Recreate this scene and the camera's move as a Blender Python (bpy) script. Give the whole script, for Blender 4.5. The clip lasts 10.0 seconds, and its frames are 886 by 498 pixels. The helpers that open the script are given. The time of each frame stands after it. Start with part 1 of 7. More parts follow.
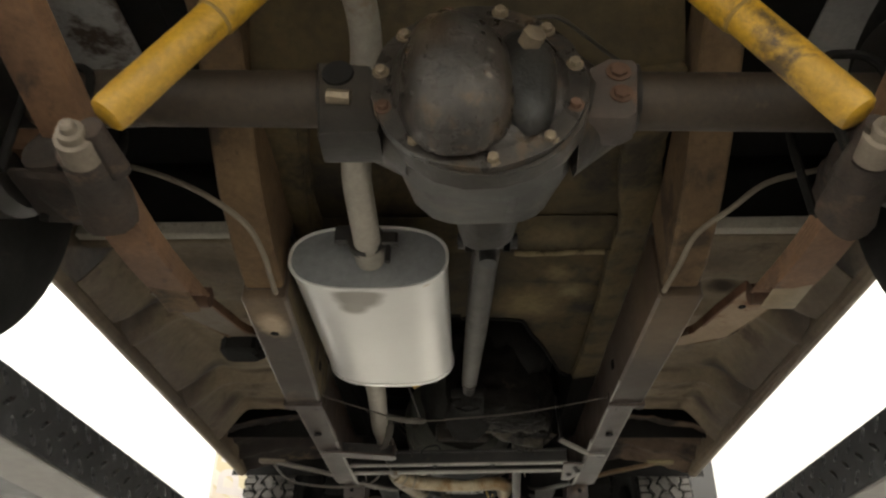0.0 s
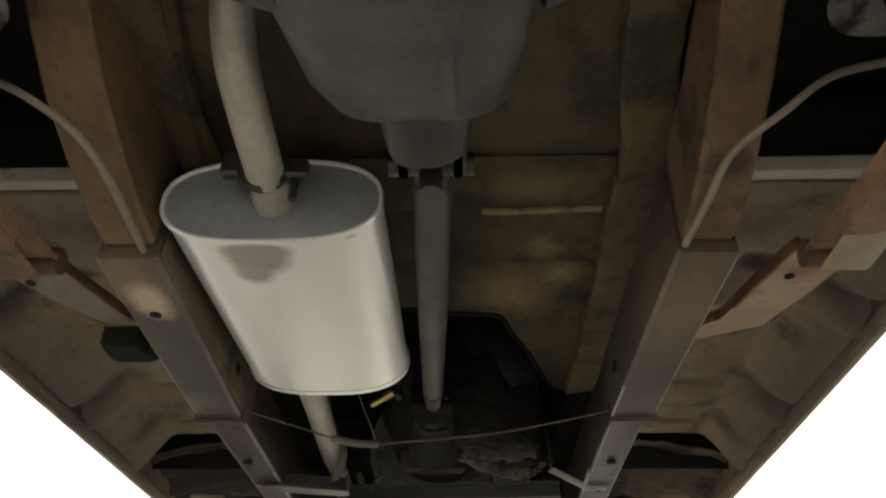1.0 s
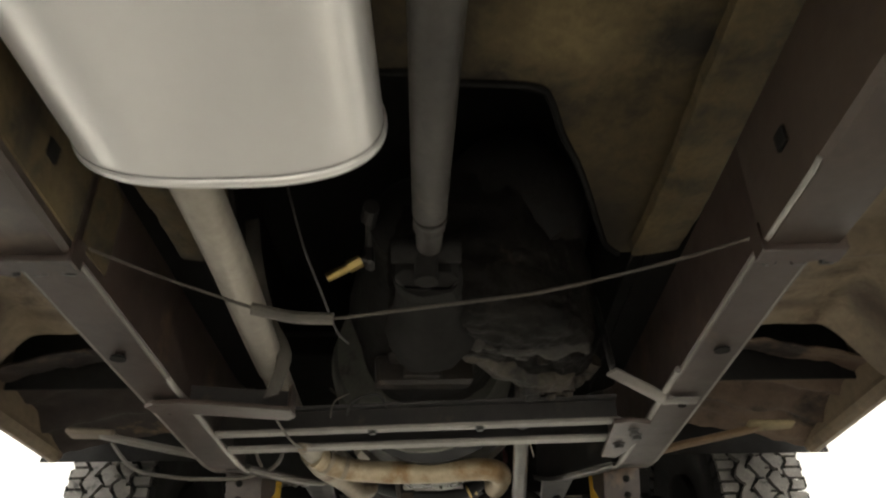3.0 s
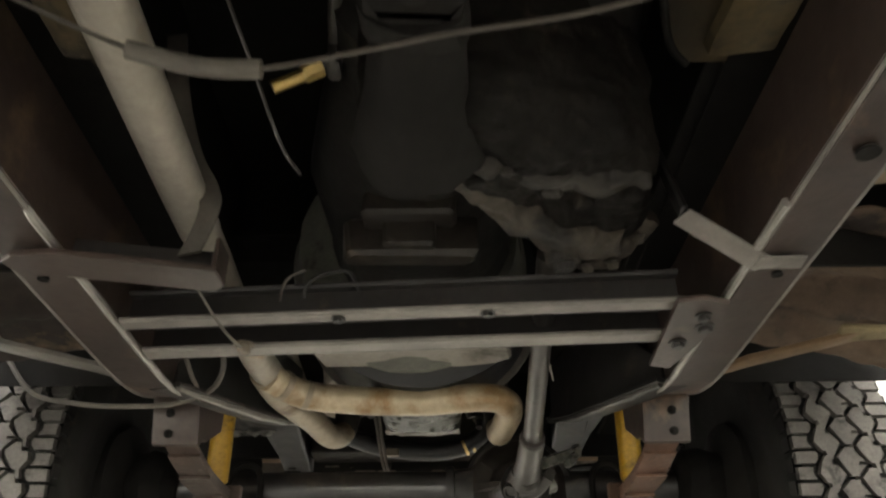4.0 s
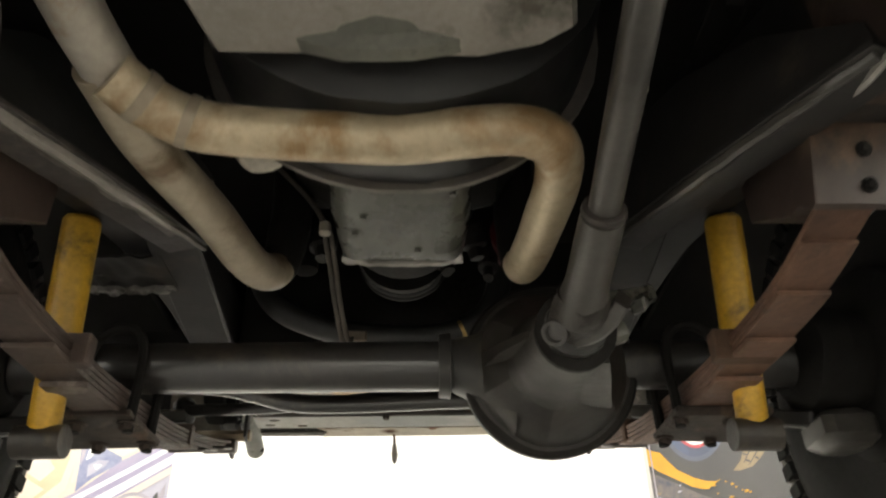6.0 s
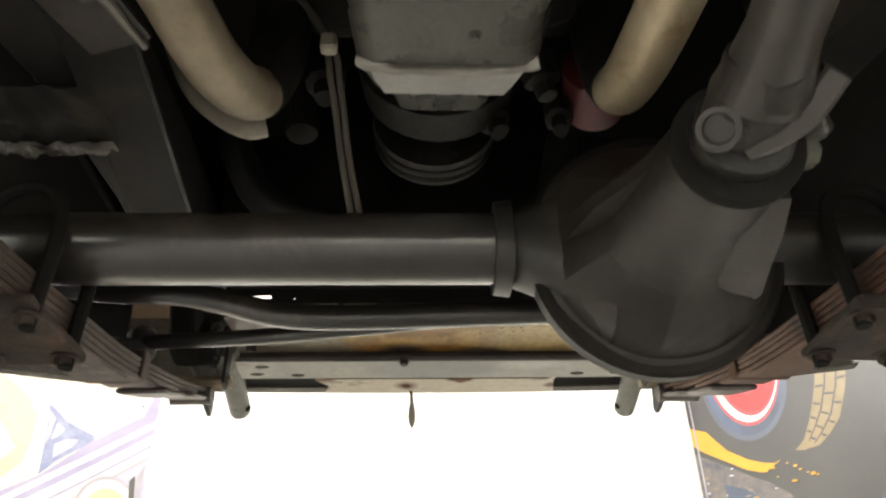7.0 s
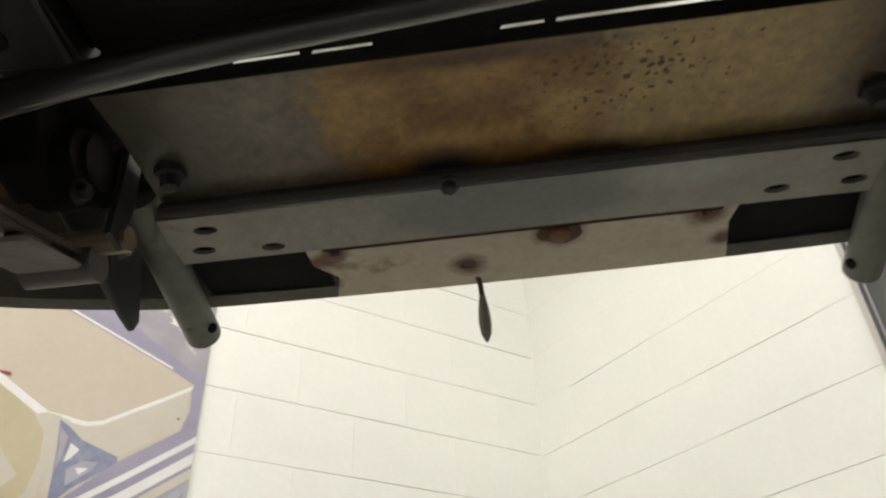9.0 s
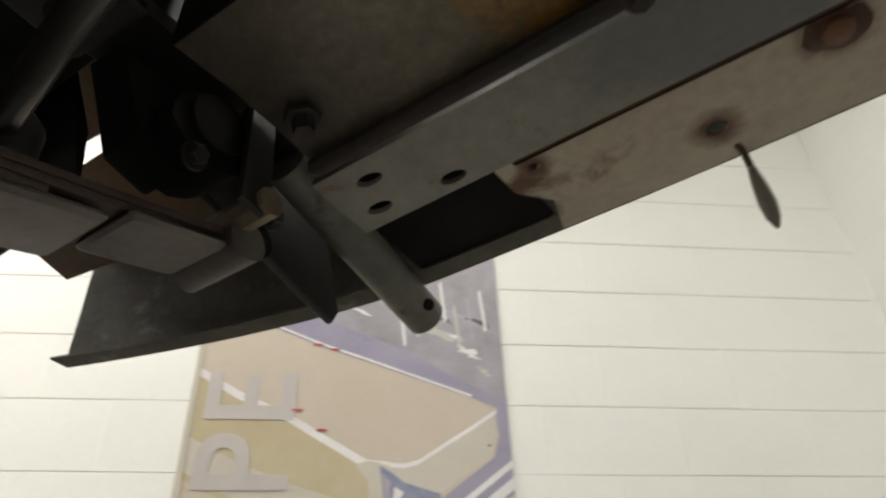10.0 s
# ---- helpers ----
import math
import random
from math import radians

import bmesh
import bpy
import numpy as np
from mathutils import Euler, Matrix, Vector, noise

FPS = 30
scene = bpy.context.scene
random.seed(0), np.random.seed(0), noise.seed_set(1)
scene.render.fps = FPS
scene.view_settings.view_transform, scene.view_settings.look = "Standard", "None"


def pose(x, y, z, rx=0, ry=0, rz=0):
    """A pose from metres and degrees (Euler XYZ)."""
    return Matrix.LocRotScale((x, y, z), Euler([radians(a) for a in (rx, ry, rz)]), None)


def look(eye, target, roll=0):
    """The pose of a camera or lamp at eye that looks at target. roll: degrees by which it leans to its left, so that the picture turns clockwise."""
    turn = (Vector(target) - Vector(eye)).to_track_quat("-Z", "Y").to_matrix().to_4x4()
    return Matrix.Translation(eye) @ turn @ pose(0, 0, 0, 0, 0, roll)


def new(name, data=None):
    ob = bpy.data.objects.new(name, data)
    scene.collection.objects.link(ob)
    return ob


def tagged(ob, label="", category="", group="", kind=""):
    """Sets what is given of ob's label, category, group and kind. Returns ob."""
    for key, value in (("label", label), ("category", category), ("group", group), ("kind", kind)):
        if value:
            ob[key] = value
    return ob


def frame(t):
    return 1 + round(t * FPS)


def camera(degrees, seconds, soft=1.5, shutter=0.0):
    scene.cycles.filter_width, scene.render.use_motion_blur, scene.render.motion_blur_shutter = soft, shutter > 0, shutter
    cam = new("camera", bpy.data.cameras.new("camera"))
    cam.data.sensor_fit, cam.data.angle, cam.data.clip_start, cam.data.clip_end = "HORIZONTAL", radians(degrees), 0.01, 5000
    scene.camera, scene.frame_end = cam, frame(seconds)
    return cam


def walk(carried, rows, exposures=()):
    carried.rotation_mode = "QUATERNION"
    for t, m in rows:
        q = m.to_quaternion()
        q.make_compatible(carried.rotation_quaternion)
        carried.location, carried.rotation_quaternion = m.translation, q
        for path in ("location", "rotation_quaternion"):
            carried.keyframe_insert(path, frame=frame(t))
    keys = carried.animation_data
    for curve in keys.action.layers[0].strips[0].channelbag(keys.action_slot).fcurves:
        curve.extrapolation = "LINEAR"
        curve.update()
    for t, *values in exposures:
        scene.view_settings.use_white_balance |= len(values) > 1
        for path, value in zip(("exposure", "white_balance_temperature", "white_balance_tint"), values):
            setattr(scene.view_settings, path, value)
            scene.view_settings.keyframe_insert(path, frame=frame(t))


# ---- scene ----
cam = camera(60.3, 10.0, 2.2, 0.3)
PATH = [
    (0, (0.031, -1.03, 1.344), (-0.043, 0.686, 2.369), 0.8),
    (0.5, (0.07, -0.8, 1.368), (0.006, 0.851, 2.496), 1.4),
    (1, (0.111, -0.575, 1.443), (0.037, 1.083, 2.56), 0.8),
    (1.5, (0.087, -0.366, 1.496), (0.018, 1.305, 2.593), 0.4),
    (2, (0.059, -0.172, 1.542), (-0.001, 1.507, 2.626), 0.3),
    (2.2, (0.059, -0.119, 1.544), (0.001, 1.564, 2.624), 0.4),
    (3.3, (0.043, 0.357, 1.605), (0.038, 2.063, 2.647), -0.8),
    (3.5, (0.048, 0.438, 1.601), (0.041, 2.144, 2.645), -0.6),
    (4, (0.038, 0.687, 1.594), (0.041, 2.39, 2.643), -0.4),
    (4.5, (0.024, 0.864, 1.606), (0.045, 2.568, 2.652), -0.4),
    (5, (0.027, 1.043, 1.61), (0.054, 2.75, 2.652), -0.4),
    (5.2, (0.039, 1.141, 1.615), (0.069, 2.846, 2.66), -0.3),
    (6.3, (-0.009, 1.542, 1.592), (0.067, 3.237, 2.65), -1.5),
    (6.5, (-0.025, 1.639, 1.607), (0.055, 3.336, 2.663), -1.3),
    (7, (-0.032, 1.816, 1.632), (0.035, 3.507, 2.697), -1.2),
    (7.5, (-0.024, 1.982, 1.642), (0.038, 3.665, 2.721), -1.5),
    (8, (-0.003, 2.176, 1.663), (-0.015, 3.844, 2.765), -1.7),
    (8.5, (0.004, 2.342, 1.675), (-0.067, 3.982, 2.818), -2.0),
    (9, (-0.005, 2.491, 1.706), (-0.18, 4.104, 2.876), -2.5),
    (9.3, (-0.014, 2.546, 1.707), (-0.317, 4.115, 2.91), -2.9),
    (9.5, (-0.025, 2.588, 1.723), (-0.443, 4.121, 2.938), -3.2),
    (9.8, (-0.015, 2.656, 1.723), (-0.679, 4.073, 2.969), -2.7),
    (10, (-0.01, 2.713, 1.74), (-0.861, 4.029, 2.982), -2.4),
]
EXPOSURES = [(0, 0.68), (1.2, 0.85), (2.2, 0.95), (3.5, 1.02), (4.0, 1.25), (5, 1.4), (6.3, 1.05), (7.0, 1.38), (7.6, 1.4), (8.0, 1.15), (8.2, 0.7), (8.5, 0.08), (9.0, -0.1), (9.5, -0.38), (10.0, -0.45)]
walk(cam, [(t, look(eye, target, roll)) for t, eye, target, roll in PATH], EXPOSURES)

# ---- world and light ----
world = bpy.data.worlds.new("world")
scene.world = world
world.use_nodes = True
world.node_tree.nodes["Background"].inputs[0].default_value = (0.9, 0.95, 1.0, 1)
world.node_tree.nodes["Background"].inputs[1].default_value = 0.02

# the room: a corner of two painted block walls, turned against the truck
CORNER = Vector((0.035, 5.37, 0))
WALL_DEG = 50.0
ROOM_L, ROOM_R, ROOM_H = 8.5, 9.0, 4.6
U = Vector((math.sin(radians(WALL_DEG)), math.cos(radians(WALL_DEG)), 0))
V = Vector((U.y, -U.x, 0))


def room(a, b, z):
    """A place in the room: a metres back along the left-hand wall, b along the right-hand wall."""
    return CORNER - U * a + V * b + Vector((0, 0, z))


def ceiling_lamp(a, b, power, sx=2.4, sy=0.5):
    data = bpy.data.lights.new("ceiling_tube_light", "AREA")
    data.shape, data.size, data.size_y, data.energy = "RECTANGLE", sx, sy, power
    data.color = (1.0, 0.965, 0.91)
    ob = new("ceiling_tube_light", data)
    ob.matrix_world = Matrix.Translation(room(a, b, ROOM_H - 0.12)) @ pose(0, 0, 0, 0, 0, 90 - WALL_DEG)
    return ob


for a, b, power in ((1.6, 1.6, 45), (1.2, 4.6, 95), (1.2, 7.6, 135), (4.2, 1.0, 95), (6.8, 1.2, 130), (7.2, 4.4, 185), (7.2, 7.6, 185), (4.4, 7.6, 185)):
    ceiling_lamp(a, b, power)


# ---- materials ----
def material(name, colour, second=None, rough=0.6, metal=0.0, scale=6.0, bump=0.15, stain=None, stain_amount=0.0, stain_scale=3.0, random_shade=0.0, contrast=(0.35, 0.65), coat=0.0, spots_at=(), pits=None, grain_depth=0.17, gloss_depth=1.0):
    """A painted or metal surface: two colours mixed in patches, fine grain, stains with edges of their own, relief."""
    m = bpy.data.materials.new(name)
    m.use_nodes = True
    n, link = m.node_tree.nodes, m.node_tree.links
    shader = n["Principled BSDF"]
    coord = n.new("ShaderNodeTexCoord")

    def noise_at(size, detail=6.0, roughness=0.6, warp=0.0):
        node = n.new("ShaderNodeTexNoise")
        node.inputs["Scale"].default_value = size
        node.inputs["Detail"].default_value = detail
        node.inputs["Roughness"].default_value = roughness
        node.inputs["Distortion"].default_value = warp
        link.new(coord.outputs["Object"], node.inputs["Vector"])
        return node.outputs["Fac"]

    def ramp(value, low, high):
        node = n.new("ShaderNodeMapRange")
        node.inputs["From Min"].default_value, node.inputs["From Max"].default_value = low, high
        link.new(value, node.inputs["Value"])
        return node.outputs["Result"]

    def mix(factor, a, b, blend="MIX"):
        node = n.new("ShaderNodeMix")
        node.data_type, node.blend_type = "RGBA", blend
        if isinstance(factor, float):
            node.inputs[0].default_value = factor
        else:
            link.new(factor, node.inputs[0])
        for socket, value in ((node.inputs[6], a), (node.inputs[7], b)):
            if isinstance(value, tuple):
                socket.default_value = (*value, 1)
            else:
                link.new(value, socket)
        return node.outputs[2]

    second = second or tuple(0.72 * v for v in colour)
    shade = mix(ramp(noise_at(scale, 6.0, 0.62, 0.15), *contrast), colour, second)
    grain = ramp(noise_at(scale * 14, 4.0, 0.7), 0.2, 0.8)
    grey = n.new("ShaderNodeMapRange")
    grey.inputs["To Min"].default_value, grey.inputs["To Max"].default_value = 0.95 - grain_depth, 0.95 + grain_depth
    link.new(grain, grey.inputs["Value"])
    tone = n.new("ShaderNodeCombineColor")
    for socket in tone.inputs:
        link.new(grey.outputs["Result"], socket)
    if stain:
        spots = ramp(noise_at(stain_scale, 8.0, 0.68, 0.25), 0.62 - 0.3 * stain_amount, 0.72 - 0.3 * stain_amount)
        shade = mix(spots, shade, stain)
    for (x, y, z), (sx, sy, sz), tint, ragged, soft in spots_at:
        # own-shaped patch round one place of the thing: stain, painted shade or reflection
        shift = n.new("ShaderNodeVectorMath")
        shift.operation = "SUBTRACT"
        link.new(coord.outputs["Object"], shift.inputs[0])
        shift.inputs[1].default_value = (x, y, z)
        squeeze = n.new("ShaderNodeVectorMath")
        squeeze.operation = "DIVIDE"
        link.new(shift.outputs[0], squeeze.inputs[0])
        squeeze.inputs[1].default_value = (sx, sy, sz)
        power2 = n.new("ShaderNodeVectorMath")
        power2.operation = "LENGTH"
        link.new(squeeze.outputs[0], power2.inputs[0])
        wobble = n.new("ShaderNodeMath")
        wobble.operation = "MULTIPLY_ADD"
        link.new(noise_at(scale * 6, 8.0, 0.72, 0.8), wobble.inputs[0])
        wobble.inputs[1].default_value = ragged
        link.new(power2.outputs["Value"], wobble.inputs[2])
        shade = mix(ramp(wobble.outputs[0], 1.0 + 0.5 * ragged, 1.0 + 0.5 * ragged - soft), shade, tint)
    if pits:
        # small ragged pits, thickest round one place of the thing
        size, place, reach, tint = pits
        warp = n.new("ShaderNodeTexNoise")
        warp.inputs["Scale"].default_value = size * 0.8
        link.new(coord.outputs["Object"], warp.inputs["Vector"])
        bent = n.new("ShaderNodeVectorMath")
        bent.operation = "MULTIPLY_ADD"
        link.new(warp.outputs["Color"], bent.inputs[0])
        bent.inputs[1].default_value = (0.9 / size,) * 3
        link.new(coord.outputs["Object"], bent.inputs[2])
        cells = n.new("ShaderNodeTexVoronoi")
        cells.inputs["Scale"].default_value = size
        link.new(bent.outputs[0], cells.inputs["Vector"])
        shift = n.new("ShaderNodeVectorMath")
        shift.operation = "SUBTRACT"
        link.new(coord.outputs["Object"], shift.inputs[0])
        shift.inputs[1].default_value = place
        squeeze = n.new("ShaderNodeVectorMath")
        squeeze.operation = "DIVIDE"
        link.new(shift.outputs[0], squeeze.inputs[0])
        squeeze.inputs[1].default_value = reach
        far = n.new("ShaderNodeVectorMath")
        far.operation = "LENGTH"
        link.new(squeeze.outputs[0], far.inputs[0])
        depth = n.new("ShaderNodeMath")
        depth.operation = "MULTIPLY_ADD"
        link.new(far.outputs["Value"], depth.inputs[0])
        depth.inputs[1].default_value = 0.28
        link.new(cells.outputs["Distance"], depth.inputs[2])
        patch = n.new("ShaderNodeMath")
        patch.operation = "MULTIPLY_ADD"
        link.new(noise_at(size * 0.35, 2.0, 0.5), patch.inputs[0])
        patch.inputs[1].default_value = 0.55
        link.new(depth.outputs[0], patch.inputs[2])
        shade = mix(ramp(patch.outputs[0], 0.72, 0.58), shade, tint)
    shade = mix(1.0, shade, tone.outputs["Color"], "MULTIPLY")
    if random_shade:
        info = n.new("ShaderNodeObjectInfo")
        vary = n.new("ShaderNodeMapRange")
        vary.inputs["To Min"].default_value, vary.inputs["To Max"].default_value = 1 - random_shade, 1 + random_shade
        link.new(info.outputs["Random"], vary.inputs["Value"])
        both = n.new("ShaderNodeCombineColor")
        for socket in both.inputs:
            link.new(vary.outputs["Result"], socket)
        shade = mix(1.0, shade, both.outputs["Color"], "MULTIPLY")
    link.new(shade, shader.inputs["Base Color"])
    gloss = n.new("ShaderNodeMapRange")
    gloss.inputs["To Min"].default_value, gloss.inputs["To Max"].default_value = max(0.05, rough - 0.12 * gloss_depth), min(1.0, rough + 0.15 * gloss_depth)
    link.new(noise_at(scale * 3, 5.0, 0.6), gloss.inputs["Value"])
    link.new(gloss.outputs["Result"], shader.inputs["Roughness"])
    shader.inputs["Metallic"].default_value = metal
    shader.inputs["Specular IOR Level"].default_value = 0.12 if max(colour) < 0.02 and rough > 0.45 else 0.5
    shader.inputs["Coat Weight"].default_value = coat
    shader.inputs["Coat Roughness"].default_value = 0.16
    if bump:
        relief = n.new("ShaderNodeBump")
        relief.inputs["Strength"].default_value, relief.inputs["Distance"].default_value = bump, 0.004
        link.new(noise_at(scale * 8, 6.0, 0.7), relief.inputs["Height"])
        link.new(relief.outputs["Normal"], shader.inputs["Normal"])
    return m


RAIL = material("frame_paint", (0.0651, 0.0449, 0.0361), (0.0361, 0.0260, 0.0220), 0.38, 0.1, 5, 0.16, (0.115, 0.075, 0.048), 0.16, 5, grain_depth=0.24)
RAIL_SLEEVE = material("dusty_sleeve_paint", (0.0702, 0.0504, 0.0378), (0.0414, 0.0306, 0.0243), 0.46, 0.1, 4, 0.12, (0.125, 0.088, 0.06), 0.16, 4, spots_at=[((-0.405, 0.40, 2.04), (0.075, 0.14, 0.3), (0.17, 0.118, 0.070), 0.6, 0.7), ((-0.398, 0.455, 2.04), (0.040, 0.070, 0.3), (0.46, 0.35, 0.24), 0.6, 0.6), ((0.45, 0.47, 2.04), (0.09, 0.25, 0.3), (0.13, 0.088, 0.052), 0.7, 0.7)])
RAIL_DUSTY = material("dusty_frame_paint", (0.180, 0.112, 0.054), (0.105, 0.064, 0.031), 0.75, 0, 5, 0.35, (0.050, 0.031, 0.016), 0.28, 6, grain_depth=0.28)
# darker patches along the middle and by the mouth, tan ones beside
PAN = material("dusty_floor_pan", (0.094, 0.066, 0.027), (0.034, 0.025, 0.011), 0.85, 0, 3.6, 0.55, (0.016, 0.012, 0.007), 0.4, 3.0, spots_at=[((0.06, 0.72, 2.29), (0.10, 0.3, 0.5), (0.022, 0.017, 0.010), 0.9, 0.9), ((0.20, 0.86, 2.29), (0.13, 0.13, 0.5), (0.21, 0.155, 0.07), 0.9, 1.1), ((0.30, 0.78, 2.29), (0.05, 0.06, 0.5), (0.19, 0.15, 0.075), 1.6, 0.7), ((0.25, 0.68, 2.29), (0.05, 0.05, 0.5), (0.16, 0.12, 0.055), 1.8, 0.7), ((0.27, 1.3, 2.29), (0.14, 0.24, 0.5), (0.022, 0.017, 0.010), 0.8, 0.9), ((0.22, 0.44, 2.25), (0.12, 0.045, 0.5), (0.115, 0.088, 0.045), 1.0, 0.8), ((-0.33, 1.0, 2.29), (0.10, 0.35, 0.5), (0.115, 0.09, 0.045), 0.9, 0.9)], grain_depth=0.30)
CABLE_TAN = material("tan_cable_sheath", (0.24, 0.20, 0.145), (0.16, 0.13, 0.095), 0.6, 0, 14, 0.15)
SILL_DUST = material("pale_dusty_lip", (0.25, 0.195, 0.105), (0.16, 0.122, 0.064), 0.85, 0, 12, 0.4, (0.06, 0.045, 0.022), 0.2, 16)
SILL = material("olive_dusty_sill", (0.120, 0.086, 0.036), (0.060, 0.044, 0.020), 0.85, 0, 7, 0.5, (0.030, 0.022, 0.011), 0.32, 7, grain_depth=0.34)
BODY = material("dull_cream_body_paint", (0.42, 0.385, 0.315), (0.38, 0.345, 0.28), 0.45, 0, 1.2, 0.05, (0.22, 0.17, 0.11), 0.05, 2.5)
SILL_PALE = material("cream_floor_sill", (0.62, 0.57, 0.47), (0.52, 0.47, 0.38), 0.6, 0, 9, 0.15, (0.25, 0.19, 0.12), 0.14, 12)
HANGER = material("pale_dusty_hanger", (0.36, 0.265, 0.175), (0.26, 0.18, 0.11), 0.7, 0, 8, 0.25, (0.20, 0.095, 0.045), 0.24, 9)
HANGER_DULL = material("grey_dusty_hanger", (0.20, 0.165, 0.125), (0.14, 0.11, 0.08), 0.7, 0, 8, 0.25, (0.11, 0.07, 0.04), 0.22, 9)
# outer slope and rib creases carry painted shade along with dirt
SIDE = material("side_floor_paint", (0.3010, 0.2365, 0.1505), (0.2150, 0.1634, 0.1015), 0.6, 0, 3.4, 0.25, (0.115, 0.074, 0.043), 0.24, 4.5, grain_depth=0.24, spots_at=[spot for x in (-1, 1) for spot in (((x * 0.848, 1.0, 2.16), (0.078, 1.3, 0.3), (0.105, 0.076, 0.053), 0.5, 0.8), ((x * 0.80, 1.185, 2.2), (0.090, 0.052, 0.3), (0.038, 0.026, 0.018), 0.7, 0.8), ((x * 0.80, 0.715, 2.2), (0.090, 0.050, 0.3), (0.045, 0.030, 0.020), 0.7, 0.8), ((x * 0.62, 1.262, 2.25), (0.13, 0.014, 0.3), (0.12, 0.082, 0.05), 0.9, 0.8), ((x * 0.64, 1.50, 2.25), (0.16, 0.03, 0.3), (0.13, 0.085, 0.05), 0.9, 0.8), ((x * 0.80, 1.44, 2.2), (0.06, 0.06, 0.3), (0.07, 0.046, 0.03), 0.8, 0.8), ((x * 0.67, 0.70, 2.25), (0.055, 0.03, 0.3), (0.06, 0.042, 0.026), 0.6, 0.7), ((x * 0.60, 0.55, 2.25), (0.13, 0.07, 0.3), (0.17, 0.12, 0.072), 0.9, 0.8))])
# near black: black parts, holes, and sheets that stand for deep shade
DARK = material("black_parts_and_shade", (0.0125, 0.0115, 0.0105), (0.018, 0.0165, 0.015), 0.85, 0, 6, 0.3)
GREASE = material("greasy_cast_iron", (0.022, 0.0205, 0.018), (0.010, 0.0095, 0.009), 0.42, 0.1, 9, 0.7, (0.055, 0.047, 0.035), 0.18, 9)
CASE = material("dirty_alloy_case", (0.016, 0.0135, 0.011), (0.008, 0.007, 0.006), 0.62, 0.05, 13, 0.9, (0.042, 0.034, 0.025), 0.12, 16, grain_depth=0.4)
AXLE = material("axle_black_paint", (0.032, 0.029, 0.026), (0.021, 0.0195, 0.018), 0.42, 0.1, 5, 0.12, (0.06, 0.05, 0.038), 0.2, 4)
AXLE_TUBE = material("satin_axle_tube", (0.032, 0.028, 0.025), (0.021, 0.019, 0.0175), 0.4, 0.1, 5, 0.1, (0.06, 0.048, 0.036), 0.2, 4, coat=0.9)
AXLE_RIM = material("black_casting_rim", (0.019, 0.0165, 0.014), (0.012, 0.0105, 0.0095), 0.5, 0.1, 7, 0.3)
AXLE_CAST = material("dusty_black_casting", (0.035, 0.029, 0.023), (0.0135, 0.0115, 0.0095), 0.46, 0.1, 6, 0.35, (0.058, 0.046, 0.034), 0.20, 7, grain_depth=0.3)
AXLE_REAR = material("worn_axle_paint", (0.036, 0.029, 0.022), (0.016, 0.0135, 0.0115), 0.46, 0.1, 7, 0.5, (0.070, 0.050, 0.032), 0.2, 8, grain_depth=0.34)
AXLE_TUBE_REAR = material("brown_axle_tube", (0.050, 0.034, 0.020), (0.031, 0.0215, 0.0135), 0.6, 0.0, 6, 0.35, (0.085, 0.058, 0.034), 0.2, 6, grain_depth=0.32)
# the placed spots colour in soft reflections and small glints on the dome
COVER = material("oily_diff_cover", (0.056, 0.046, 0.038), (0.022, 0.0195, 0.0175), 0.28, 0.25, 11, 0.6, (0.095, 0.066, 0.040), 0.24, 12, grain_depth=0.34, spots_at=[((-0.02, -0.30, 2.13), (0.045, 0.2, 0.085), (0.105, 0.072, 0.040), 0.5, 1.2), ((0.03, -0.33, 2.10), (0.035, 0.2, 0.09), (0.078, 0.072, 0.066), 0.5, 1.6), ((0.105, -0.31, 2.08), (0.035, 0.2, 0.07), (0.010, 0.0095, 0.009), 0.7, 0.6), ((0.058, -0.33, 2.062), (0.007, 0.2, 0.006), (0.20, 0.18, 0.155), 0.5, 0.8), ((0.056, -0.33, 2.02), (0.006, 0.2, 0.005), (0.20, 0.17, 0.14), 0.5, 0.6)])
RUST = material("rusted_spring_steel", (0.20, 0.095, 0.05), (0.12, 0.06, 0.035), 0.7, 0.1, 7, 0.3, (0.26, 0.17, 0.10), 0.2, 6)
YELLOW = material("yellow_shock_paint", (0.56, 0.32, 0.022), (0.40, 0.225, 0.02), 0.42, 0, 8, 0.15, (0.10, 0.062, 0.022), 0.3, 9, grain_depth=0.3)
MUFFLER = material("aluminised_steel", (0.83, 0.815, 0.79), (0.80, 0.785, 0.755), 0.30, 0.42, 0.9, 0.0, contrast=(0.0, 1.0), gloss_depth=0.0, spots_at=[((-0.198, 0.335, 2.06), (0.058, 0.048, 0.2), (0.34, 0.315, 0.28), 0.12, 0.42), ((-0.195, 0.315, 2.06), (0.062, 0.028, 0.2), (0.34, 0.315, 0.28), 0.12, 0.42), ((-0.212, 0.375, 2.06), (0.036, 0.034, 0.2), (0.36, 0.335, 0.30), 0.12, 0.5), ((-0.058, 0.300, 2.1), (0.012, 0.010, 0.2), (0.50, 0.40, 0.27), 0.7, 0.8)], grain_depth=0.03)
MUFFLER_END = material("muffler_end_plate", (0.34, 0.345, 0.35), (0.26, 0.265, 0.27), 0.5, 0.5, 4, 0.1)
PIPE = material("grey_exhaust_pipe", (0.44, 0.40, 0.34), (0.33, 0.30, 0.25), 0.5, 0.4, 5, 0.15, (0.26, 0.17, 0.09), 0.16, 6)
HEADER_DULL = material("sooty_heat_tinted_pipe", (0.36, 0.305, 0.225), (0.25, 0.205, 0.145), 0.45, 0.3, 6, 0.2, (0.15, 0.10, 0.055), 0.34, 5)
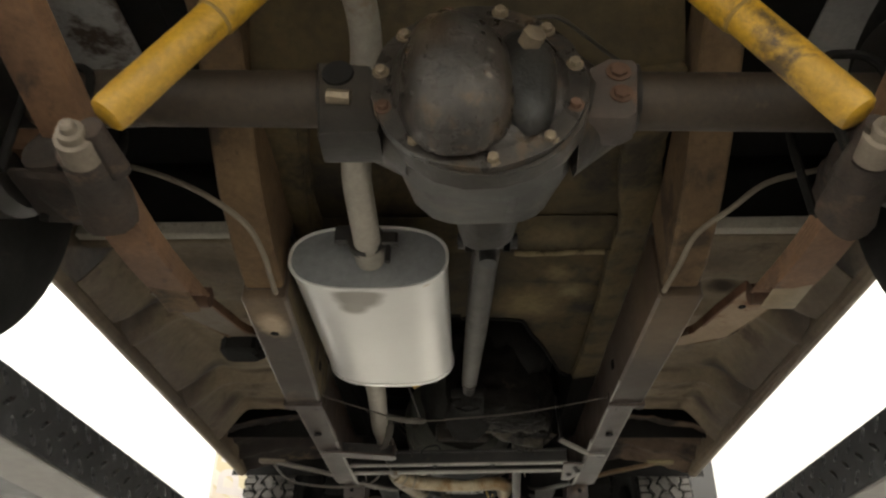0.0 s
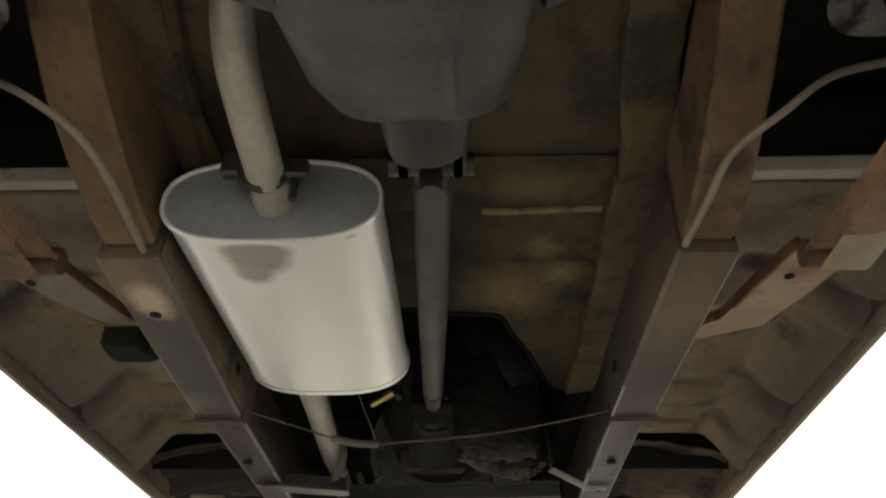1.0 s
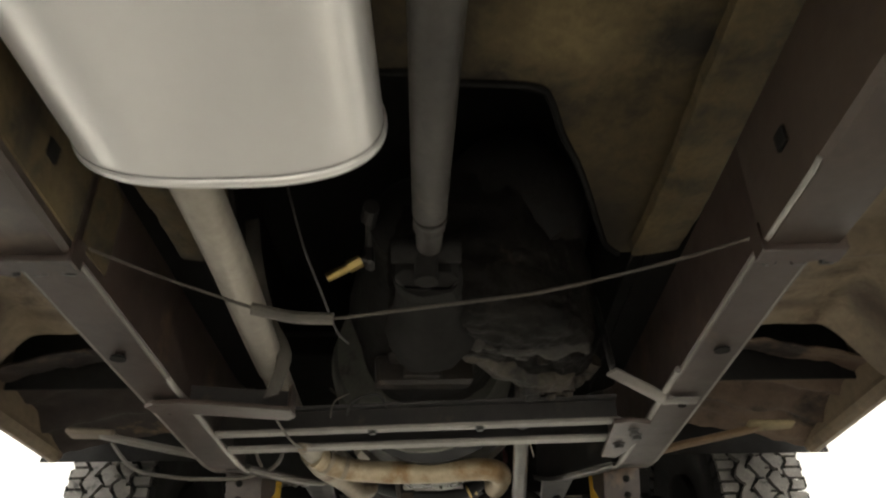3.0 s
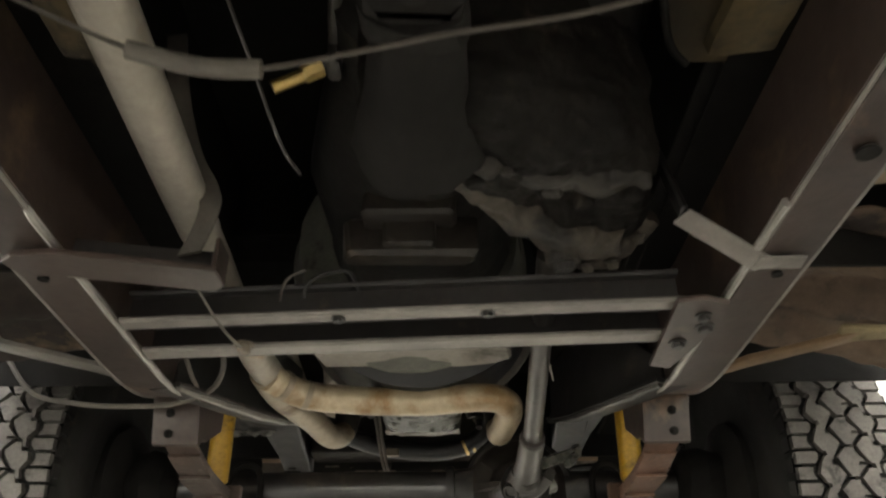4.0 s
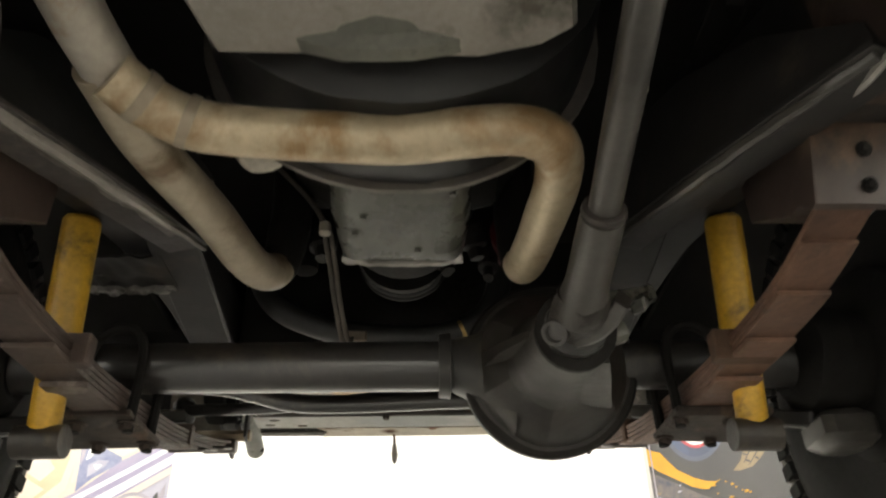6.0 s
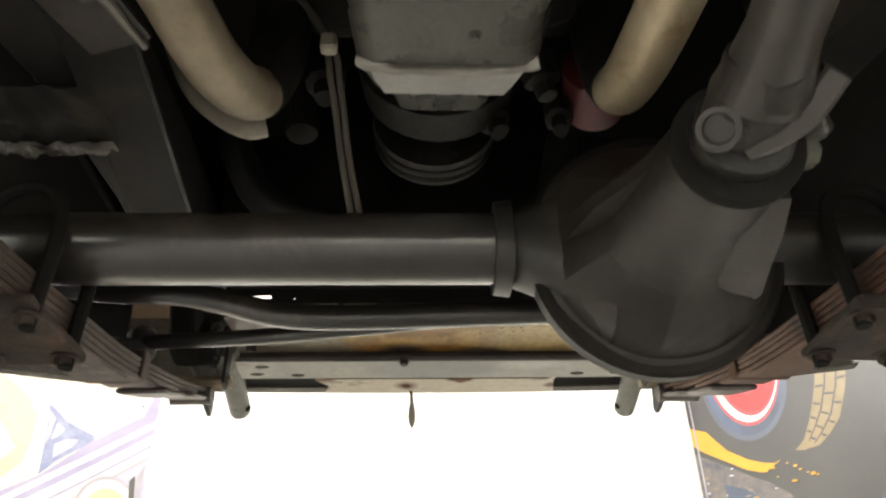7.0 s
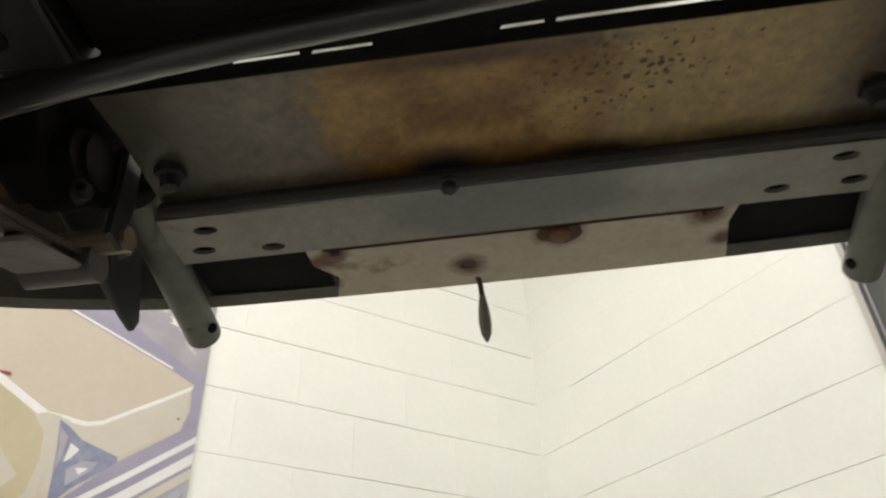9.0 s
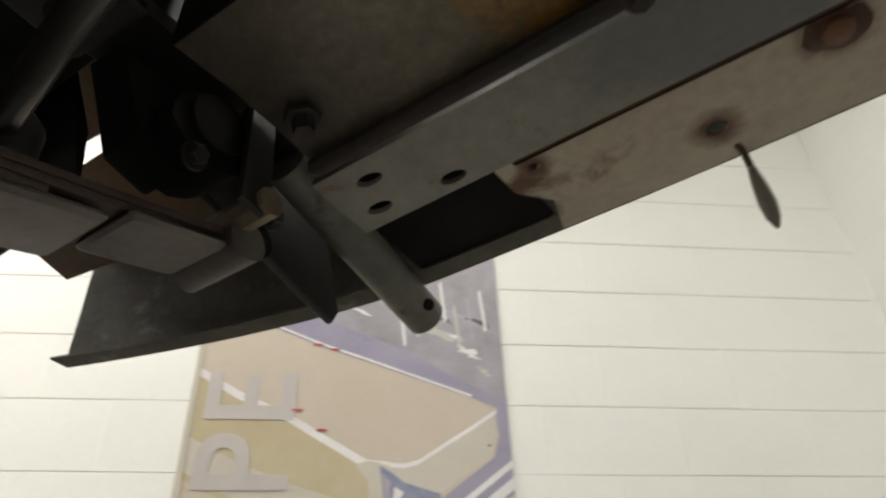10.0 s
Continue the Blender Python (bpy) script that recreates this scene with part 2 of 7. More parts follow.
HEADER = material("heat_tinted_pipe", (0.55, 0.462, 0.32), (0.42, 0.34, 0.22), 0.40, 0.3, 5, 0.15, (0.30, 0.19, 0.09), 0.40, 4.5)
CASE_LIT_DUST = material("tan_lit_dusty_alloy", (0.0643, 0.0508, 0.0348), (0.0245, 0.0202, 0.0147), 0.6, 0.05, 18, 0.9, (0.014, 0.012, 0.010), 0.36, 18, grain_depth=0.4)
CASE_TAN = material("lit_dusty_alloy_edge", (0.0400, 0.0328, 0.0240), (0.0176, 0.0144, 0.0112), 0.6, 0.05, 18, 0.8, (0.012, 0.010, 0.008), 0.34, 16, grain_depth=0.35)
STEEL = material("bright_worn_steel", (0.45, 0.43, 0.40), (0.30, 0.285, 0.26), 0.4, 0.7, 9, 0.1)
BRASS = material("brass", (0.75, 0.55, 0.22), (0.6, 0.42, 0.15), 0.3, 0.9, 12, 0.05)
BOLT = material("dull_bolt", (0.30, 0.24, 0.16), (0.18, 0.14, 0.10), 0.45, 0.5, 20, 0.2)
SHAFT = material("grey_shaft_paint", (0.0688, 0.0632, 0.0560), (0.0400, 0.0368, 0.0328), 0.40, 0.25, 9, 0.15, (0.035, 0.032, 0.028), 0.2, 6, coat=0.4)
SEAT_GRIME = material("brown_caked_grime", (0.048, 0.031, 0.021), (0.020, 0.0145, 0.011), 0.8, 0, 12, 0.8, (0.09, 0.055, 0.035), 0.18, 10, grain_depth=0.35)
SHAFT_REAR = material("brown_grey_shaft_paint", (0.043, 0.037, 0.030), (0.025, 0.0215, 0.018), 0.48, 0.15, 8, 0.3, (0.070, 0.056, 0.038), 0.16, 8, grain_depth=0.28)
SPRING_RIGHT = material("brown_leaf_steel", (0.150, 0.078, 0.048), (0.080, 0.044, 0.030), 0.6, 0.2, 8, 0.35, (0.035, 0.023, 0.018), 0.26, 9, grain_depth=0.28)
RUBBER = material("black_rubber", (0.014, 0.014, 0.014), (0.019, 0.0185, 0.018), 0.42, 0, 10, 0.1)
TYRE = material("tyre_rubber", (0.016, 0.0155, 0.015), (0.022, 0.021, 0.0195), 0.75, 0, 8, 0.25, (0.04, 0.034, 0.028), 0.12, 6)
TREAD = material("dusty_tread_rubber", (0.145, 0.134, 0.120), (0.085, 0.078, 0.071), 0.8, 0, 14, 0.35, (0.035, 0.032, 0.03), 0.2, 22, grain_depth=0.3)
HOSE_RUBBER = material("dull_grey_rubber", (0.032, 0.032, 0.031), (0.022, 0.022, 0.0215), 0.42, 0, 8, 0.12)
LINE = material("dark_steel_line", (0.075, 0.062, 0.048), (0.045, 0.037, 0.029), 0.5, 0.2, 16, 0.1)
HOSE = material("grey_cable_sheath", (0.115, 0.10, 0.08), (0.07, 0.062, 0.052), 0.6, 0, 14, 0.15)
# rust patches, with darker bands along front and rear edges and both ends
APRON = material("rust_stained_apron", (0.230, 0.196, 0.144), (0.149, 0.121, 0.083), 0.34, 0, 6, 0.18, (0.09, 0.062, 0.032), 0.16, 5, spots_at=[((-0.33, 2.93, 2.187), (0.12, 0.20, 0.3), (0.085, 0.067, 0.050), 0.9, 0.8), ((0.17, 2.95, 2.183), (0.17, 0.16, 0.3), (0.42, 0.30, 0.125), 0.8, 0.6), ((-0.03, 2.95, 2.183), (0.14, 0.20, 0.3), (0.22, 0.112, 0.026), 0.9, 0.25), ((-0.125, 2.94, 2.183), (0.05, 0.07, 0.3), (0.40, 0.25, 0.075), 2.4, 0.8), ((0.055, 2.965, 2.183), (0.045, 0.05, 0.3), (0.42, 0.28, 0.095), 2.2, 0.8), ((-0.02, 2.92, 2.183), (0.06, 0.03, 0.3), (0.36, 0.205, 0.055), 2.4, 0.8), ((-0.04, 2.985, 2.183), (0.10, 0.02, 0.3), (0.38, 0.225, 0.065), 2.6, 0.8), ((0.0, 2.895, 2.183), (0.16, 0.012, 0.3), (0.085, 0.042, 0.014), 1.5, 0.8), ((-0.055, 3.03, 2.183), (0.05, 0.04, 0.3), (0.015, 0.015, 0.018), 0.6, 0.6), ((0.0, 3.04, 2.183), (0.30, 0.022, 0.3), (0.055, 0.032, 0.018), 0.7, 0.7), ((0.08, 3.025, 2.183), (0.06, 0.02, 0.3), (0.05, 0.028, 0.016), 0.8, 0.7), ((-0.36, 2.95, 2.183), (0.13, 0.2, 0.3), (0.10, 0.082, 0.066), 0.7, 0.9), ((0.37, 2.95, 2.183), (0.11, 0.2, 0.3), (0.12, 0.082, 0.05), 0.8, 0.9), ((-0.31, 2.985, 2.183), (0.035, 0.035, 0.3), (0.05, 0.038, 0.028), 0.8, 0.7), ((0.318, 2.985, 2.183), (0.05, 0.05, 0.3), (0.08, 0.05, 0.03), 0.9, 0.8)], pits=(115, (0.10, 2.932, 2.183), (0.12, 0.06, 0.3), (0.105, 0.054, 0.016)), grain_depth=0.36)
BUMPER = material("grey_primer_bumper", (0.312, 0.297, 0.263), (0.231, 0.217, 0.190), 0.40, 0.1, 6, 0.12, (0.17, 0.10, 0.055), 0.06, 7, spots_at=[((0.0, 3.07, 2.175), (0.14, 0.06, 0.3), (0.17, 0.172, 0.165), 0.8, 0.35), ((0.17, 3.05, 2.175), (0.08, 0.03, 0.3), (0.33, 0.32, 0.30), 1.0, 0.6)])
BUMPER_LIP = material("stained_cream_lip", (0.540, 0.483, 0.385), (0.448, 0.385, 0.293), 0.6, 0, 5, 0.15, (0.15, 0.075, 0.035), 0.1, 8, spots_at=[((x, y, 2.19), (r, r, 0.3), (0.13, 0.062, 0.03), 0.8, 0.6) for x, y, r in ((-0.193, 3.14, 0.02), (-0.053, 3.192, 0.026), (0.2, 3.138, 0.028), (0.048, 3.145, 0.034), (-0.215, 3.2, 0.02), (0.225, 3.19, 0.02))] + [((0.0, 3.117, 2.19), (0.3, 0.008, 0.3), (0.14, 0.07, 0.035), 0.9, 0.7)])
TUBE = material("olive_steel_tube", (0.170, 0.170, 0.139), (0.112, 0.112, 0.095), 0.5, 0.2, 8, 0.15, (0.04, 0.036, 0.03), 0.2, 9)
RED = material("red_paint", (0.125, 0.006, 0.009), (0.06, 0.004, 0.006), 0.6, 0, 10, 0.1, (0.03, 0.014, 0.012), 0.22, 14)
PAINT_WALL = material("white_wall_paint", (0.772, 0.772, 0.733), (0.752, 0.752, 0.713), 0.42, 0, 3, 0.06, grain_depth=0.03)
JOINT = material("painted_joint", (0.74, 0.725, 0.675), (0.68, 0.665, 0.615), 0.6, 0, 6, 0.2)
CEILING = material("ceiling_paint", (0.8, 0.8, 0.78), None, 0.8, 0, 2, 0.1)
CONCRETE = material("concrete_floor", (0.14, 0.135, 0.125), (0.10, 0.097, 0.09), 0.45, 0, 1.5, 0.15, (0.06, 0.058, 0.055), 0.15, 0.8)
LIFT = material("black_tread_plate", (0.020, 0.020, 0.022), (0.013, 0.013, 0.014), 0.38, 0.2, 8, 0.2, (0.05, 0.05, 0.052), 0.12, 14)
LIFT_GREY = material("grey_flange_paint", (0.30, 0.285, 0.265), (0.22, 0.21, 0.195), 0.5, 0.1, 4, 0.1)
LIFT_WEAR = material("worn_plate_lug", (0.055, 0.055, 0.058), (0.022, 0.022, 0.024), 0.24, 0.6, 30, 0.1)

RAIL_EDGE = material("rubbed_and_lit_edge", (0.24, 0.22, 0.195), (0.16, 0.145, 0.13), 0.42, 0.3, 8, 0.15)
CRUST = material("flaking_pale_crust", (0.34, 0.325, 0.30), (0.18, 0.168, 0.152), 0.6, 0.1, 26, 0.7, (0.05, 0.042, 0.035), 0.30, 24, grain_depth=0.35)
MEMBER_LIT_DUSTY = material("lit_dusty_purple_brown_member", (0.056, 0.047, 0.043), (0.032, 0.027, 0.025), 0.5, 0.1, 7, 0.3, (0.10, 0.085, 0.07), 0.14, 9, grain_depth=0.28)
# near black for front frame parts, their shade put into the colour
MEMBER = material("shaded_front_frame", (0.020, 0.018, 0.0165), (0.012, 0.011, 0.0105), 0.55, 0.05, 6, 0.2, (0.045, 0.035, 0.026), 0.12, 7)
PIPE_DULL = material("dull_grey_cover", (0.34, 0.315, 0.275), (0.24, 0.22, 0.19), 0.55, 0.2, 8, 0.3, (0.10, 0.09, 0.07), 0.2, 6)
ENGINE = material("sooty_engine", (0.015, 0.014, 0.0125), (0.024, 0.022, 0.020), 0.5, 0.1, 10, 0.6)
PAN_GREY = material("grey_sump_paint", (0.125, 0.125, 0.105), (0.09, 0.09, 0.078), 0.27, 0.1, 9, 0.3, (0.02, 0.02, 0.018), 0.14, 14)
CREAM = material("cream_plastic", (0.50, 0.46, 0.38), (0.42, 0.38, 0.30), 0.5, 0, 12, 0.1)
SPRING_LEFT = material("grey_brown_spring_steel", (0.092, 0.062, 0.048), (0.050, 0.036, 0.030), 0.6, 0.2, 8, 0.35, (0.17, 0.14, 0.12), 0.12, 8, grain_depth=0.28)
EDGE_DARK = material("grimy_seam", (0.05, 0.036, 0.028), (0.022, 0.018, 0.016), 0.7, 0, 12, 0.3)
RUST_FLANGE = material("rusty_cast_flange", (0.074, 0.054, 0.043), (0.046, 0.036, 0.030), 0.6, 0.1, 9, 0.3, (0.11, 0.062, 0.038), 0.16, 9)
STUD = material("dusty_pale_steel", (0.23, 0.19, 0.145), (0.14, 0.112, 0.084), 0.6, 0.2, 18, 0.3, (0.07, 0.05, 0.034), 0.2, 14)
OCHRE = material("dirty_yellow_paint", (0.36, 0.22, 0.035), (0.22, 0.14, 0.04), 0.55, 0, 14, 0.2, (0.09, 0.06, 0.03), 0.3, 12)
FRAME_BLACK = material("black_frame_paint", (0.040, 0.036, 0.034), (0.024, 0.022, 0.021), 0.42, 0.1, 6, 0.15, (0.10, 0.075, 0.052), 0.16, 6)
CLIP = material("rubbed_leaf_steel", (0.147, 0.126, 0.115), (0.098, 0.084, 0.077), 0.5, 0.3, 9, 0.2, (0.05, 0.033, 0.026), 0.24, 9)
STEEL_PALE = material("bare_alloy", (0.55, 0.54, 0.51), (0.40, 0.39, 0.37), 0.35, 0.3, 12, 0.2)
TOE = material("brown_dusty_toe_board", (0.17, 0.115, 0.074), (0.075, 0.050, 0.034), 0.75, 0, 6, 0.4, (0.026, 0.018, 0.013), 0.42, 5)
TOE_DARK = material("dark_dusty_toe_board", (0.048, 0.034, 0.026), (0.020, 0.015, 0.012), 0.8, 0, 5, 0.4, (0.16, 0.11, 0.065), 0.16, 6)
WEB_GREY = material("charcoal_frame_web", (0.028, 0.0285, 0.026), (0.018, 0.018, 0.0165), 0.6, 0.05, 7, 0.2, (0.05, 0.043, 0.034), 0.14, 7)
PATCH = material("dusty_floor_patch", (0.50, 0.48, 0.45), (0.34, 0.32, 0.30), 0.6, 0.1, 8, 0.25, (0.09, 0.062, 0.042), 0.3, 9)
RUST_TAN = material("dusty_rusted_spring", (0.22, 0.118, 0.060), (0.13, 0.070, 0.038), 0.65, 0.1, 6, 0.35, (0.055, 0.032, 0.02), 0.22, 7, grain_depth=0.28)
RUST_DARK = material("dark_rust", (0.11, 0.055, 0.03), (0.07, 0.038, 0.022), 0.8, 0, 14, 0.3)
BUMPER_BACK = material("bare_bumper_back", (0.125, 0.112, 0.092), (0.065, 0.056, 0.045), 0.55, 0.2, 7, 0.3, (0.24, 0.215, 0.18), 0.16, 9, grain_depth=0.3)
VALANCE = material("rust_brown_valance", (0.17, 0.10, 0.05), (0.11, 0.066, 0.036), 0.75, 0, 6, 0.25)


# ---- mesh helpers ----
def smooth_path(points, steps=6):
    """A smooth curve through the points (Catmull-Rom)."""
    p = [Vector(q) for q in points]
    p = [2 * p[0] - p[1], *p, 2 * p[-1] - p[-2]]
    out = []
    for k in range(1, len(p) - 2):
        for s in range(steps):
            t = s / steps
            out.append(0.5 * (2 * p[k] + (p[k + 1] - p[k - 1]) * t + (2 * p[k - 1] - 5 * p[k] + 4 * p[k + 1] - p[k + 2]) * t * t + (3 * p[k] - p[k - 1] - 3 * p[k + 1] + p[k + 2]) * t**3))
    return [*out, p[-2]]


def axes_along(way):
    way = Vector(way).normalized()
    side = way.cross(Vector((0, 0, 1)) if abs(way.z) < 0.9 else Vector((1, 0, 0))).normalized()
    return side, side.cross(way).normalized(), way


class Shape:
    """Collects vertices and faces for one mesh."""

    def __init__(self):
        self.verts, self.faces = [], []

    def add(self, verts, faces):
        n = len(self.verts)
        self.verts += [tuple(v) for v in verts]
        self.faces += [tuple(n + i for i in f) for f in faces]
        return self

    def loft(self, rings, cap=True, closed=False):
        k, n = len(rings[0]), len(rings)
        faces = [(r * k + i, r * k + (i + 1) % k, (r + 1) % n * k + (i + 1) % k, (r + 1) % n * k + i) for r in range(n if closed else n - 1) for i in range(k)]
        if cap and not closed:
            faces += [tuple(range(k))[::-1], tuple((n - 1) * k + i for i in range(k))]
        return self.add([v for ring in rings for v in ring], faces)

    def box(self, x0, x1, y0, y1, z0, z1, b=0.004, turn=None):
        """A box with chamfered edges, turned and placed by a matrix if one is given."""
        b = min(b, 0.45 * (x1 - x0), 0.45 * (y1 - y0), 0.45 * (z1 - z0))

        def ring(z, d):
            c = b * 1.0
            xa, xb, ya, yb = x0 + d, x1 - d, y0 + d, y1 - d
            return [Vector(v) for v in ((xa + c, ya, z), (xb - c, ya, z), (xb, ya + c, z), (xb, yb - c, z), (xb - c, yb, z), (xa + c, yb, z), (xa, yb - c, z), (xa, ya + c, z))]

        rings = [ring(z0, b), ring(z0 + b, 0), ring(z1 - b, 0), ring(z1, b)] if b > 0 else [ring(z0, 0), ring(z1, 0)]
        if turn is not None:
            rings = [[turn @ v for v in r] for r in rings]
        return self.loft(rings)

    def tube(self, points, r, segs=14, steps=6, smooth=True, cap=True, flat=1.0):
        path = smooth_path(points, steps) if smooth and len(points) > 2 else [Vector(p) for p in points]
        radii = r if isinstance(r, (list, tuple)) else [r] * len(path)
        if len(radii) != len(path):
            radii = [np.interp(k / (len(path) - 1), np.linspace(0, 1, len(radii)), radii) for k in range(len(path))]
        rings, side = [], None
        for k, p in enumerate(path):
            way = (path[min(k + 1, len(path) - 1)] - path[max(k - 1, 0)]).normalized()
            side = axes_along(way)[0] if side is None else (side - way * side.dot(way)).normalized()
            up = side.cross(way)
            rings.append([p + side * (math.cos(a) * radii[k]) + up * (math.sin(a) * radii[k] * flat) for a in (2 * math.pi * i / segs for i in range(segs))])
        return self.loft(rings, cap)

    def lathe(self, base, way, profile, segs=24, squash=1.0):
        """Rings (distance along the axis, radius)."""
        side, up, way = axes_along(way)
        base = Vector(base)
        rings = [[base + way * d + side * (math.cos(a) * r) + up * (math.sin(a) * r * squash) for a in (2 * math.pi * i / segs for i in range(segs))] for d, r in profile]
        return self.loft(rings)

    def prism(self, outline, axis, a, b, chamfer=0.0):
        """A flat outline of (u, v) pairs, drawn out along an axis from a to b."""
        put = {"x": lambda u, v, w: (w, u, v), "y": lambda u, v, w: (u, w, v), "z": lambda u, v, w: (u, v, w)}[axis]
        if chamfer:
            cu, cv = sum(u for u, _ in outline) / len(outline), sum(v for _, v in outline) / len(outline)
            big = max(math.hypot(u - cu, v - cv) for u, v in outline)
            inner = [(cu + (u - cu) * (1 - chamfer / big), cv + (v - cv) * (1 - chamfer / big)) for u, v in outline]
            rings = [[put(u, v, a) for u, v in inner], [put(u, v, a + chamfer) for u, v in outline], [put(u, v, b - chamfer) for u, v in outline], [put(u, v, b) for u, v in inner]]
        else:
            rings = [[put(u, v, w) for u, v in outline] for w in (a, b)]
        return self.loft(rings)

    def ribbon(self, points, width, thick, across=(1, 0, 0), steps=6):
        """A flat bar along a smooth path; across: the way its width lies."""
        path = smooth_path(points, steps) if len(points) > 2 else [Vector(p) for p in points]
        across = Vector(across).normalized()
        rings = []
        for k, p in enumerate(path):
            way = (path[min(k + 1, len(path) - 1)] - path[max(k - 1, 0)]).normalized()
            up = across.cross(way).normalized()
            w, h, c = across * width / 2, up * thick / 2, 0.15
            rings.append([p - w - h * (1 - 2 * c), p - w * (1 - c) - h, p + w * (1 - c) - h, p + w - h * (1 - 2 * c), p + w + h * (1 - 2 * c), p + w * (1 - c) + h, p - w * (1 - c) + h, p - w + h * (1 - 2 * c)])
        return self.loft(rings)

    def mesh(self, name, material_, smooth=35):
        me = bpy.data.meshes.new(name)
        me.from_pydata(self.verts, [], self.faces)
        bm = bmesh.new()
        bm.from_mesh(me)
        bmesh.ops.recalc_face_normals(bm, faces=bm.faces)
        for f in bm.faces:
            f.smooth = True
        for e in bm.edges:
            e.smooth = not (len(e.link_faces) == 2 and e.calc_face_angle() > radians(smooth))
        bm.to_mesh(me)
        bm.free()
        me.materials.append(material_)
        return me


def part(name, shape, mat, parent=None, label="", smooth=35):
    """One mesh object, under a thing or a part if one is given; its mesh is in world metres."""
    ob = new(name, shape.mesh(name, mat, smooth))
    if parent is not None:
        ob.parent = parent
        ob.matrix_parent_inverse = WORLD[parent].inverted()
    WORLD[ob] = Matrix()
    if label:
        tagged(ob, label)
    return ob


WORLD = {}


def thing(name, place, label, category, group="", kind=""):
    ob = new(name)
    ob.location = place
    ob.empty_display_size = 0.1
    WORLD[ob] = Matrix.Translation(place)
    return tagged(ob, label, category, group, kind)


BOLTS = {}


def bolt(parent, place, way, r=0.009, h=0.008, mat=None, name="bolt"):
    """A hexagon bolt head on a washer; alike ones share a mesh."""
    mat = mat or BOLT
    key = (r, h, mat.name)
    if key not in BOLTS:
        s = Shape().lathe((0, 0, 0), (0, 0, 1), [(0, r * 1.45), (h * 0.25, r * 1.45), (h * 0.26, r * 1.05)], 14)
        s.lathe((0, 0, 0), (0, 0, 1), [(h * 0.2, r), (h * 0.85, r), (h, r * 0.82)], 6)
        BOLTS[key] = s.mesh("bolt", mat)
    ob = new(name, BOLTS[key])
    m = Matrix.Translation(place) @ Vector(way).to_track_quat("Z", "Y").to_matrix().to_4x4()
    ob.parent = parent
    ob.matrix_parent_inverse = WORLD[parent].inverted()
    ob.matrix_basis = m
    WORLD[ob] = m
    return ob


# ---- the room ----
def slab(name, a0, a1, b0, b1, z0, z1, mat, label):
    s = Shape()
    s.loft([[room(a, b, z) for a, b in ((a0, b0), (a1, b0), (a1, b1), (a0, b1))] for z in (z0, z1)])
    return tagged(part(name, s, mat, None), label, name.split("_")[0], kind="structure")


slab("floor", -0.2, ROOM_L + 0.2, -0.2, ROOM_R + 0.2, -0.2, 0, CONCRETE, "grey concrete workshop floor")
slab("ceiling", -0.2, ROOM_L + 0.2, -0.2, ROOM_R + 0.2, ROOM_H, ROOM_H + 0.2, CEILING, "plain white workshop ceiling")
WALL_LEFT = slab("wall_left", 0, ROOM_L, -0.2, 0, 0, ROOM_H, JOINT, "cream-white painted concrete block wall")
WALL_RIGHT = slab("wall_right", -0.2, 0, -0.2, ROOM_R, 0, ROOM_H, JOINT, "cream-white painted concrete block wall")
slab("wall_back", 0, ROOM_L, ROOM_R, ROOM_R + 0.2, 0, ROOM_H, PAINT_WALL, "plain white wall behind the lift")
slab("wall_side", ROOM_L, ROOM_L + 0.2, -0.2, ROOM_R + 0.2, 0, ROOM_H, PAINT_WALL, "plain white wall beside the lift")

# ---- more mesh helpers ----
def roughen(shape, amount, size, seed=0.0):
    """Pushes a cast or dented surface in and out a little."""
    shape.verts = [tuple(Vector(v) + noise.noise_vector(Vector(v) * size + Vector((seed, 0, 0))) * amount) for v in shape.verts]
    return shape


def plate(name, outline, holes, thick, matrix, mat, parent, label=""):
    """A flat plate with real holes; outline and holes are closed lists of (u, v)."""
    curve = bpy.data.curves.new(name, "CURVE")
    curve.dimensions, curve.fill_mode, curve.extrude = "2D", "BOTH", thick / 2
    for ring in (outline, *holes):
        spline = curve.splines.new("POLY")
        spline.points.add(len(ring) - 1)
        for p, (u, v) in zip(spline.points, ring):
            p.co = (u, v, 0, 1)
        spline.use_cyclic_u = True
    maker = bpy.data.objects.new(name, curve)
    scene.collection.objects.link(maker)
    me = bpy.data.meshes.new_from_object(maker)
    bpy.data.objects.remove(maker)
    bpy.data.curves.remove(curve)
    me.transform(matrix)
    me.materials.clear()
    me.materials.append(mat)
    ob = new(name, me)
    if parent is not None:
        ob.parent = parent
        ob.matrix_parent_inverse = WORLD[parent].inverted()
    WORLD[ob] = Matrix()
    return tagged(ob, label)


def oval(u, v, a, b, n=14):
    return [(u + a * math.cos(2 * math.pi * k / n), v + b * math.sin(2 * math.pi * k / n)) for k in range(n)]


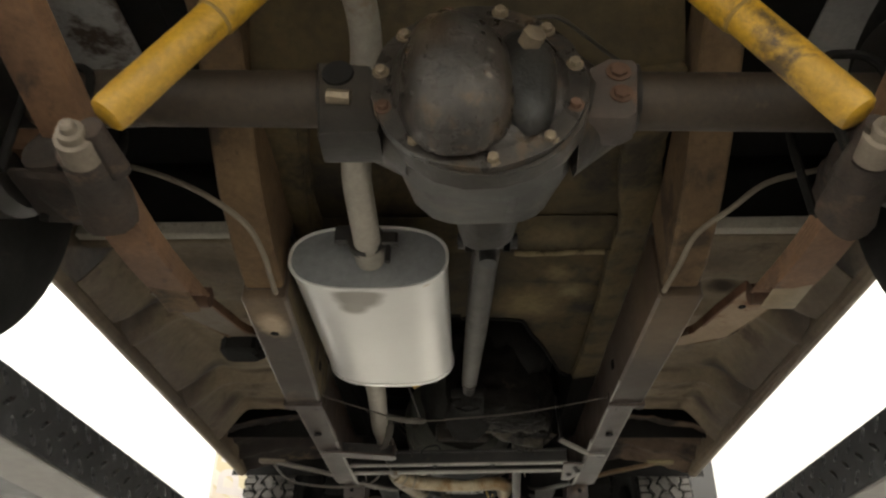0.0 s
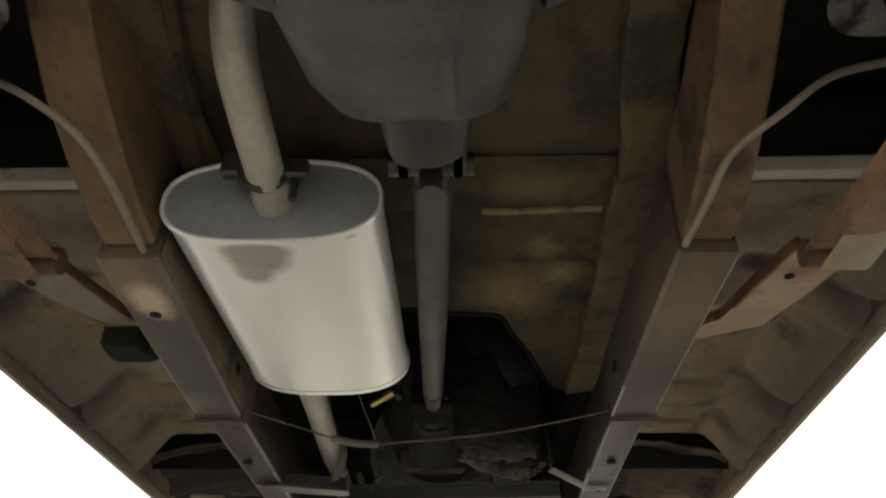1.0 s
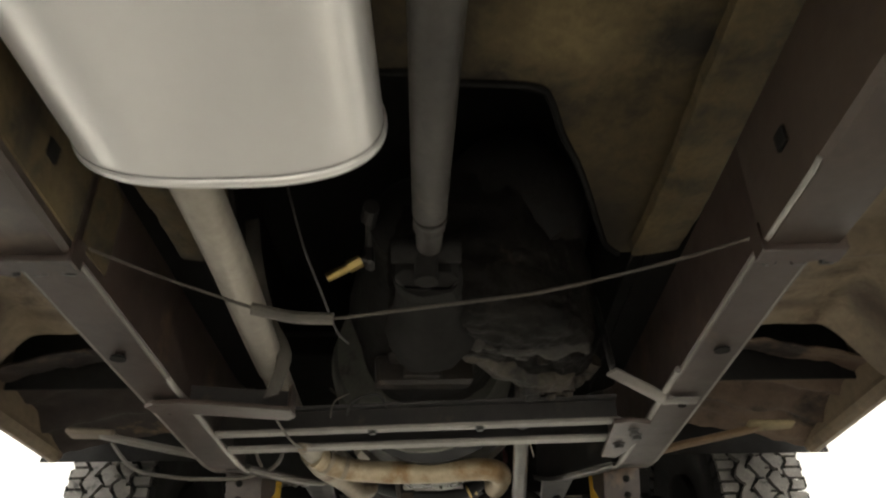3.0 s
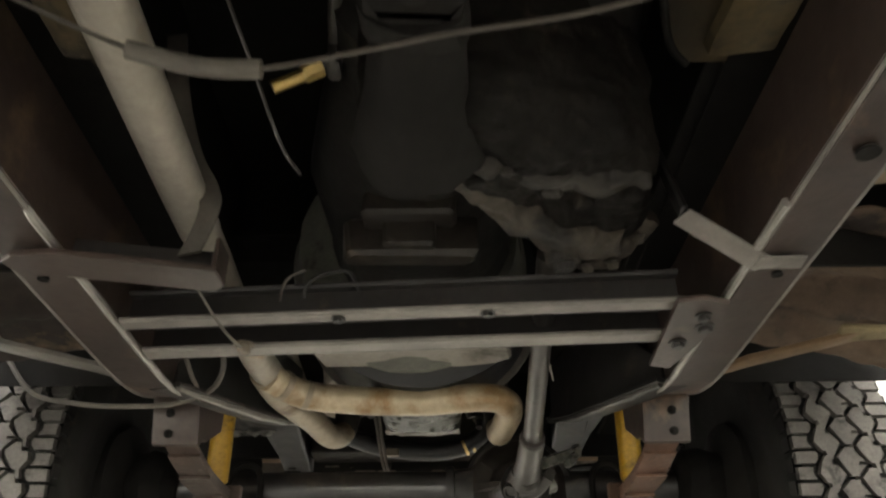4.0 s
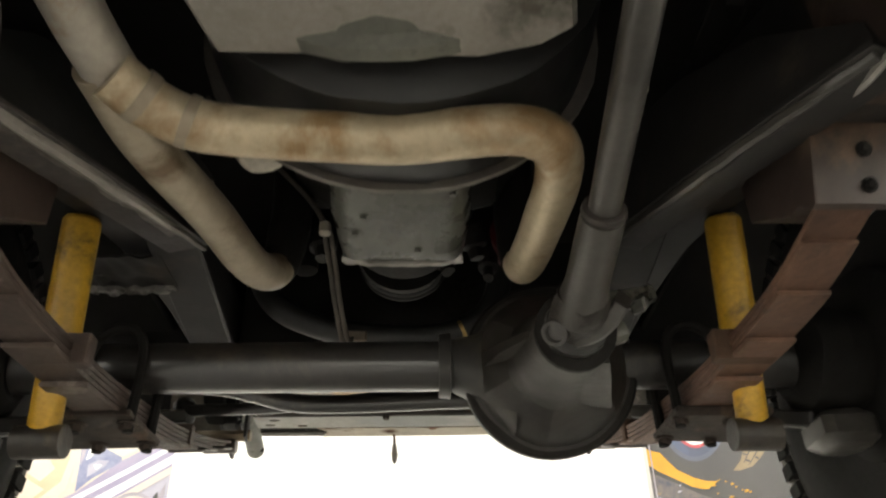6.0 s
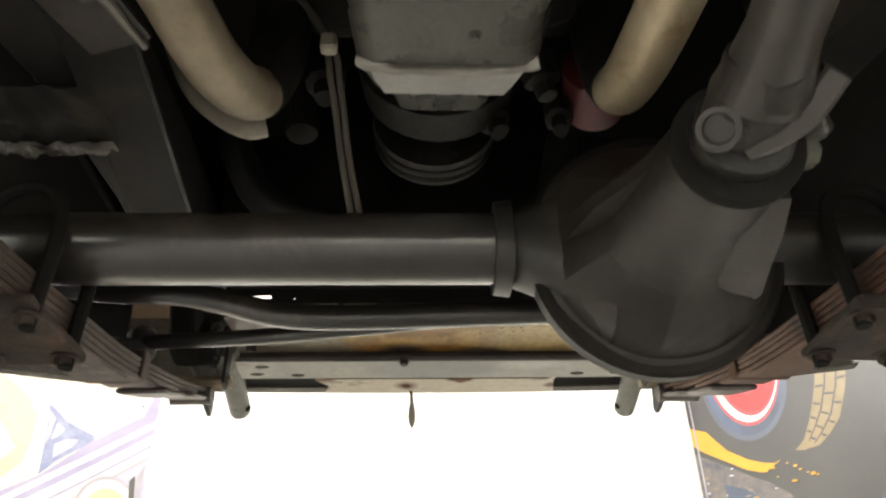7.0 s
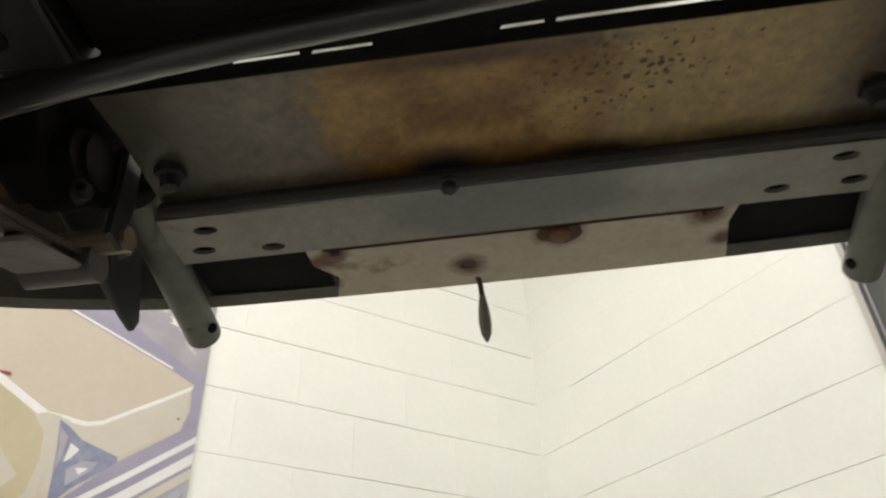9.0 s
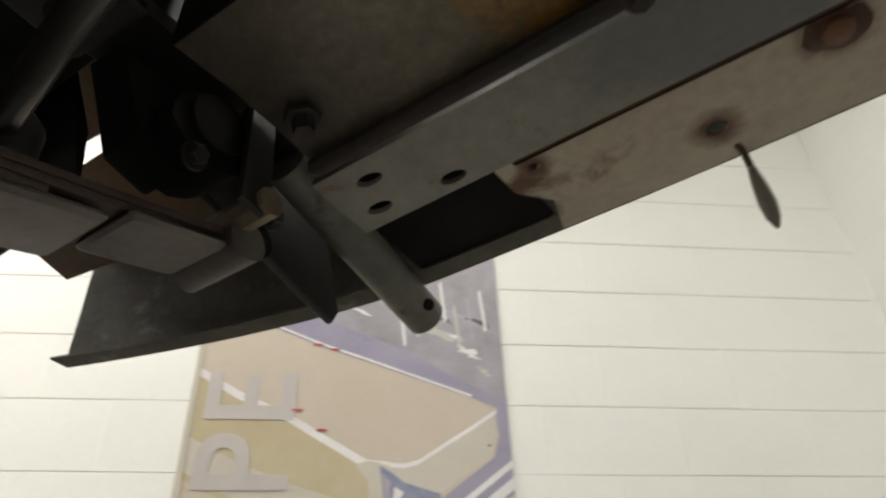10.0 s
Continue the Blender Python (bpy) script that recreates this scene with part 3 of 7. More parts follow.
def sheet(x_of, y_of, z_of, nx, ny, thick):
    """A pressed sheet over an nx by ny grid; the three functions take (s, t) in 0..1."""
    top = [[Vector((x_of(i / nx, j / ny), y_of(i / nx, j / ny), z_of(i / nx, j / ny))) for i in range(nx + 1)] for j in range(ny + 1)]
    verts = [v for row in top for v in row]
    n = len(verts)
    verts += [v + Vector((0, 0, thick)) for v in verts]
    at = lambda i, j: j * (nx + 1) + i
    faces = [(at(i, j), at(i + 1, j), at(i + 1, j + 1), at(i, j + 1)) for i in range(nx) for j in range(ny)]
    faces += [tuple(n + k for k in f) for f in faces]
    rim = [at(i, 0) for i in range(nx + 1)] + [at(nx, j) for j in range(1, ny + 1)] + [at(i, ny) for i in range(nx - 1, -1, -1)] + [at(0, j) for j in range(ny - 1, 0, -1)]
    faces += [(rim[k], rim[(k + 1) % len(rim)], n + rim[(k + 1) % len(rim)], n + rim[k]) for k in range(len(rim))]
    return Shape().add(verts, faces)


def bar(shape, a, b, width, thick, up=(0, 0, 1)):
    """A straight flat bar from a to b."""
    a, b = Vector(a), Vector(b)
    way = (b - a).normalized()
    side = way.cross(Vector(up)).normalized()
    over = side.cross(way)
    m = Matrix((side, way, over)).transposed().to_4x4()
    m.translation = a
    return shape.box(-width / 2, width / 2, 0, (b - a).length, -thick / 2, thick / 2, min(0.003, thick * 0.3), m)


# ---- the truck ----
BASE = Vector((0, 1.2, 1.70))
truck = thing("truck", BASE, "old four-wheel-drive truck with dirty underside standing on a lift", "truck")


def mirror(side, x0, x1):
    return (x0, x1) if side > 0 else (-x1, -x0)


# frame rails, kicked up over both axles and drawn in towards the front; the body sits a little askew on them
def rail_sides(side, y):
    """Inner and outer distance of a rail from the middle."""
    if side < 0:
        at, inner, outer = (-1.7, 0.33, 0.95, 1.3, 1.84, 1.93, 2.02, 2.13, 2.25, 2.40, 2.62, 2.88, 3.04), (0.352, 0.352, 0.390, 0.404, 0.404, 0.402, 0.396, 0.386, 0.372, 0.355, 0.345, 0.34, 0.335), (0.431, 0.431, 0.470, 0.478, 0.478, 0.476, 0.470, 0.460, 0.446, 0.430, 0.42, 0.415, 0.41)
    else:
        at, inner, outer = (-1.7, 0.33, 0.95, 1.3, 1.84, 1.93, 2.02, 2.13, 2.25, 2.40, 2.62, 2.88, 3.04), (0.412, 0.412, 0.408, 0.404, 0.404, 0.402, 0.396, 0.386, 0.372, 0.355, 0.345, 0.34, 0.335), (0.486, 0.486, 0.480, 0.478, 0.478, 0.476, 0.470, 0.460, 0.446, 0.430, 0.42, 0.415, 0.41)
    return float(np.interp(y, at, inner)), float(np.interp(y, at, outer))


def rail(side):
    # y, lower z, upper z
    levels = [(-1.7, 2.372, 2.402), (-0.35, 2.366, 2.402), (-0.12, 2.292, 2.395), (0.0, 2.206, 2.34), (0.10, 2.142, 2.29), (0.20, 2.098, 2.255), (0.27, 2.078, 2.24), (0.335, 2.068, 2.235), (0.45, 2.064, 2.215), (1.0, 2.058, 2.21), (1.72, 2.05, 2.21), (1.84, 2.052, 2.225), (1.93, 2.066, 2.25), (2.02, 2.098, 2.28), (2.13, 2.145, 2.31), (2.25, 2.18, 2.33), (2.40, 2.205, 2.34), (2.62, 2.215, 2.34), (2.88, 2.208, 2.33), (3.04, 2.20, 2.30)]
    rows = [(y, *rail_sides(side, y), z0, z1) for y, z0, z1 in levels]
    c = 0.006
    rings = []
    for y, xi, xo, z0, z1 in rows:
        s = side
        rings.append([(s * (xi + c), y, z0), (s * (xo - c), y, z0), (s * xo, y, z0 + c), (s * xo, y, z1 - c), (s * (xo - c), y, z1), (s * (xi + c), y, z1), (s * xi, y, z1 - c), (s * xi, y, z0 + c)])
    ob = part("frame_rail", Shape().loft(rings[7:13]), RAIL, truck, "boxed steel frame rail in worn dark paint")
    # the same rail, coloured near black for the shade at its front
    part("front_rail_section", Shape().loft(rings[12:]), MEMBER, ob, "front end of the rail, blackened for shade")
    back = rings[:8]
    back[-1] = [(x, y - 0.002, z) for x, y, z in back[-1]]
    part("rail_kick_up", roughen(Shape().loft(back), 0.002, 9), RAIL_DUSTY, ob, "tan dusty rail arching over the rear axle")
    sleeve = []
    for y in (0.338, 0.344, 0.50, 0.65, 0.80, 0.956, 0.962):
        xi, xo = rail_sides(side, y)
        d = 0.004 if y in (0.338, 0.962) else 0.0
        x0, x1, z0, z1, e = xi - 0.009 + d, xo + 0.008 - d, 2.043 + d, 2.195 - d, 0.006
        sleeve.append([(side * u, y, v) for u, v in ((x0 + e, z0), (x1 - e, z0), (x1, z0 + e), (x1, z1 - e), (x1 - e, z1), (x0 + e, z1), (x0, z1 - e), (x0, z0 + e))])
    part("rail_sleeve", roughen(Shape().loft(sleeve), 0.0012, 14), RAIL_SLEEVE, ob, "brown dusty reinforcing sleeve")
    xi, xo = rail_sides(side, 0.965)
    xa, xb = mirror(side, xi - 0.012, xo + 0.012)
    lip_ = [(xa, 0.95), (xb, 0.95), (xb, 0.978), (xb - 0.016, 0.978), (xb - 0.02, 0.972), (xb - 0.034, 0.976), (xb - 0.05, 0.984), (xb - 0.06, 0.972), (xb - 0.075, 0.974), (xa + 0.02, 0.985), (xa, 0.976)]
    part("sleeve_lip", Shape().prism(lip_, "z", 2.034, 2.072, 0.002), RAIL, ob, "ragged welded lip of the sleeve")
    for k in range(3):
        bolt(ob, (xa + 0.02 + 0.033 * k, 0.984, 2.046), (0, 0.5, -1), 0.008, 0.010, AXLE)
    part("weld_bead", roughen(Shape().tube([(side * 0.403, 1.35, 2.058), (side * 0.403, 1.72, 2.053), (side * 0.403, 1.86, 2.056), (side * 0.40, 1.95, 2.078), (side * 0.393, 2.04, 2.112)], 0.0055, 8, 14), 0.0016, 60), STEEL, ob)
    for y, r in ((1.257, 0.012), (0.498, 0.0095), (1.49, 0.007)):
        if y == 0.498 and side > 0:
            continue
        x = side * (0.444 if y != 0.498 else 0.404)
        part("drain_hole", Shape().lathe((x, y, 2.0485 if y > 0.6 else 2.0415), (0, 0, 1), [(0, r), (0.0006, r), (0.004, r * 0.9)], 16), DARK, ob)
    # thin pale beads on the lower edges: rubbed paint plus a painted highlight
    for edge in (0, 1):
        line = [(side * ((xi, xo)[edge] + (0.003, -0.003)[edge]), y, z0 + 0.0025) for y, xi, xo, z0, z1 in rows if 0.97 < y < 2.1]
        part("rubbed_edge", Shape().tube(line, 0.0032 if edge else 0.0024, 6), RAIL_EDGE, ob)
    xi, xo = rail_sides(side, 0.85)
    part("sleeve_slot", Shape().box(*mirror(side, xi - 0.0138, xi - 0.009), 0.84, 0.862, 2.100, 2.122, 0.001), DARK, ob)
    if side < 0:
        face = []
        for y in (0.345, 0.6, 0.8, 0.948):
            x = -(rail_sides(side, y)[0] - 0.0092)
            face.append([(x, y, 2.058), (x, y, 2.185), (x + 0.0015, y, 2.183), (x + 0.0015, y, 2.060)])
        part("dusty_inner_face", roughen(Shape().loft(face), 0.0004, 20), SILL, ob, "olive dust on the inner face of the rail")
        face = [[(-rail_sides(side, y)[0] + d, y, z) for d, z in ((0.0, 2.075), (0.0, 2.20), (0.0015, 2.198), (0.0015, 2.077))] for y in (0.985, 1.15, 1.28, 1.36)]
        part("dusty_inner_face", Shape().loft(face), SILL, ob)
    if side > 0:
        # steel bead put in for the bright lit crease of the sleeve
        part("sleeve_weld", roughen(Shape().tube([(xi - 0.008, 0.80, 2.046), (xi - 0.0085, 0.86, 2.044), (xi - 0.010, 0.94, 2.043)], 0.003, 8), 0.001, 60), STEEL, ob, "bright bead for the lit crease of the sleeve edge")
    return ob


for side in (-1, 1):
    rail(side)

# body floor and its sills
def pan_height(s, t):
    x, y = -0.40 + 0.80 * s, -1.4 + 2.33 * t
    dents = 0.006 * noise.noise(Vector((x * 9, y * 7, 0))) + 0.003 * noise.noise(Vector((x * 30, y * 30, 4)))
    step = 0.016 * (1 / (1 + math.exp(-(y - 0.49) / 0.006)))
    fade = min(1.0, max(0.0, (0.925 - y) / 0.16))
    rise = 0.16 / (1 + math.exp((y + 0.10) / 0.02))
    return 2.2765 + rise + step + fade * (0.018 * math.exp(-((x / 0.14) ** 4)) + dents)


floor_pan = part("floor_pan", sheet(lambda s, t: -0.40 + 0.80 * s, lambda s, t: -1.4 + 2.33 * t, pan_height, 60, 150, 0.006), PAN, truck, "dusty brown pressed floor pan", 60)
for side in (-1, 1):
    mouth = [(0.0, 0.945), (0.10, 0.950), (0.165, 0.958), (0.185, 0.985), (0.207, 1.05), (0.238, 1.12), (0.262, 1.185), (0.290, 1.27), (0.316, 1.345), (0.345, 1.38)]
    if side < 0:
        mouth = [(0.0, 0.925), (0.19, 0.93), (0.235, 0.96), (0.262, 1.03), (0.285, 1.15), (0.31, 1.28), (0.345, 1.38)]
    ring_ = [(side * x, y) for x, y in mouth] + [(side * 0.396, 1.38), (side * 0.396, 0.915), (0.0, 0.915)]
    plate("floor_edge", ring_, [], 0.005, Matrix.Translation((0, 0, 2.297)), PAN, floor_pan)
    part("mouth_lip", Shape().tube([(side * x, y, 2.291) for x, y in mouth], 0.005, 8), DARK, floor_pan)
    # sill strips along the rails, bent and dented
    off = 0.004 if side > 0 else -0.022
    line = [(side * (x + off), y, z) for x, y, z in ((0.353, -0.06, 2.272), (0.355, 0.05, 2.268), (0.360, 0.15, 2.262), (0.384, 0.36, 2.252), (0.384, 0.50, 2.256), (0.392, 0.75, 2.262), (0.40, 0.9, 2.266), (0.398, 1.1, 2.27), (0.396, 1.34, 2.278))]
    s = Shape().ribbon(line, 0.084, 0.026, (1, 0, 0.15 * side), 14)
    part("floor_sill", roughen(roughen(s, 0.006, 7), 0.003, 30), SILL, floor_pan, "dented olive-brown floor sill")
    if side < 0:
        s = Shape().ribbon([(-0.278, -0.06, 2.272), (-0.284, 0.05, 2.268), (-0.312, 0.22, 2.26), (-0.318, 0.40, 2.266)], 0.034, 0.02, (1, 0, -0.2), 14)
        part("floor_stiffener", roughen(s, 0.005, 14), SILL, floor_pan, "narrow olive floor stiffener")
        part("sill_hole", Shape().lathe((-0.352, 0.80, 2.247), (0, 0, 1), [(0, 0.011), (0.002, 0.011)], 12), DARK, floor_pan)
# a pressed step across the floor with a rolled lip
for x0, x1 in ((-0.33, 0.352),):
    s = Shape().loft([[(x, 0.385, 2.272), (x, 0.40, 2.262), (x, 0.47, 2.246), (x, 0.482, 2.238), (x, 0.494, 2.246), (x, 0.492, 2.282), (x, 0.40, 2.284)] for x in np.linspace(x0, x1, 14)])
    part("floor_step", roughen(roughen(s, 0.004, 12), 0.002, 40), PAN, floor_pan, "dusty pressed step across the floor")
part("step_lip", roughen(Shape().tube([(0.13, 0.484, 2.235), (0.18, 0.484, 2.234), (0.24, 0.482, 2.234), (0.335, 0.482, 2.236)], 0.0065, 8, 10), 0.002, 30), SILL_DUST, floor_pan, "pale dusty lip of the floor step")

# transmission tunnel and engine bay, closed by black sheets for their deep shade
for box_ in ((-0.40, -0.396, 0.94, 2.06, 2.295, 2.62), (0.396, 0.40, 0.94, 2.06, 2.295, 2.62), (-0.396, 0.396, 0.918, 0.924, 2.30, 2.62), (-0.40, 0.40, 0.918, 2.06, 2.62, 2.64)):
    part("bay_panel", Shape().box(*box_, 0.001), DARK, truck, "black sheet for the deep shade of the tunnel")
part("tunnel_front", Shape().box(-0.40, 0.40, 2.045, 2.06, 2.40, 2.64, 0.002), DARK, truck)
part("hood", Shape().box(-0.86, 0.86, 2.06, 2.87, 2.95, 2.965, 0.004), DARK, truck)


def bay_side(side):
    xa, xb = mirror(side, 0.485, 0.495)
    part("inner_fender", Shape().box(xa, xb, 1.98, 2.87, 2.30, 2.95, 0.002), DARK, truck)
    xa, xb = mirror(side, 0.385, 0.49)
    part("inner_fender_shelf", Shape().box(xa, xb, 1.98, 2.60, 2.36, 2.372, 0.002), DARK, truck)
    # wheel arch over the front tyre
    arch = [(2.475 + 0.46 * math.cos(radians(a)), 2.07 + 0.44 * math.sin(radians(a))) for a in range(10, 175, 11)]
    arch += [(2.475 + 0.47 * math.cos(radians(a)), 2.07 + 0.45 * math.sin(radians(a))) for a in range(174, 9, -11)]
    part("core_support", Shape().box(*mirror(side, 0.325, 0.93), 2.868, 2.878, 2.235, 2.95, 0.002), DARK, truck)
    # added black sheets that shut the gaps over rail and bay
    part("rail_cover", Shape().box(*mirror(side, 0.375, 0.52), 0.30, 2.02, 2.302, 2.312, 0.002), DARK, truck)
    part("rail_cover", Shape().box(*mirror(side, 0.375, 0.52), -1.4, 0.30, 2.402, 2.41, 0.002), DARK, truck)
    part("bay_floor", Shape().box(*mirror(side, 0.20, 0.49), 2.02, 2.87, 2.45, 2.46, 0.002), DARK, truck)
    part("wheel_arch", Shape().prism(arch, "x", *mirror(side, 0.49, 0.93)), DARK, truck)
    rear = [(-0.12 + 0.46 * math.cos(radians(a)), 2.14 + 0.42 * math.sin(radians(a))) for a in range(5, 178, 11)]
    rear += [(-0.12 + 0.47 * math.cos(radians(a)), 2.14 + 0.43 * math.sin(radians(a))) for a in range(177, 4, -11)]
    part("wheel_arch", Shape().prism(rear, "x", *mirror(side, 0.87, 0.93)), DARK, truck)
    part("fender", Shape().box(*mirror(side, 0.905, 0.92), 1.85, 3.0, 2.45, 2.95, 0.004), BODY, truck)
    part("body_side", Shape().box(*mirror(side, 0.89, 0.905), -1.5, 1.95, 2.30, 3.3, 0.004), BODY, truck)
    x0 = 0.655 if side > 0 else 0.595
    corner = [(x0 + 0.075 - 0.075 * math.cos(radians(a)), 0.185 + 0.075 * math.sin(radians(a))) for a in range(0, 91, 15)]
    plate("bed_floor_patch", [(side * u, v - (0 if side > 0 else 0.04)) for u, v in [(x0, -0.40), *corner, (0.868, 0.26), (0.868, -0.40)]], [], 0.005, Matrix.Translation((0, 0, 2.404)), PATCH, truck, "pale grey plate under the load floor")
    part("bed_front_panel", Shape().box(*mirror(side, 0.36, 0.9), 0.446, 0.452, 2.28, 2.62, 0.002), DARK, truck, "black front wall of the load bed")
    part("bed_floor", Shape().box(*mirror(side, 0.39, 0.9), -1.5, 0.36, 2.41, 2.425, 0.003), DARK, truck)


for side in (-1, 1):
    bay_side(side)
# added black lid over the front of the bay, out of view
part("bay_lid", Shape().box(-0.22, 0.22, 2.5, 2.87, 2.60, 2.61, 0.002), DARK, truck)
part("roof", Shape().box(-0.9, 0.9, -1.5, 2.0, 3.3, 3.32, 0.004), BODY, truck)
part("tail_panel", Shape().box(-0.9, 0.9, -1.52, -1.5, 2.25, 3.3, 0.004), BODY, truck)


def side_floor(side):
    def z_of(s, t):
        x, y = 0.475 + 0.395 * s, 0.44 + 1.12 * t
        out = min(1.0, max(0.0, (x - 0.755) / 0.112))
        lean = -0.085 * out
        z = 2.25 - 0.118 * (out * out * (3 - 2 * out))
        for yr, deep in ((1.305, 1.0), (0.825, 0.85)):
            u = y - yr - lean
            z -= 0.015 * deep * math.exp(-((u / 0.019) ** 2))
            z += deep * (0.011 + 0.045 * out) * math.exp(-(((u + 0.058) / 0.030) ** 2))
        z += 0.012 * math.exp(-(((y - 1.06) / 0.16) ** 2)) * (1 - out)
        z += 0.022 * math.exp(-(((y - 0.68) / 0.035) ** 2)) * math.exp(-(((x - 0.66) / 0.06) ** 2)) * (side > 0)
        z += 0.006 * noise.noise(Vector((x * 11, y * 9, side * 3))) + 0.0025 * noise.noise(Vector((x * 34, y * 30, side)))
        return z - 0.014 * max(0.0, (y - 1.5) / 0.06)

    ob = part("side_floor", sheet(lambda s, t: side * (0.475 + 0.395 * s), lambda s, t: 0.44 + 1.12 * t, z_of, 40, 150, 0.005), SIDE, truck, "dirty cream side floor with pressed ribs and coloured-in shade", 60)
    part("rocker_panel", Shape().tube([(side * 0.866, 0.24, 2.135), (side * 0.878, 1.97, 2.125)], 0.02, 10, smooth=False).box(*mirror(side, 0.862, 0.89), 0.22, 1.97, 2.13, 2.32, 0.006), SIDE, truck, "brown-grey lower body edge")
    part("floor_end_sill", roughen(Shape().box(*mirror(side, 0.50, 0.86), 0.392, 0.416, 2.236, 2.272, 0.004), 0.002, 12), SILL_PALE, ob, "pale cream sill at the end of the floor")
    part("end_flange", roughen(Shape().box(*mirror(side, 0.50, 0.86), 0.418, 0.444, 2.232, 2.262, 0.004), 0.003, 14), SIDE, ob)
    for x, y in ((0.535, 1.30), (0.565, 1.308), (0.60, 1.312), (0.70, 0.72), (0.76, 0.66)):
        part("body_plug", Shape().lathe((side * x, y, z_of((x - 0.475) / 0.395, (y - 0.44) / 1.12) - 0.002), (0, 0, 1), [(0, 0.007), (0.003, 0.008)], 10), EDGE_DARK, ob)
    # toe board rising in front of the floor, dented, coloured darker on the left
    def toe_z(q, t):
        fold = (0.3 if side < 0 else 1.0) * 0.018 * math.exp(-(((t - 0.34 - 0.1 * q) / 0.05) ** 2)) + 0.022 * math.exp(-(((t - 0.70) / 0.06) ** 2))
        return 2.232 - 0.055 * t + 0.03 * math.sin(t * math.pi) - 0.055 * q * q - fold + (0.005 if side < 0 else 0.016) * noise.noise(Vector((q * 4, t * 6, side))) + 0.006 * noise.noise(Vector((q * 12, t * 16, side)))

    toe = sheet(lambda q, t: side * (0.49 + 0.375 * q), lambda q, t: 1.60 + 0.37 * t, toe_z, 30, 34, 0.005)
    # added black sheets that close the view past the toe board
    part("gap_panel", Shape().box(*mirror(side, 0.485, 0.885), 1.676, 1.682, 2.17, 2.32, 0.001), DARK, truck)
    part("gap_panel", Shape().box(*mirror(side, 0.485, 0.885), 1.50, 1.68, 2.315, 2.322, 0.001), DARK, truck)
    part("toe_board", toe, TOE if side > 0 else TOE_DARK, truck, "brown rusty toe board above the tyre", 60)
    brace = part("fender_brace", roughen(Shape().ribbon([(side * 0.462, 1.885, 2.078), (side * 0.54, 1.848, 2.090), (side * 0.66, 1.80, 2.104), (side * 0.70, 1.79, 2.112)], 0.034, 0.010, (0.25 * side, 1, 0)), 0.0015, 20), RAIL_EDGE if side < 0 else RAIL_DUSTY, truck, "thin brace between frame and fender")
    part("brace_end", roughen(roughen(Shape().box(*mirror(side, 0.665, 0.76), 1.765, 1.805, 2.106, 2.119, 0.004), 0.012, 14), 0.003, 40), SILL_DUST if side > 0 else HANGER_DULL, brace, "bent dusty end of the brace")
    return ob


for side in (-1, 1):
    side_floor(side)
part("rubber_mount", Shape().box(-0.575, -0.495, 0.655, 0.70, 2.07, 2.12, 0.008).box(-0.60, -0.495, 0.705, 0.775, 2.085, 2.14, 0.012), DARK, truck, "black rubber body mount beside the rail")

# rear axle
AX_R = Vector((0.0, -0.12, 2.125))
rear_axle = part("rear_axle", Shape().tube([(-0.68, -0.135, 2.166), (0.72, -0.135, 2.126)], 0.0445, 32, smooth=False), AXLE_TUBE_REAR, truck, "worn dark rear axle tube")
DR = Vector((0.058, -0.20, 2.085))
rings = []
for y, cx, cz, hw, up_, down in ((-0.235, 0.05, 2.075, 0.146, 0.146, 0.146), (-0.205, 0.05, 2.075, 0.148, 0.148, 0.148), (-0.195, 0.05, 2.075, 0.14, 0.14, 0.14), (-0.12, 0.05, 2.085, 0.132, 0.13, 0.118), (0.0, 0.05, 2.095, 0.118, 0.10, 0.082), (0.045, 0.052, 2.10, 0.108, 0.09, 0.066), (0.056, 0.053, 2.10, 0.100, 0.08, 0.058), (0.06, 0.058, 2.09, 0.056, 0.056, 0.05), (0.125, 0.060, 2.085, 0.05, 0.05, 0.053), (0.135, 0.060, 2.083, 0.044, 0.04, 0.045)):
    ring_ = []
    for k in range(20):
        a = 2 * math.pi * (k + 0.5) / 20
        ca, sa = math.cos(a), math.sin(a)
        p = 1.0 if y < -0.19 else 0.72
        ring_.append((cx + hw * math.copysign(abs(ca) ** p, ca), y, cz + (up_ if sa > 0 else down) * math.copysign(abs(sa) ** p, sa)))
    rings.append(ring_)
part("differential_housing", roughen(roughen(Shape().loft(rings), 0.006, 11), 0.003, 26), AXLE_REAR, rear_axle, "dark cast differential housing", 30)
for x, w in ((0.092, 0.014),):
    part("casting_rib", roughen(Shape().prism([(-0.19, 1.958), (-0.10, 1.971), (0.045, 2.036), (0.045, 2.06), (-0.19, 2.06)], "x", x - w / 2, x + w / 2, 0.002), 0.002, 30), AXLE_REAR, rear_axle)
DR = Vector((0.043, -0.205, 2.085))
s = Shape().lathe(DR, (0, -1, 0.02), [(0.024, 0.152), (0.036, 0.152), (0.038, 0.126), (0.044, 0.122), (0.052, 0.112), (0.056, 0.06)], 40)
cover = part("differential_cover", roughen(roughen(s, 0.004, 14), 0.002, 40), COVER, rear_axle, "oily differential cover with a bolted rim")
rings = []
for d, k in ((0.045, 1.0), (0.066, 0.98), (0.088, 0.90), (0.106, 0.76), (0.119, 0.55), (0.127, 0.30), (0.129, 0.08)):
    rings.append([(0.012 + 0.079 * k * math.copysign(abs(math.cos(a)) ** 0.85, math.cos(a)), -0.205 - d, 2.062 + 0.116 * k * math.copysign(abs(math.sin(a)) ** 0.9, math.sin(a))) for a in np.linspace(0, 2 * math.pi, 40, endpoint=False)])
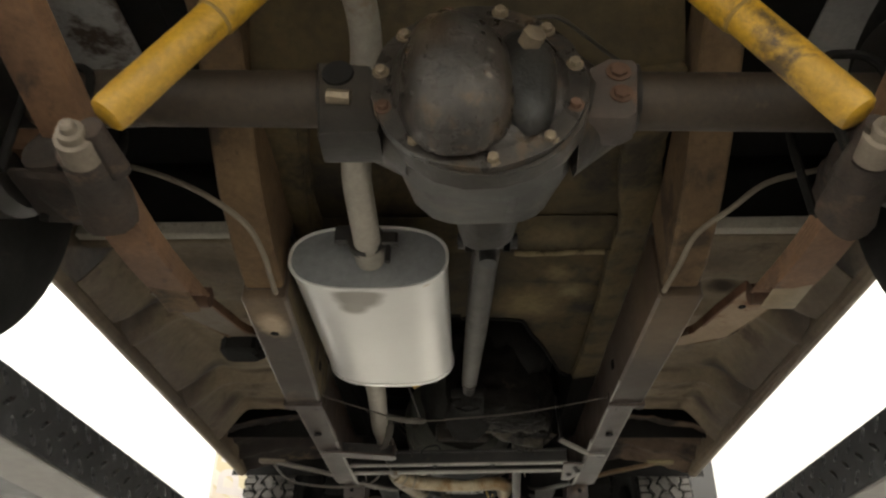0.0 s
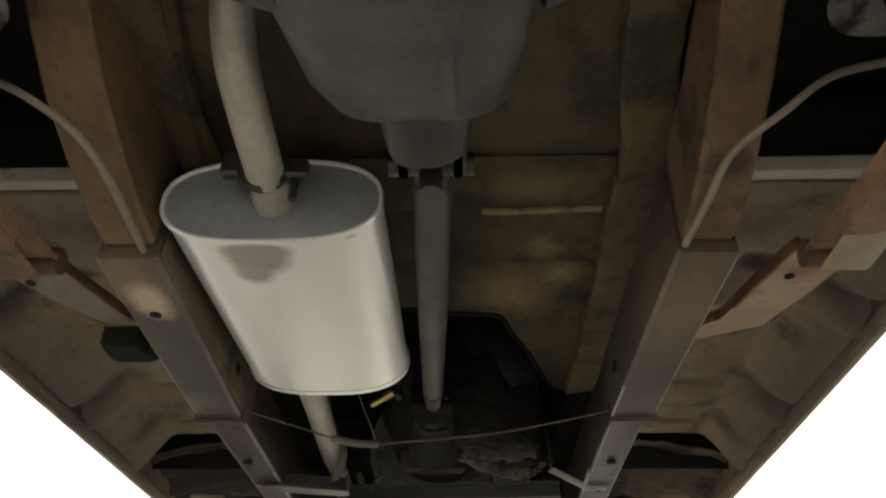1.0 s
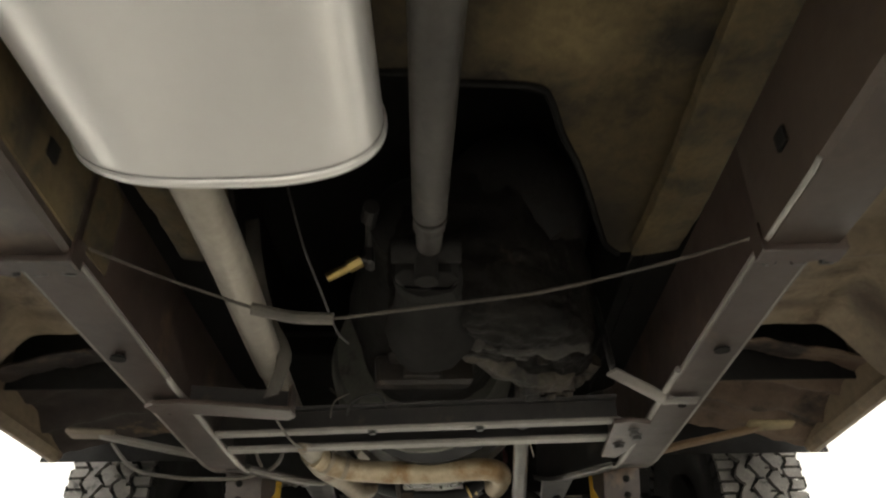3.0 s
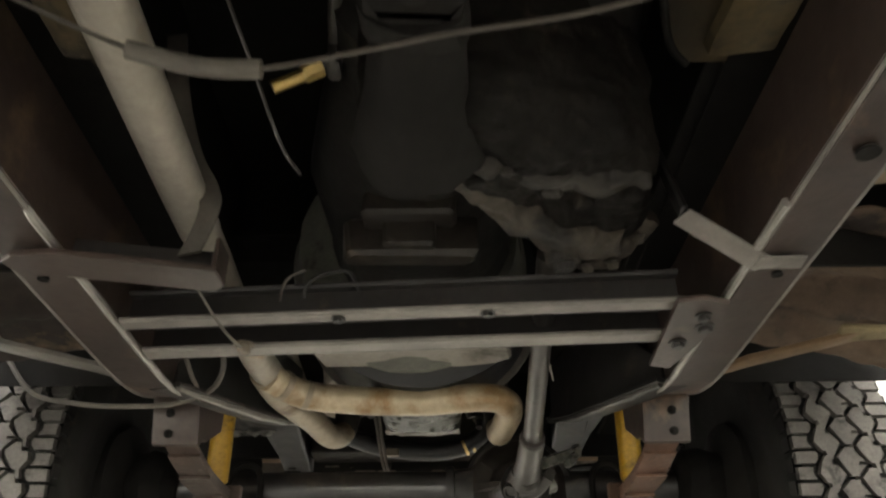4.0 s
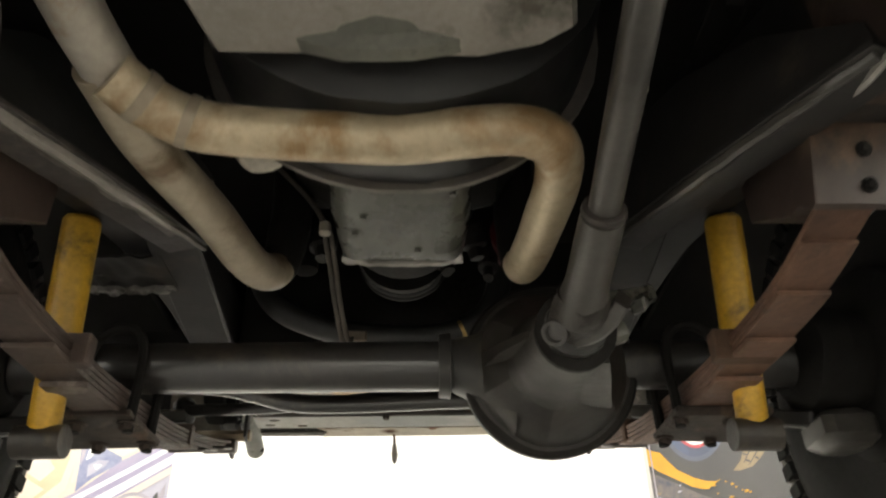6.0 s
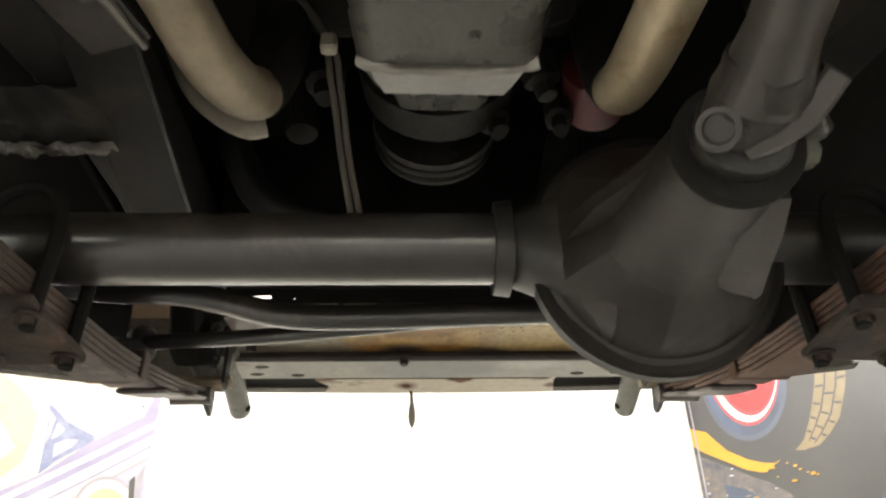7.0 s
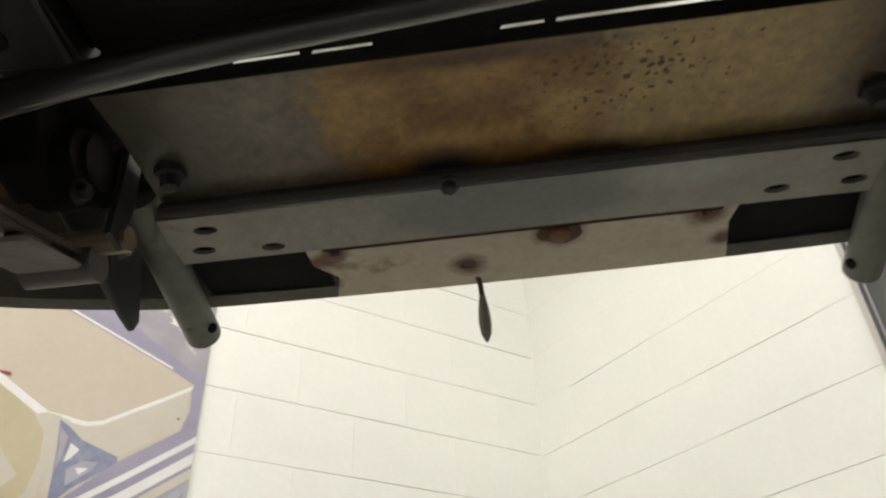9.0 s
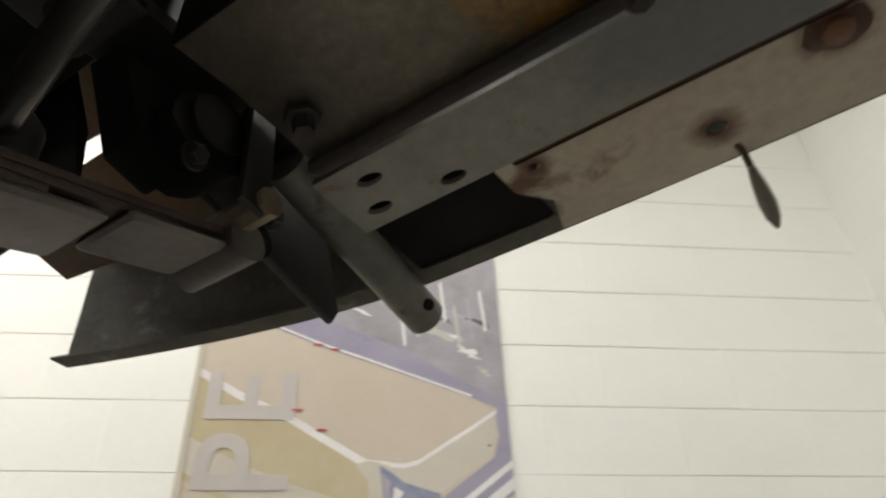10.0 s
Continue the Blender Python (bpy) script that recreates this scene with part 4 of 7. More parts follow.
part("cover_dome", roughen(roughen(roughen(Shape().loft(rings), 0.010, 8), 0.004, 20), 0.0015, 60), COVER, cover, "mottled brown and grey bulge of the cover with coloured-in reflections", 50)
rings = []
for d, k in ((0.046, 1.0), (0.062, 0.95), (0.072, 0.78), (0.078, 0.40), (0.079, 0.1)):
    rings.append([(0.106 + 0.046 * k * math.cos(a), -0.205 - d, 2.07 + 0.094 * k * math.sin(a)) for a in np.linspace(0, 2 * math.pi, 28, endpoint=False)])
part("cover_shoulder", roughen(roughen(Shape().loft(rings), 0.006, 14), 0.002, 50), GREASE, cover, "black oily shoulder of the cover", 50)
part("filler_plug", Shape().lathe(DR + Vector((0.070, -0.07, 0.035)), (0.35, -1, 0.1), [(0, 0.018), (0.020, 0.017), (0.022, 0.011)], 6), BOLT, cover)
for k, deg in enumerate((-161, -129, -83, -48, -20, 12, 44, 76, 108, 140, 172)):
    a = radians(deg)
    bolt(rear_axle, DR + Vector((math.cos(a) * 0.138, -0.036, math.sin(a) * 0.138)), (0, -1, 0), 0.0085, 0.011, BOLT if k % 4 else RUST_DARK)
for sgn, x0, x1 in ((-1, -0.20, -0.06), (1, 0.18, 0.285)):
    s = Shape().loft([[(x0 if sgn < 0 else x1, -0.135 + 0.052 * math.cos(a), 2.146 + 0.052 * math.sin(a)) for a in np.linspace(0, 2 * math.pi, 12, endpoint=False)], [((x0 + x1) / 2, -0.13 + 0.06 * math.cos(a), 2.12 + 0.065 * math.sin(a)) for a in np.linspace(0, 2 * math.pi, 12, endpoint=False)], [(x1 if sgn < 0 else x0, -0.16 + 0.07 * math.cos(a), 2.10 + 0.11 * math.sin(a)) for a in np.linspace(0, 2 * math.pi, 12, endpoint=False)]])
    part("axle_casting", s, AXLE_REAR, rear_axle)
part("casting_flange", roughen(Shape().prism([(-0.198, 2.166), (-0.117, 2.158), (-0.084, 2.08), (-0.098, 2.026), (-0.185, 2.024)], "y", -0.205, -0.135, 0.006), 0.005, 25), AXLE_REAR, rear_axle, "black cast flange on the axle tube")
part("flange_hole", Shape().lathe((-0.163, -0.2055, 2.138), (0, -1, 0), [(0, 0.024), (0.004, 0.023), (0.0042, 0.016)], 16), DARK, rear_axle)
part("flange_stud", roughen(Shape().tube([(-0.175, -0.208, 2.092), (-0.14, -0.208, 2.088)], 0.012, 8, smooth=False), 0.003, 40), BOLT, rear_axle)
part("casting_flange", roughen(Shape().prism([(0.165, 2.045), (0.205, 2.145), (0.235, 2.162), (0.272, 2.158), (0.276, 2.145), (0.266, 2.055), (0.25, 2.043)], "y", -0.205, -0.145, 0.006), 0.003, 25), RUST_FLANGE, rear_axle, "rusty brown flange on the axle tube")
bolt(rear_axle, (0.246, -0.206, 2.132), (0, -1, 0), 0.0125, 0.008, RUST_DARK)
bolt(rear_axle, (0.246, -0.206, 2.09), (0, -1, 0), 0.0115, 0.008, RUST_DARK)
part("pinion_yoke", Shape().box(0.024, 0.098, 0.115, 0.145, 2.045, 2.115, 0.012).box(0.016, 0.036, 0.13, 0.19, 2.062, 2.1, 0.008).box(0.086, 0.106, 0.13, 0.19, 2.062, 2.1, 0.008), GREASE, rear_axle)
part("joint_cross", Shape().tube([(0.006, 0.178, 2.082), (0.116, 0.178, 2.082)], 0.015, 14, smooth=False).tube([(0.061, 0.178, 2.034), (0.061, 0.178, 2.13)], 0.016, 14, smooth=False), GREASE, rear_axle)


def brake_side(side):
    """Drum, spring seat and U-bolts at one end of the rear axle."""
    x = side * 0.66
    part("brake_drum", Shape().lathe((x, AX_R.y, AX_R.z), (side, 0, 0), [(0, 0.05), (0.0, 0.135), (0.02, 0.15), (0.09, 0.15), (0.092, 0.06)], 32), AXLE, rear_axle)
    part("spring_seat", roughen(Shape().tube([(side * 0.60 + 0.02, -0.175, 2.03), (side * 0.60 + 0.02, -0.10, 2.035), (side * 0.60 + 0.02, -0.02, 2.04)], [0.04, 0.056, 0.05], 18), 0.012, 22), SEAT_GRIME, rear_axle, "spring seat caked with brown grime")
    part("spring_plate", roughen(roughen(Shape().box(*mirror(side, 0.550, 0.648), -0.165, -0.03, 1.992, 2.008, 0.006), 0.010, 14), 0.004, 40), SEAT_GRIME, rear_axle)
    for y in (-0.185, -0.055):
        part("u_bolt", Shape().tube([(side * 0.545, y, 1.985), (side * 0.545, y, 2.15), (side * 0.585, y, 2.18), (side * 0.635, y, 2.15), (side * 0.635, y, 1.985)], 0.007, 8), DARK, rear_axle)
    beam = (-0.72, -0.585) if side < 0 else (0.645, 0.76)
    part("seat_beam", roughen(roughen(Shape().box(*beam, -0.15, -0.10, 2.055, 2.094, 0.006), 0.008, 16), 0.003, 40), RUST_TAN, rear_axle, "brown dusty beam over the spring seat")
    base = (-0.483, -0.2075, 1.957) if side < 0 else (0.543, -0.2075, 1.944)
    part("shock_stud", Shape().lathe(base, (-side * 0.15, -1, -0.05), [(0.045, 0.026), (0.07, 0.0245), (0.088, 0.024), (0.09, 0.018), (0.102, 0.017), (0.104, 0.011), (0.114, 0.010), (0.117, 0.006)], 18), STUD, rear_axle, "pale dusty shock absorber stud")
    part("stud_arm", roughen(roughen(Shape().lathe(base, (-side * 0.15, -1, -0.05), [(-0.10, 0.040), (-0.05, 0.036), (0.0, 0.031), (0.046, 0.028)], 20), 0.012, 18), 0.004, 45), SEAT_GRIME, rear_axle, "grimy arm that carries the shock absorber")
    ends = [(-0.66, 0.10, 2.215), (-0.58, 0.08, 2.185), (-0.495, 0.078, 2.150), (-0.425, 0.074, 2.108), (-0.372, 0.115, 2.080), (-0.358, 0.19, 2.064), (-0.362, 0.26, 2.060), (-0.366, 0.330, 2.056)] if side < 0 else [(0.72, 0.10, 2.19), (0.64, 0.105, 2.178), (0.56, 0.108, 2.155), (0.50, 0.130, 2.117), (0.443, 0.172, 2.088), (0.424, 0.235, 2.062), (0.414, 0.300, 2.053), (0.412, 0.325, 2.052)]
    part("brake_cable", Shape().tube(ends, 0.0055, 8), CABLE_TAN, truck, "tan brake cable curving to the frame")


for side in (-1, 1):
    brake_side(side)


def rear_shock(side):
    low, high = (Vector((-0.434, -0.295, 1.986)), Vector((-0.200, -0.295, 2.357))) if side < 0 else (Vector((0.507, -0.295, 1.971)), Vector((0.280, -0.295, 2.338)))
    way = high - low
    L = way.length
    ob = part("rear_shock_absorber", Shape().lathe(low, way, [(-0.004, 0.019), (0.0, 0.025), (0.010, 0.027), (0.206, 0.027), (0.210, 0.0305), (L, 0.0305)], 24), YELLOW, truck, "scuffed yellow shock absorber")
    part("shock_eye", roughen(Shape().tube([low + Vector((side * 0.016, -0.004, -0.022)), low + Vector((side * 0.016, 0.09, -0.020))], 0.0165, 18, smooth=False), 0.002, 40), SEAT_GRIME, ob)
    part("shock_seam", Shape().lathe(low + way.normalized() * 0.203, way, [(0, 0.0275), (0.002, 0.0293), (0.005, 0.0293), (0.007, 0.0275)], 24), OCHRE, ob)
    return ob


def leaves(name, side, line, width, count, keep, mat, label, step=0.0085):
    """A leaf spring pack: the top leaf whole, each lower one shorter. line: (x, y, z) from end to end."""
    path = smooth_path(line, 10)
    n = len(path)
    thing_ = None
    for k in range(count):
        cut = int(n * keep * k / count / 2)
        pts = path[cut : n - cut]
        drop = Vector((0, 0, -step * k))
        s = Shape()
        across = (1, 0, 0)
        rings = []
        for i, p in enumerate(pts):
            way = (pts[min(i + 1, len(pts) - 1)] - pts[max(i - 1, 0)]).normalized()
            up = Vector(across).cross(way).normalized()
            w, h = Vector(across) * width / 2, up * (step * 0.42)
            q = p + drop
            rings.append([q - w * 0.95 - h, q + w * 0.95 - h, q + w - h * 0.2, q + w + h * 0.6, q + w * 0.95 + h, q - w * 0.95 + h, q - w + h * 0.6, q - w - h * 0.2])
        s.loft(rings)
        if thing_ is None:
            thing_ = part(name, s, mat, truck, label)
        else:
            part("leaf", s, mat, thing_)
    return thing_


for side in (-1, 1):
    rear_shock(side)
    cx = -0.558 if side < 0 else 0.640
    wide = side * 0.012
    sp = leaves("rear_leaf_spring", side, [(cx + wide * 3, -0.85, 2.30), (cx + wide, -0.40, 2.155), (cx, -0.12, 2.075), (cx, 0.12, 2.058), (cx - wide * 0.4, 0.37, 2.072)], 0.075, 5, 0.3, RUST_TAN, "dusty rusted rear leaf spring")
    part("spring_eye", Shape().tube([(cx - 0.038, 0.385, 2.075), (cx + 0.038, 0.385, 2.075)], 0.022, 16, smooth=False), RUST_DARK, sp)
    part("spring_shim", roughen(Shape().box(cx - 0.034, cx + 0.034, 0.20, 0.36, 2.026, 2.034, 0.003), 0.003, 20), SIDE if side > 0 else RAIL_DUSTY, sp)
    # channel that carries the front eye and tapers into the rail
    inner = [(0.572, 0.36), (0.540, 0.50), (0.512, 0.62), (0.487, 0.665)] if side < 0 else [(0.606, 0.395), (0.578, 0.52), (0.552, 0.64), (0.497, 0.70)]
    outer = [(0.655, 0.40), (0.620, 0.52), (0.565, 0.645), (0.500, 0.70)] if side < 0 else [(0.700, 0.40), (0.672, 0.53), (0.634, 0.665), (0.540, 0.725)]
    rings = [[(side * xi, yi, 2.092 + 0.006 * k), (side * xo, yo, 2.092 + 0.006 * k), (side * xo, yo, 2.100 + 0.006 * k), (side * xi, yi, 2.100 + 0.006 * k)] for k, ((xi, yi), (xo, yo)) in enumerate(zip(inner, outer))]
    hang = part("spring_hanger", roughen(Shape().loft(rings), 0.003, 12), HANGER if side > 0 else HANGER_DULL, truck, "dusty tan channel that holds the rear spring")
    for line, tint in ((inner, RUST if side > 0 else RUST_TAN), (outer, RAIL_DUSTY)):
        part("hanger_flange", roughen(Shape().ribbon([(side * x, y, 2.102 + 0.006 * k) for k, (x, y) in enumerate(line)], 0.007, 0.020, (1, 0, 0), 6), 0.002, 20), tint, hang, "rusty upright side of the hanger")
    part("hanger_hole", Shape().lathe((side * 0.616, 0.475, 2.0895), (0, 0, 1), [(0, 0.008), (0.002, 0.008)], 12), DARK, hang)
    part("hanger_tab", roughen(Shape().prism([(0.59, 2.09), (0.66, 2.055), (0.70, 2.07), (0.70, 2.12), (0.60, 2.12)], "x", *mirror(side, 0.492 if side > 0 else 0.452, 0.500 if side > 0 else 0.460), chamfer=0.002), 0.002, 20), RAIL_DUSTY, hang)

part("breather_line", Shape().tube([(0.12, -0.215, 2.235), (0.165, -0.203, 2.250), (0.205, -0.172, 2.250), (0.269, -0.113, 2.250), (0.33, -0.06, 2.262)], 0.0035, 8), LINE, truck, "thin axle breather line")

# rear drive shaft
shaft = part("rear_driveshaft", Shape().tube([(0.060, 0.215, 2.09), (0.041, 0.62, 2.105), (0.0255, 0.94, 2.117), (0.022, 1.02, 2.12)], [0.0265, 0.0262, 0.022, 0.0205], 22, smooth=False), SHAFT_REAR, truck, "grey tubular drive shaft")
part("shaft_neck", Shape().tube([(0.061, 0.18, 2.086), (0.0595, 0.232, 2.0905)], [0.021, 0.027], 18, smooth=False), SHAFT_REAR, shaft)
part("shaft_slip_joint", Shape().lathe((0.024, 0.99, 2.117), (-0.04, 0.82, 0.03), [(0, 0.022), (0.01, 0.021), (0.02, 0.0175), (0.075, 0.017)], 18), SHAFT_REAR, shaft)
part("joint_cross", Shape().tube([(-0.03, 1.085, 2.122), (0.062, 1.085, 2.122)], 0.016, 14, smooth=False).tube([(0.016, 1.085, 2.075), (0.016, 1.085, 2.17)], 0.016, 14, smooth=False), DARK, shaft)
part("output_yoke", roughen(Shape().box(-0.025, 0.055, 1.10, 1.135, 2.09, 2.165, 0.01).lathe((0.016, 1.13, 2.128), (0, 1, 0), [(0, 0.05), (0.03, 0.05), (0.035, 0.042), (0.12, 0.05), (0.2, 0.075)], 22), 0.012, 24), DARK, truck, "sooty output yoke")


# muffler and exhaust
def muffler():
    c0, c1 = Vector((-0.176, 0.285, 2.113)), Vector((-0.178, 0.832, 2.118))
    w, h = 0.159, 0.072

    def ring(c, k=1.0, dy=0.0):
        out = []
        for i in range(56):
            a = 2 * math.pi * i / 56
            ca, sa = math.cos(a), math.sin(a)
            out.append(c + Vector((w * k * math.copysign(abs(ca) ** 0.72, ca), dy, (h - (1 - k) * w) * math.copysign(abs(sa) ** 0.85, sa))))
        return out

    body = part("muffler", Shape().loft([ring(c0, 1, 0.012), ring(c1, 1, -0.012)], cap=False), MUFFLER, truck, "large bright aluminised oval muffler")
    for c, d, name in ((c0, 1, "rear"), (c1, -1, "front")):
        part("rolled_rim", Shape().loft([ring(c, 1.0, 0.012 * d), ring(c, 1.018, 0.011 * d), ring(c, 1.022, 0.004 * d), ring(c, 1.01, 0), ring(c, 0.985, 0.001 * d), ring(c, 0.97, 0.007 * d)], cap=False), MUFFLER, body)
        part("end_plate", Shape().loft([ring(c, 0.985, 0.004 * d), ring(c, 0.93, 0.014 * d), ring(c, 0.86, 0.018 * d), ring(c, 0.4, 0.016 * d)]), MUFFLER_END, body, "dull grey pressed end plate")
    part("rim_seam", Shape().loft([ring(c1, 1.002, -0.0135), ring(c1, 1.004, -0.0138), ring(c1, 1.004, -0.0150), ring(c1, 1.002, -0.0153)], cap=False), EDGE_DARK, body, "dark seam behind the rolled rim")
    return body


muffler_body = muffler()
part("outlet_stub", Shape().tube([(-0.172, 0.305, 2.112), (-0.171, 0.235, 2.111)], 0.030, 20, smooth=False), PIPE, muffler_body)
tail = part("tail_pipe", Shape().tube([(-0.172, 0.265, 2.110), (-0.169, 0.19, 2.112), (-0.169, 0.12, 2.122), (-0.170, 0.05, 2.143), (-0.163, -0.01, 2.175), (-0.148, -0.07, 2.225), (-0.138, -0.14, 2.272), (-0.142, -0.24, 2.285), (-0.16, -0.5, 2.25)], 0.0265, 20), PIPE, truck, "grey bent tail pipe over the axle")
part("pipe_clamp", Shape().lathe((-0.1745, 0.222, 2.12), (0.02, 1, -0.04), [(0, 0.031), (0, 0.036), (0.022, 0.036), (0.022, 0.031)], 20).box(-0.235, -0.20, 0.222, 0.242, 2.11, 2.15, 0.004).box(-0.15, -0.112, 0.222, 0.242, 2.105, 2.135, 0.004).tube([(-0.13, 0.232, 2.12), (-0.13, 0.232, 2.07)], 0.006, 8, smooth=False), AXLE, tail, "dark saddle clamp round the pipe")
front_pipe = part("front_pipe", Shape().tube([(-0.240, 0.815, 2.108), (-0.238, 0.88, 2.108), (-0.245, 1.05, 2.115), (-0.257, 1.20, 2.126), (-0.276, 1.40, 2.145), (-0.287, 1.545, 2.156)], 0.0275, 20), PIPE, truck, "grey exhaust pipe running to the muffler")
part("inner_pipe", Shape().tube([(-0.2845, 1.50, 2.1535), (-0.285, 1.60, 2.15), (-0.283, 1.72, 2.135), (-0.275, 1.86, 2.115), (-0.262, 1.96, 2.108)], 0.0255, 18), PIPE, truck)
part("pipe_stain", roughen(Shape().tube([(-0.2395, 0.832, 2.108), (-0.2385, 0.85, 2.108), (-0.238, 0.872, 2.108)], [0.029, 0.0285, 0.0278], 20, smooth=False), 0.0012, 30), RUST_TAN, front_pipe, "brown burnt collar of the pipe")
part("hanger_strap", roughen(Shape().ribbon([(-0.335, 1.45, 2.42), (-0.318, 1.45, 2.33), (-0.285, 1.45, 2.22), (-0.250, 1.452, 2.15), (-0.246, 1.455, 2.12), (-0.262, 1.462, 2.066)], 0.027, 0.008, (1, 0.1, 0.35)), 0.0015, 20), HOSE, truck, "grey-brown strap of the exhaust hanger")
bracket = part("hanger_bracket", Shape().loft([[(x, y, 2.046), (x, y + 0.009, 2.046), (x, y + 0.009, 2.086), (x, y, 2.086)] for x, y in ((-0.40, 1.456), (-0.32, 1.475), (-0.228, 1.492))]), FRAME_BLACK, truck, "steel exhaust hanger bracket on the rail")
part("bracket_flange", roughen(Shape().prism([(-0.462, 1.428), (-0.452, 1.458), (-0.40, 1.464), (-0.32, 1.482), (-0.236, 1.502), (-0.222, 1.488), (-0.224, 1.452), (-0.33, 1.428), (-0.40, 1.412), (-0.445, 1.414)], "z", 2.037, 2.0455, 0.002), 0.0015, 20), RAIL, bracket, "dusty brown lower flange")
part("bracket_edge", Shape().tube([(-0.40, 1.463, 2.039), (-0.32, 1.481, 2.039), (-0.237, 1.501, 2.039)], 0.0022, 6), RAIL_EDGE, bracket)
part("bracket_tab", Shape().box(-0.232, -0.226, 1.455, 1.50, 2.044, 2.086, 0.002), RAIL, bracket)
part("hanging_wire", Shape().tube([(-0.262, 1.49, 2.066), (-0.264, 1.502, 2.050), (-0.262, 1.545, 2.045), (-0.255, 1.60, 2.038), (-0.247, 1.645, 2.036), (-0.245, 1.676, 2.042)], 0.0022, 8), HOSE, truck, "thin grey wire over the cross member")
part("left_down_pipe", Shape().tube([(-0.274, 1.93, 2.11), (-0.26, 2.03, 2.103), (-0.226, 2.17, 2.108), (-0.204, 2.28, 2.110), (-0.186, 2.338, 2.130), (-0.178, 2.362, 2.17)], 0.0255, 20), HEADER_DULL, truck, "sooty heat-tinted exhaust down pipe")
# upper pipe legs coloured dark for soot and for shade below the engine
part("manifold_stub", roughen(Shape().tube([(-0.182, 2.348, 2.138), (-0.177, 2.366, 2.19), (-0.174, 2.375, 2.25), (-0.174, 2.378, 2.34)], [0.0265, 0.030, 0.031, 0.034], 18), 0.002, 30), ENGINE, truck, "manifold stub over the down pipe, dark with soot and shade")
part("manifold_stub", roughen(Shape().tube([(0.160, 2.346, 2.148), (0.160, 2.362, 2.19), (0.160, 2.372, 2.25), (0.160, 2.376, 2.34)], [0.026, 0.030, 0.031, 0.034], 18), 0.002, 30), ENGINE, truck, "manifold stub over the crossover pipe, dark with soot and shade")
yr = part("crossover_pipe", roughen(Shape().tube([(-0.262, 1.93, 2.10), (-0.232, 1.963, 2.092), (-0.185, 1.985, 2.084), (-0.08, 1.99, 2.078), (-0.02, 1.996, 2.080), (0.02, 1.993, 2.079), (0.095, 1.984, 2.082), (0.145, 2.0, 2.082), (0.163, 2.06, 2.085), (0.161, 2.18, 2.095), (0.158, 2.285, 2.114), (0.1595, 2.338, 2.140), (0.160, 2.358, 2.172)], 0.0252, 22), 0.0012, 18), HEADER, truck, "tan heat-stained exhaust crossover pipe")
for a, b in (((-0.207, 1.977, 2.0875), (-0.198, 1.981, 2.0858)), ((-0.245, 1.95, 2.0955), (-0.237, 1.958, 2.0935))):
    part("weld_ring", roughen(Shape().tube([a, b], 0.0268, 20, smooth=False), 0.0015, 40), HEADER_DULL, yr)

# cross member under the gearbox
def skew(y, x):
    return y - 0.070 * x


def cross_strip(y0, y1, z0, z1):
    s = Shape()
    rings = []
    for x in (-0.394, 0.350):
        a, b = skew(y0, x), skew(y1, x)
        rings.append([(x, a, z0 + 0.003), (x, a + 0.003, z0), (x, b - 0.003, z0), (x, b, z0 + 0.003), (x, b, z1), (x, a, z1)])
    return s.loft(rings)


cross = part("cross_member", cross_strip(1.586, 1.705, 2.094, 2.100), FRAME_BLACK, truck, "pressed steel gearbox cross member")
part("cross_flange", cross_strip(1.574, 1.602, 2.047, 2.053), RAIL_EDGE, cross)
part("cross_web", cross_strip(1.602, 1.608, 2.049, 2.10), FRAME_BLACK, cross)
part("cross_flange", cross_strip(1.668, 1.700, 2.046, 2.053), RAIL_EDGE, cross)
part("cross_web", cross_strip(1.700, 1.706, 2.048, 2.10), FRAME_BLACK, cross)
for x in (-0.100, 0.098):
    bolt(cross, (x, skew(1.590, x), 2.047), (0, 0, -1), 0.007, 0.006, AXLE)
bolt(cross, (-0.244, 1.682, 2.05), (0, 0, -1), 0.010, 0.014, STUD)
part("end_bracket", roughen(Shape().prism([(0.332, 1.532), (0.362, 1.522), (0.398, 1.535), (0.402, 1.60), (0.385, 1.70), (0.372, 1.742), (0.342, 1.735)], "z", 2.034, 2.0425, 0.003), 0.0012, 20), RAIL, cross, "dark steel bracket bolted under the rail")
for x, y in ((0.374, 1.568), (0.362, 1.650), (0.385, 1.60)):
    bolt(cross, (x, y, 2.034), (0, 0, -1), 0.0075 if y < 1.59 else 0.009, 0.009, FRAME_BLACK)
gus = part("rail_gusset", roughen(bar(bar(Shape(), (0.418, 1.462, 2.046), (0.312, 1.41, 2.082), 0.03, 0.006), (0.46, 1.452, 2.0445), (0.405, 1.455, 2.0455), 0.026, 0.004), 0.001, 20), RAIL_EDGE, truck, "small steel strap from the frame rail")
part("gusset_arm", bar(Shape(), (0.316, 1.412, 2.086), (0.312, 1.47, 2.25), 0.02, 0.008, (1, 0, 0)), AXLE, gus)

# gearbox, transfer case, bell housing, engine
part("gearbox", roughen(Shape().lathe((0.0, 1.28, 2.32), (0, 1, 0), [(0, 0.06), (0.02, 0.092), (0.10, 0.098), (0.18, 0.12), (0.30, 0.155), (0.5, 0.15), (0.62, 0.19)], 26), 0.012, 12), ENGINE, truck, "black greasy gearbox")


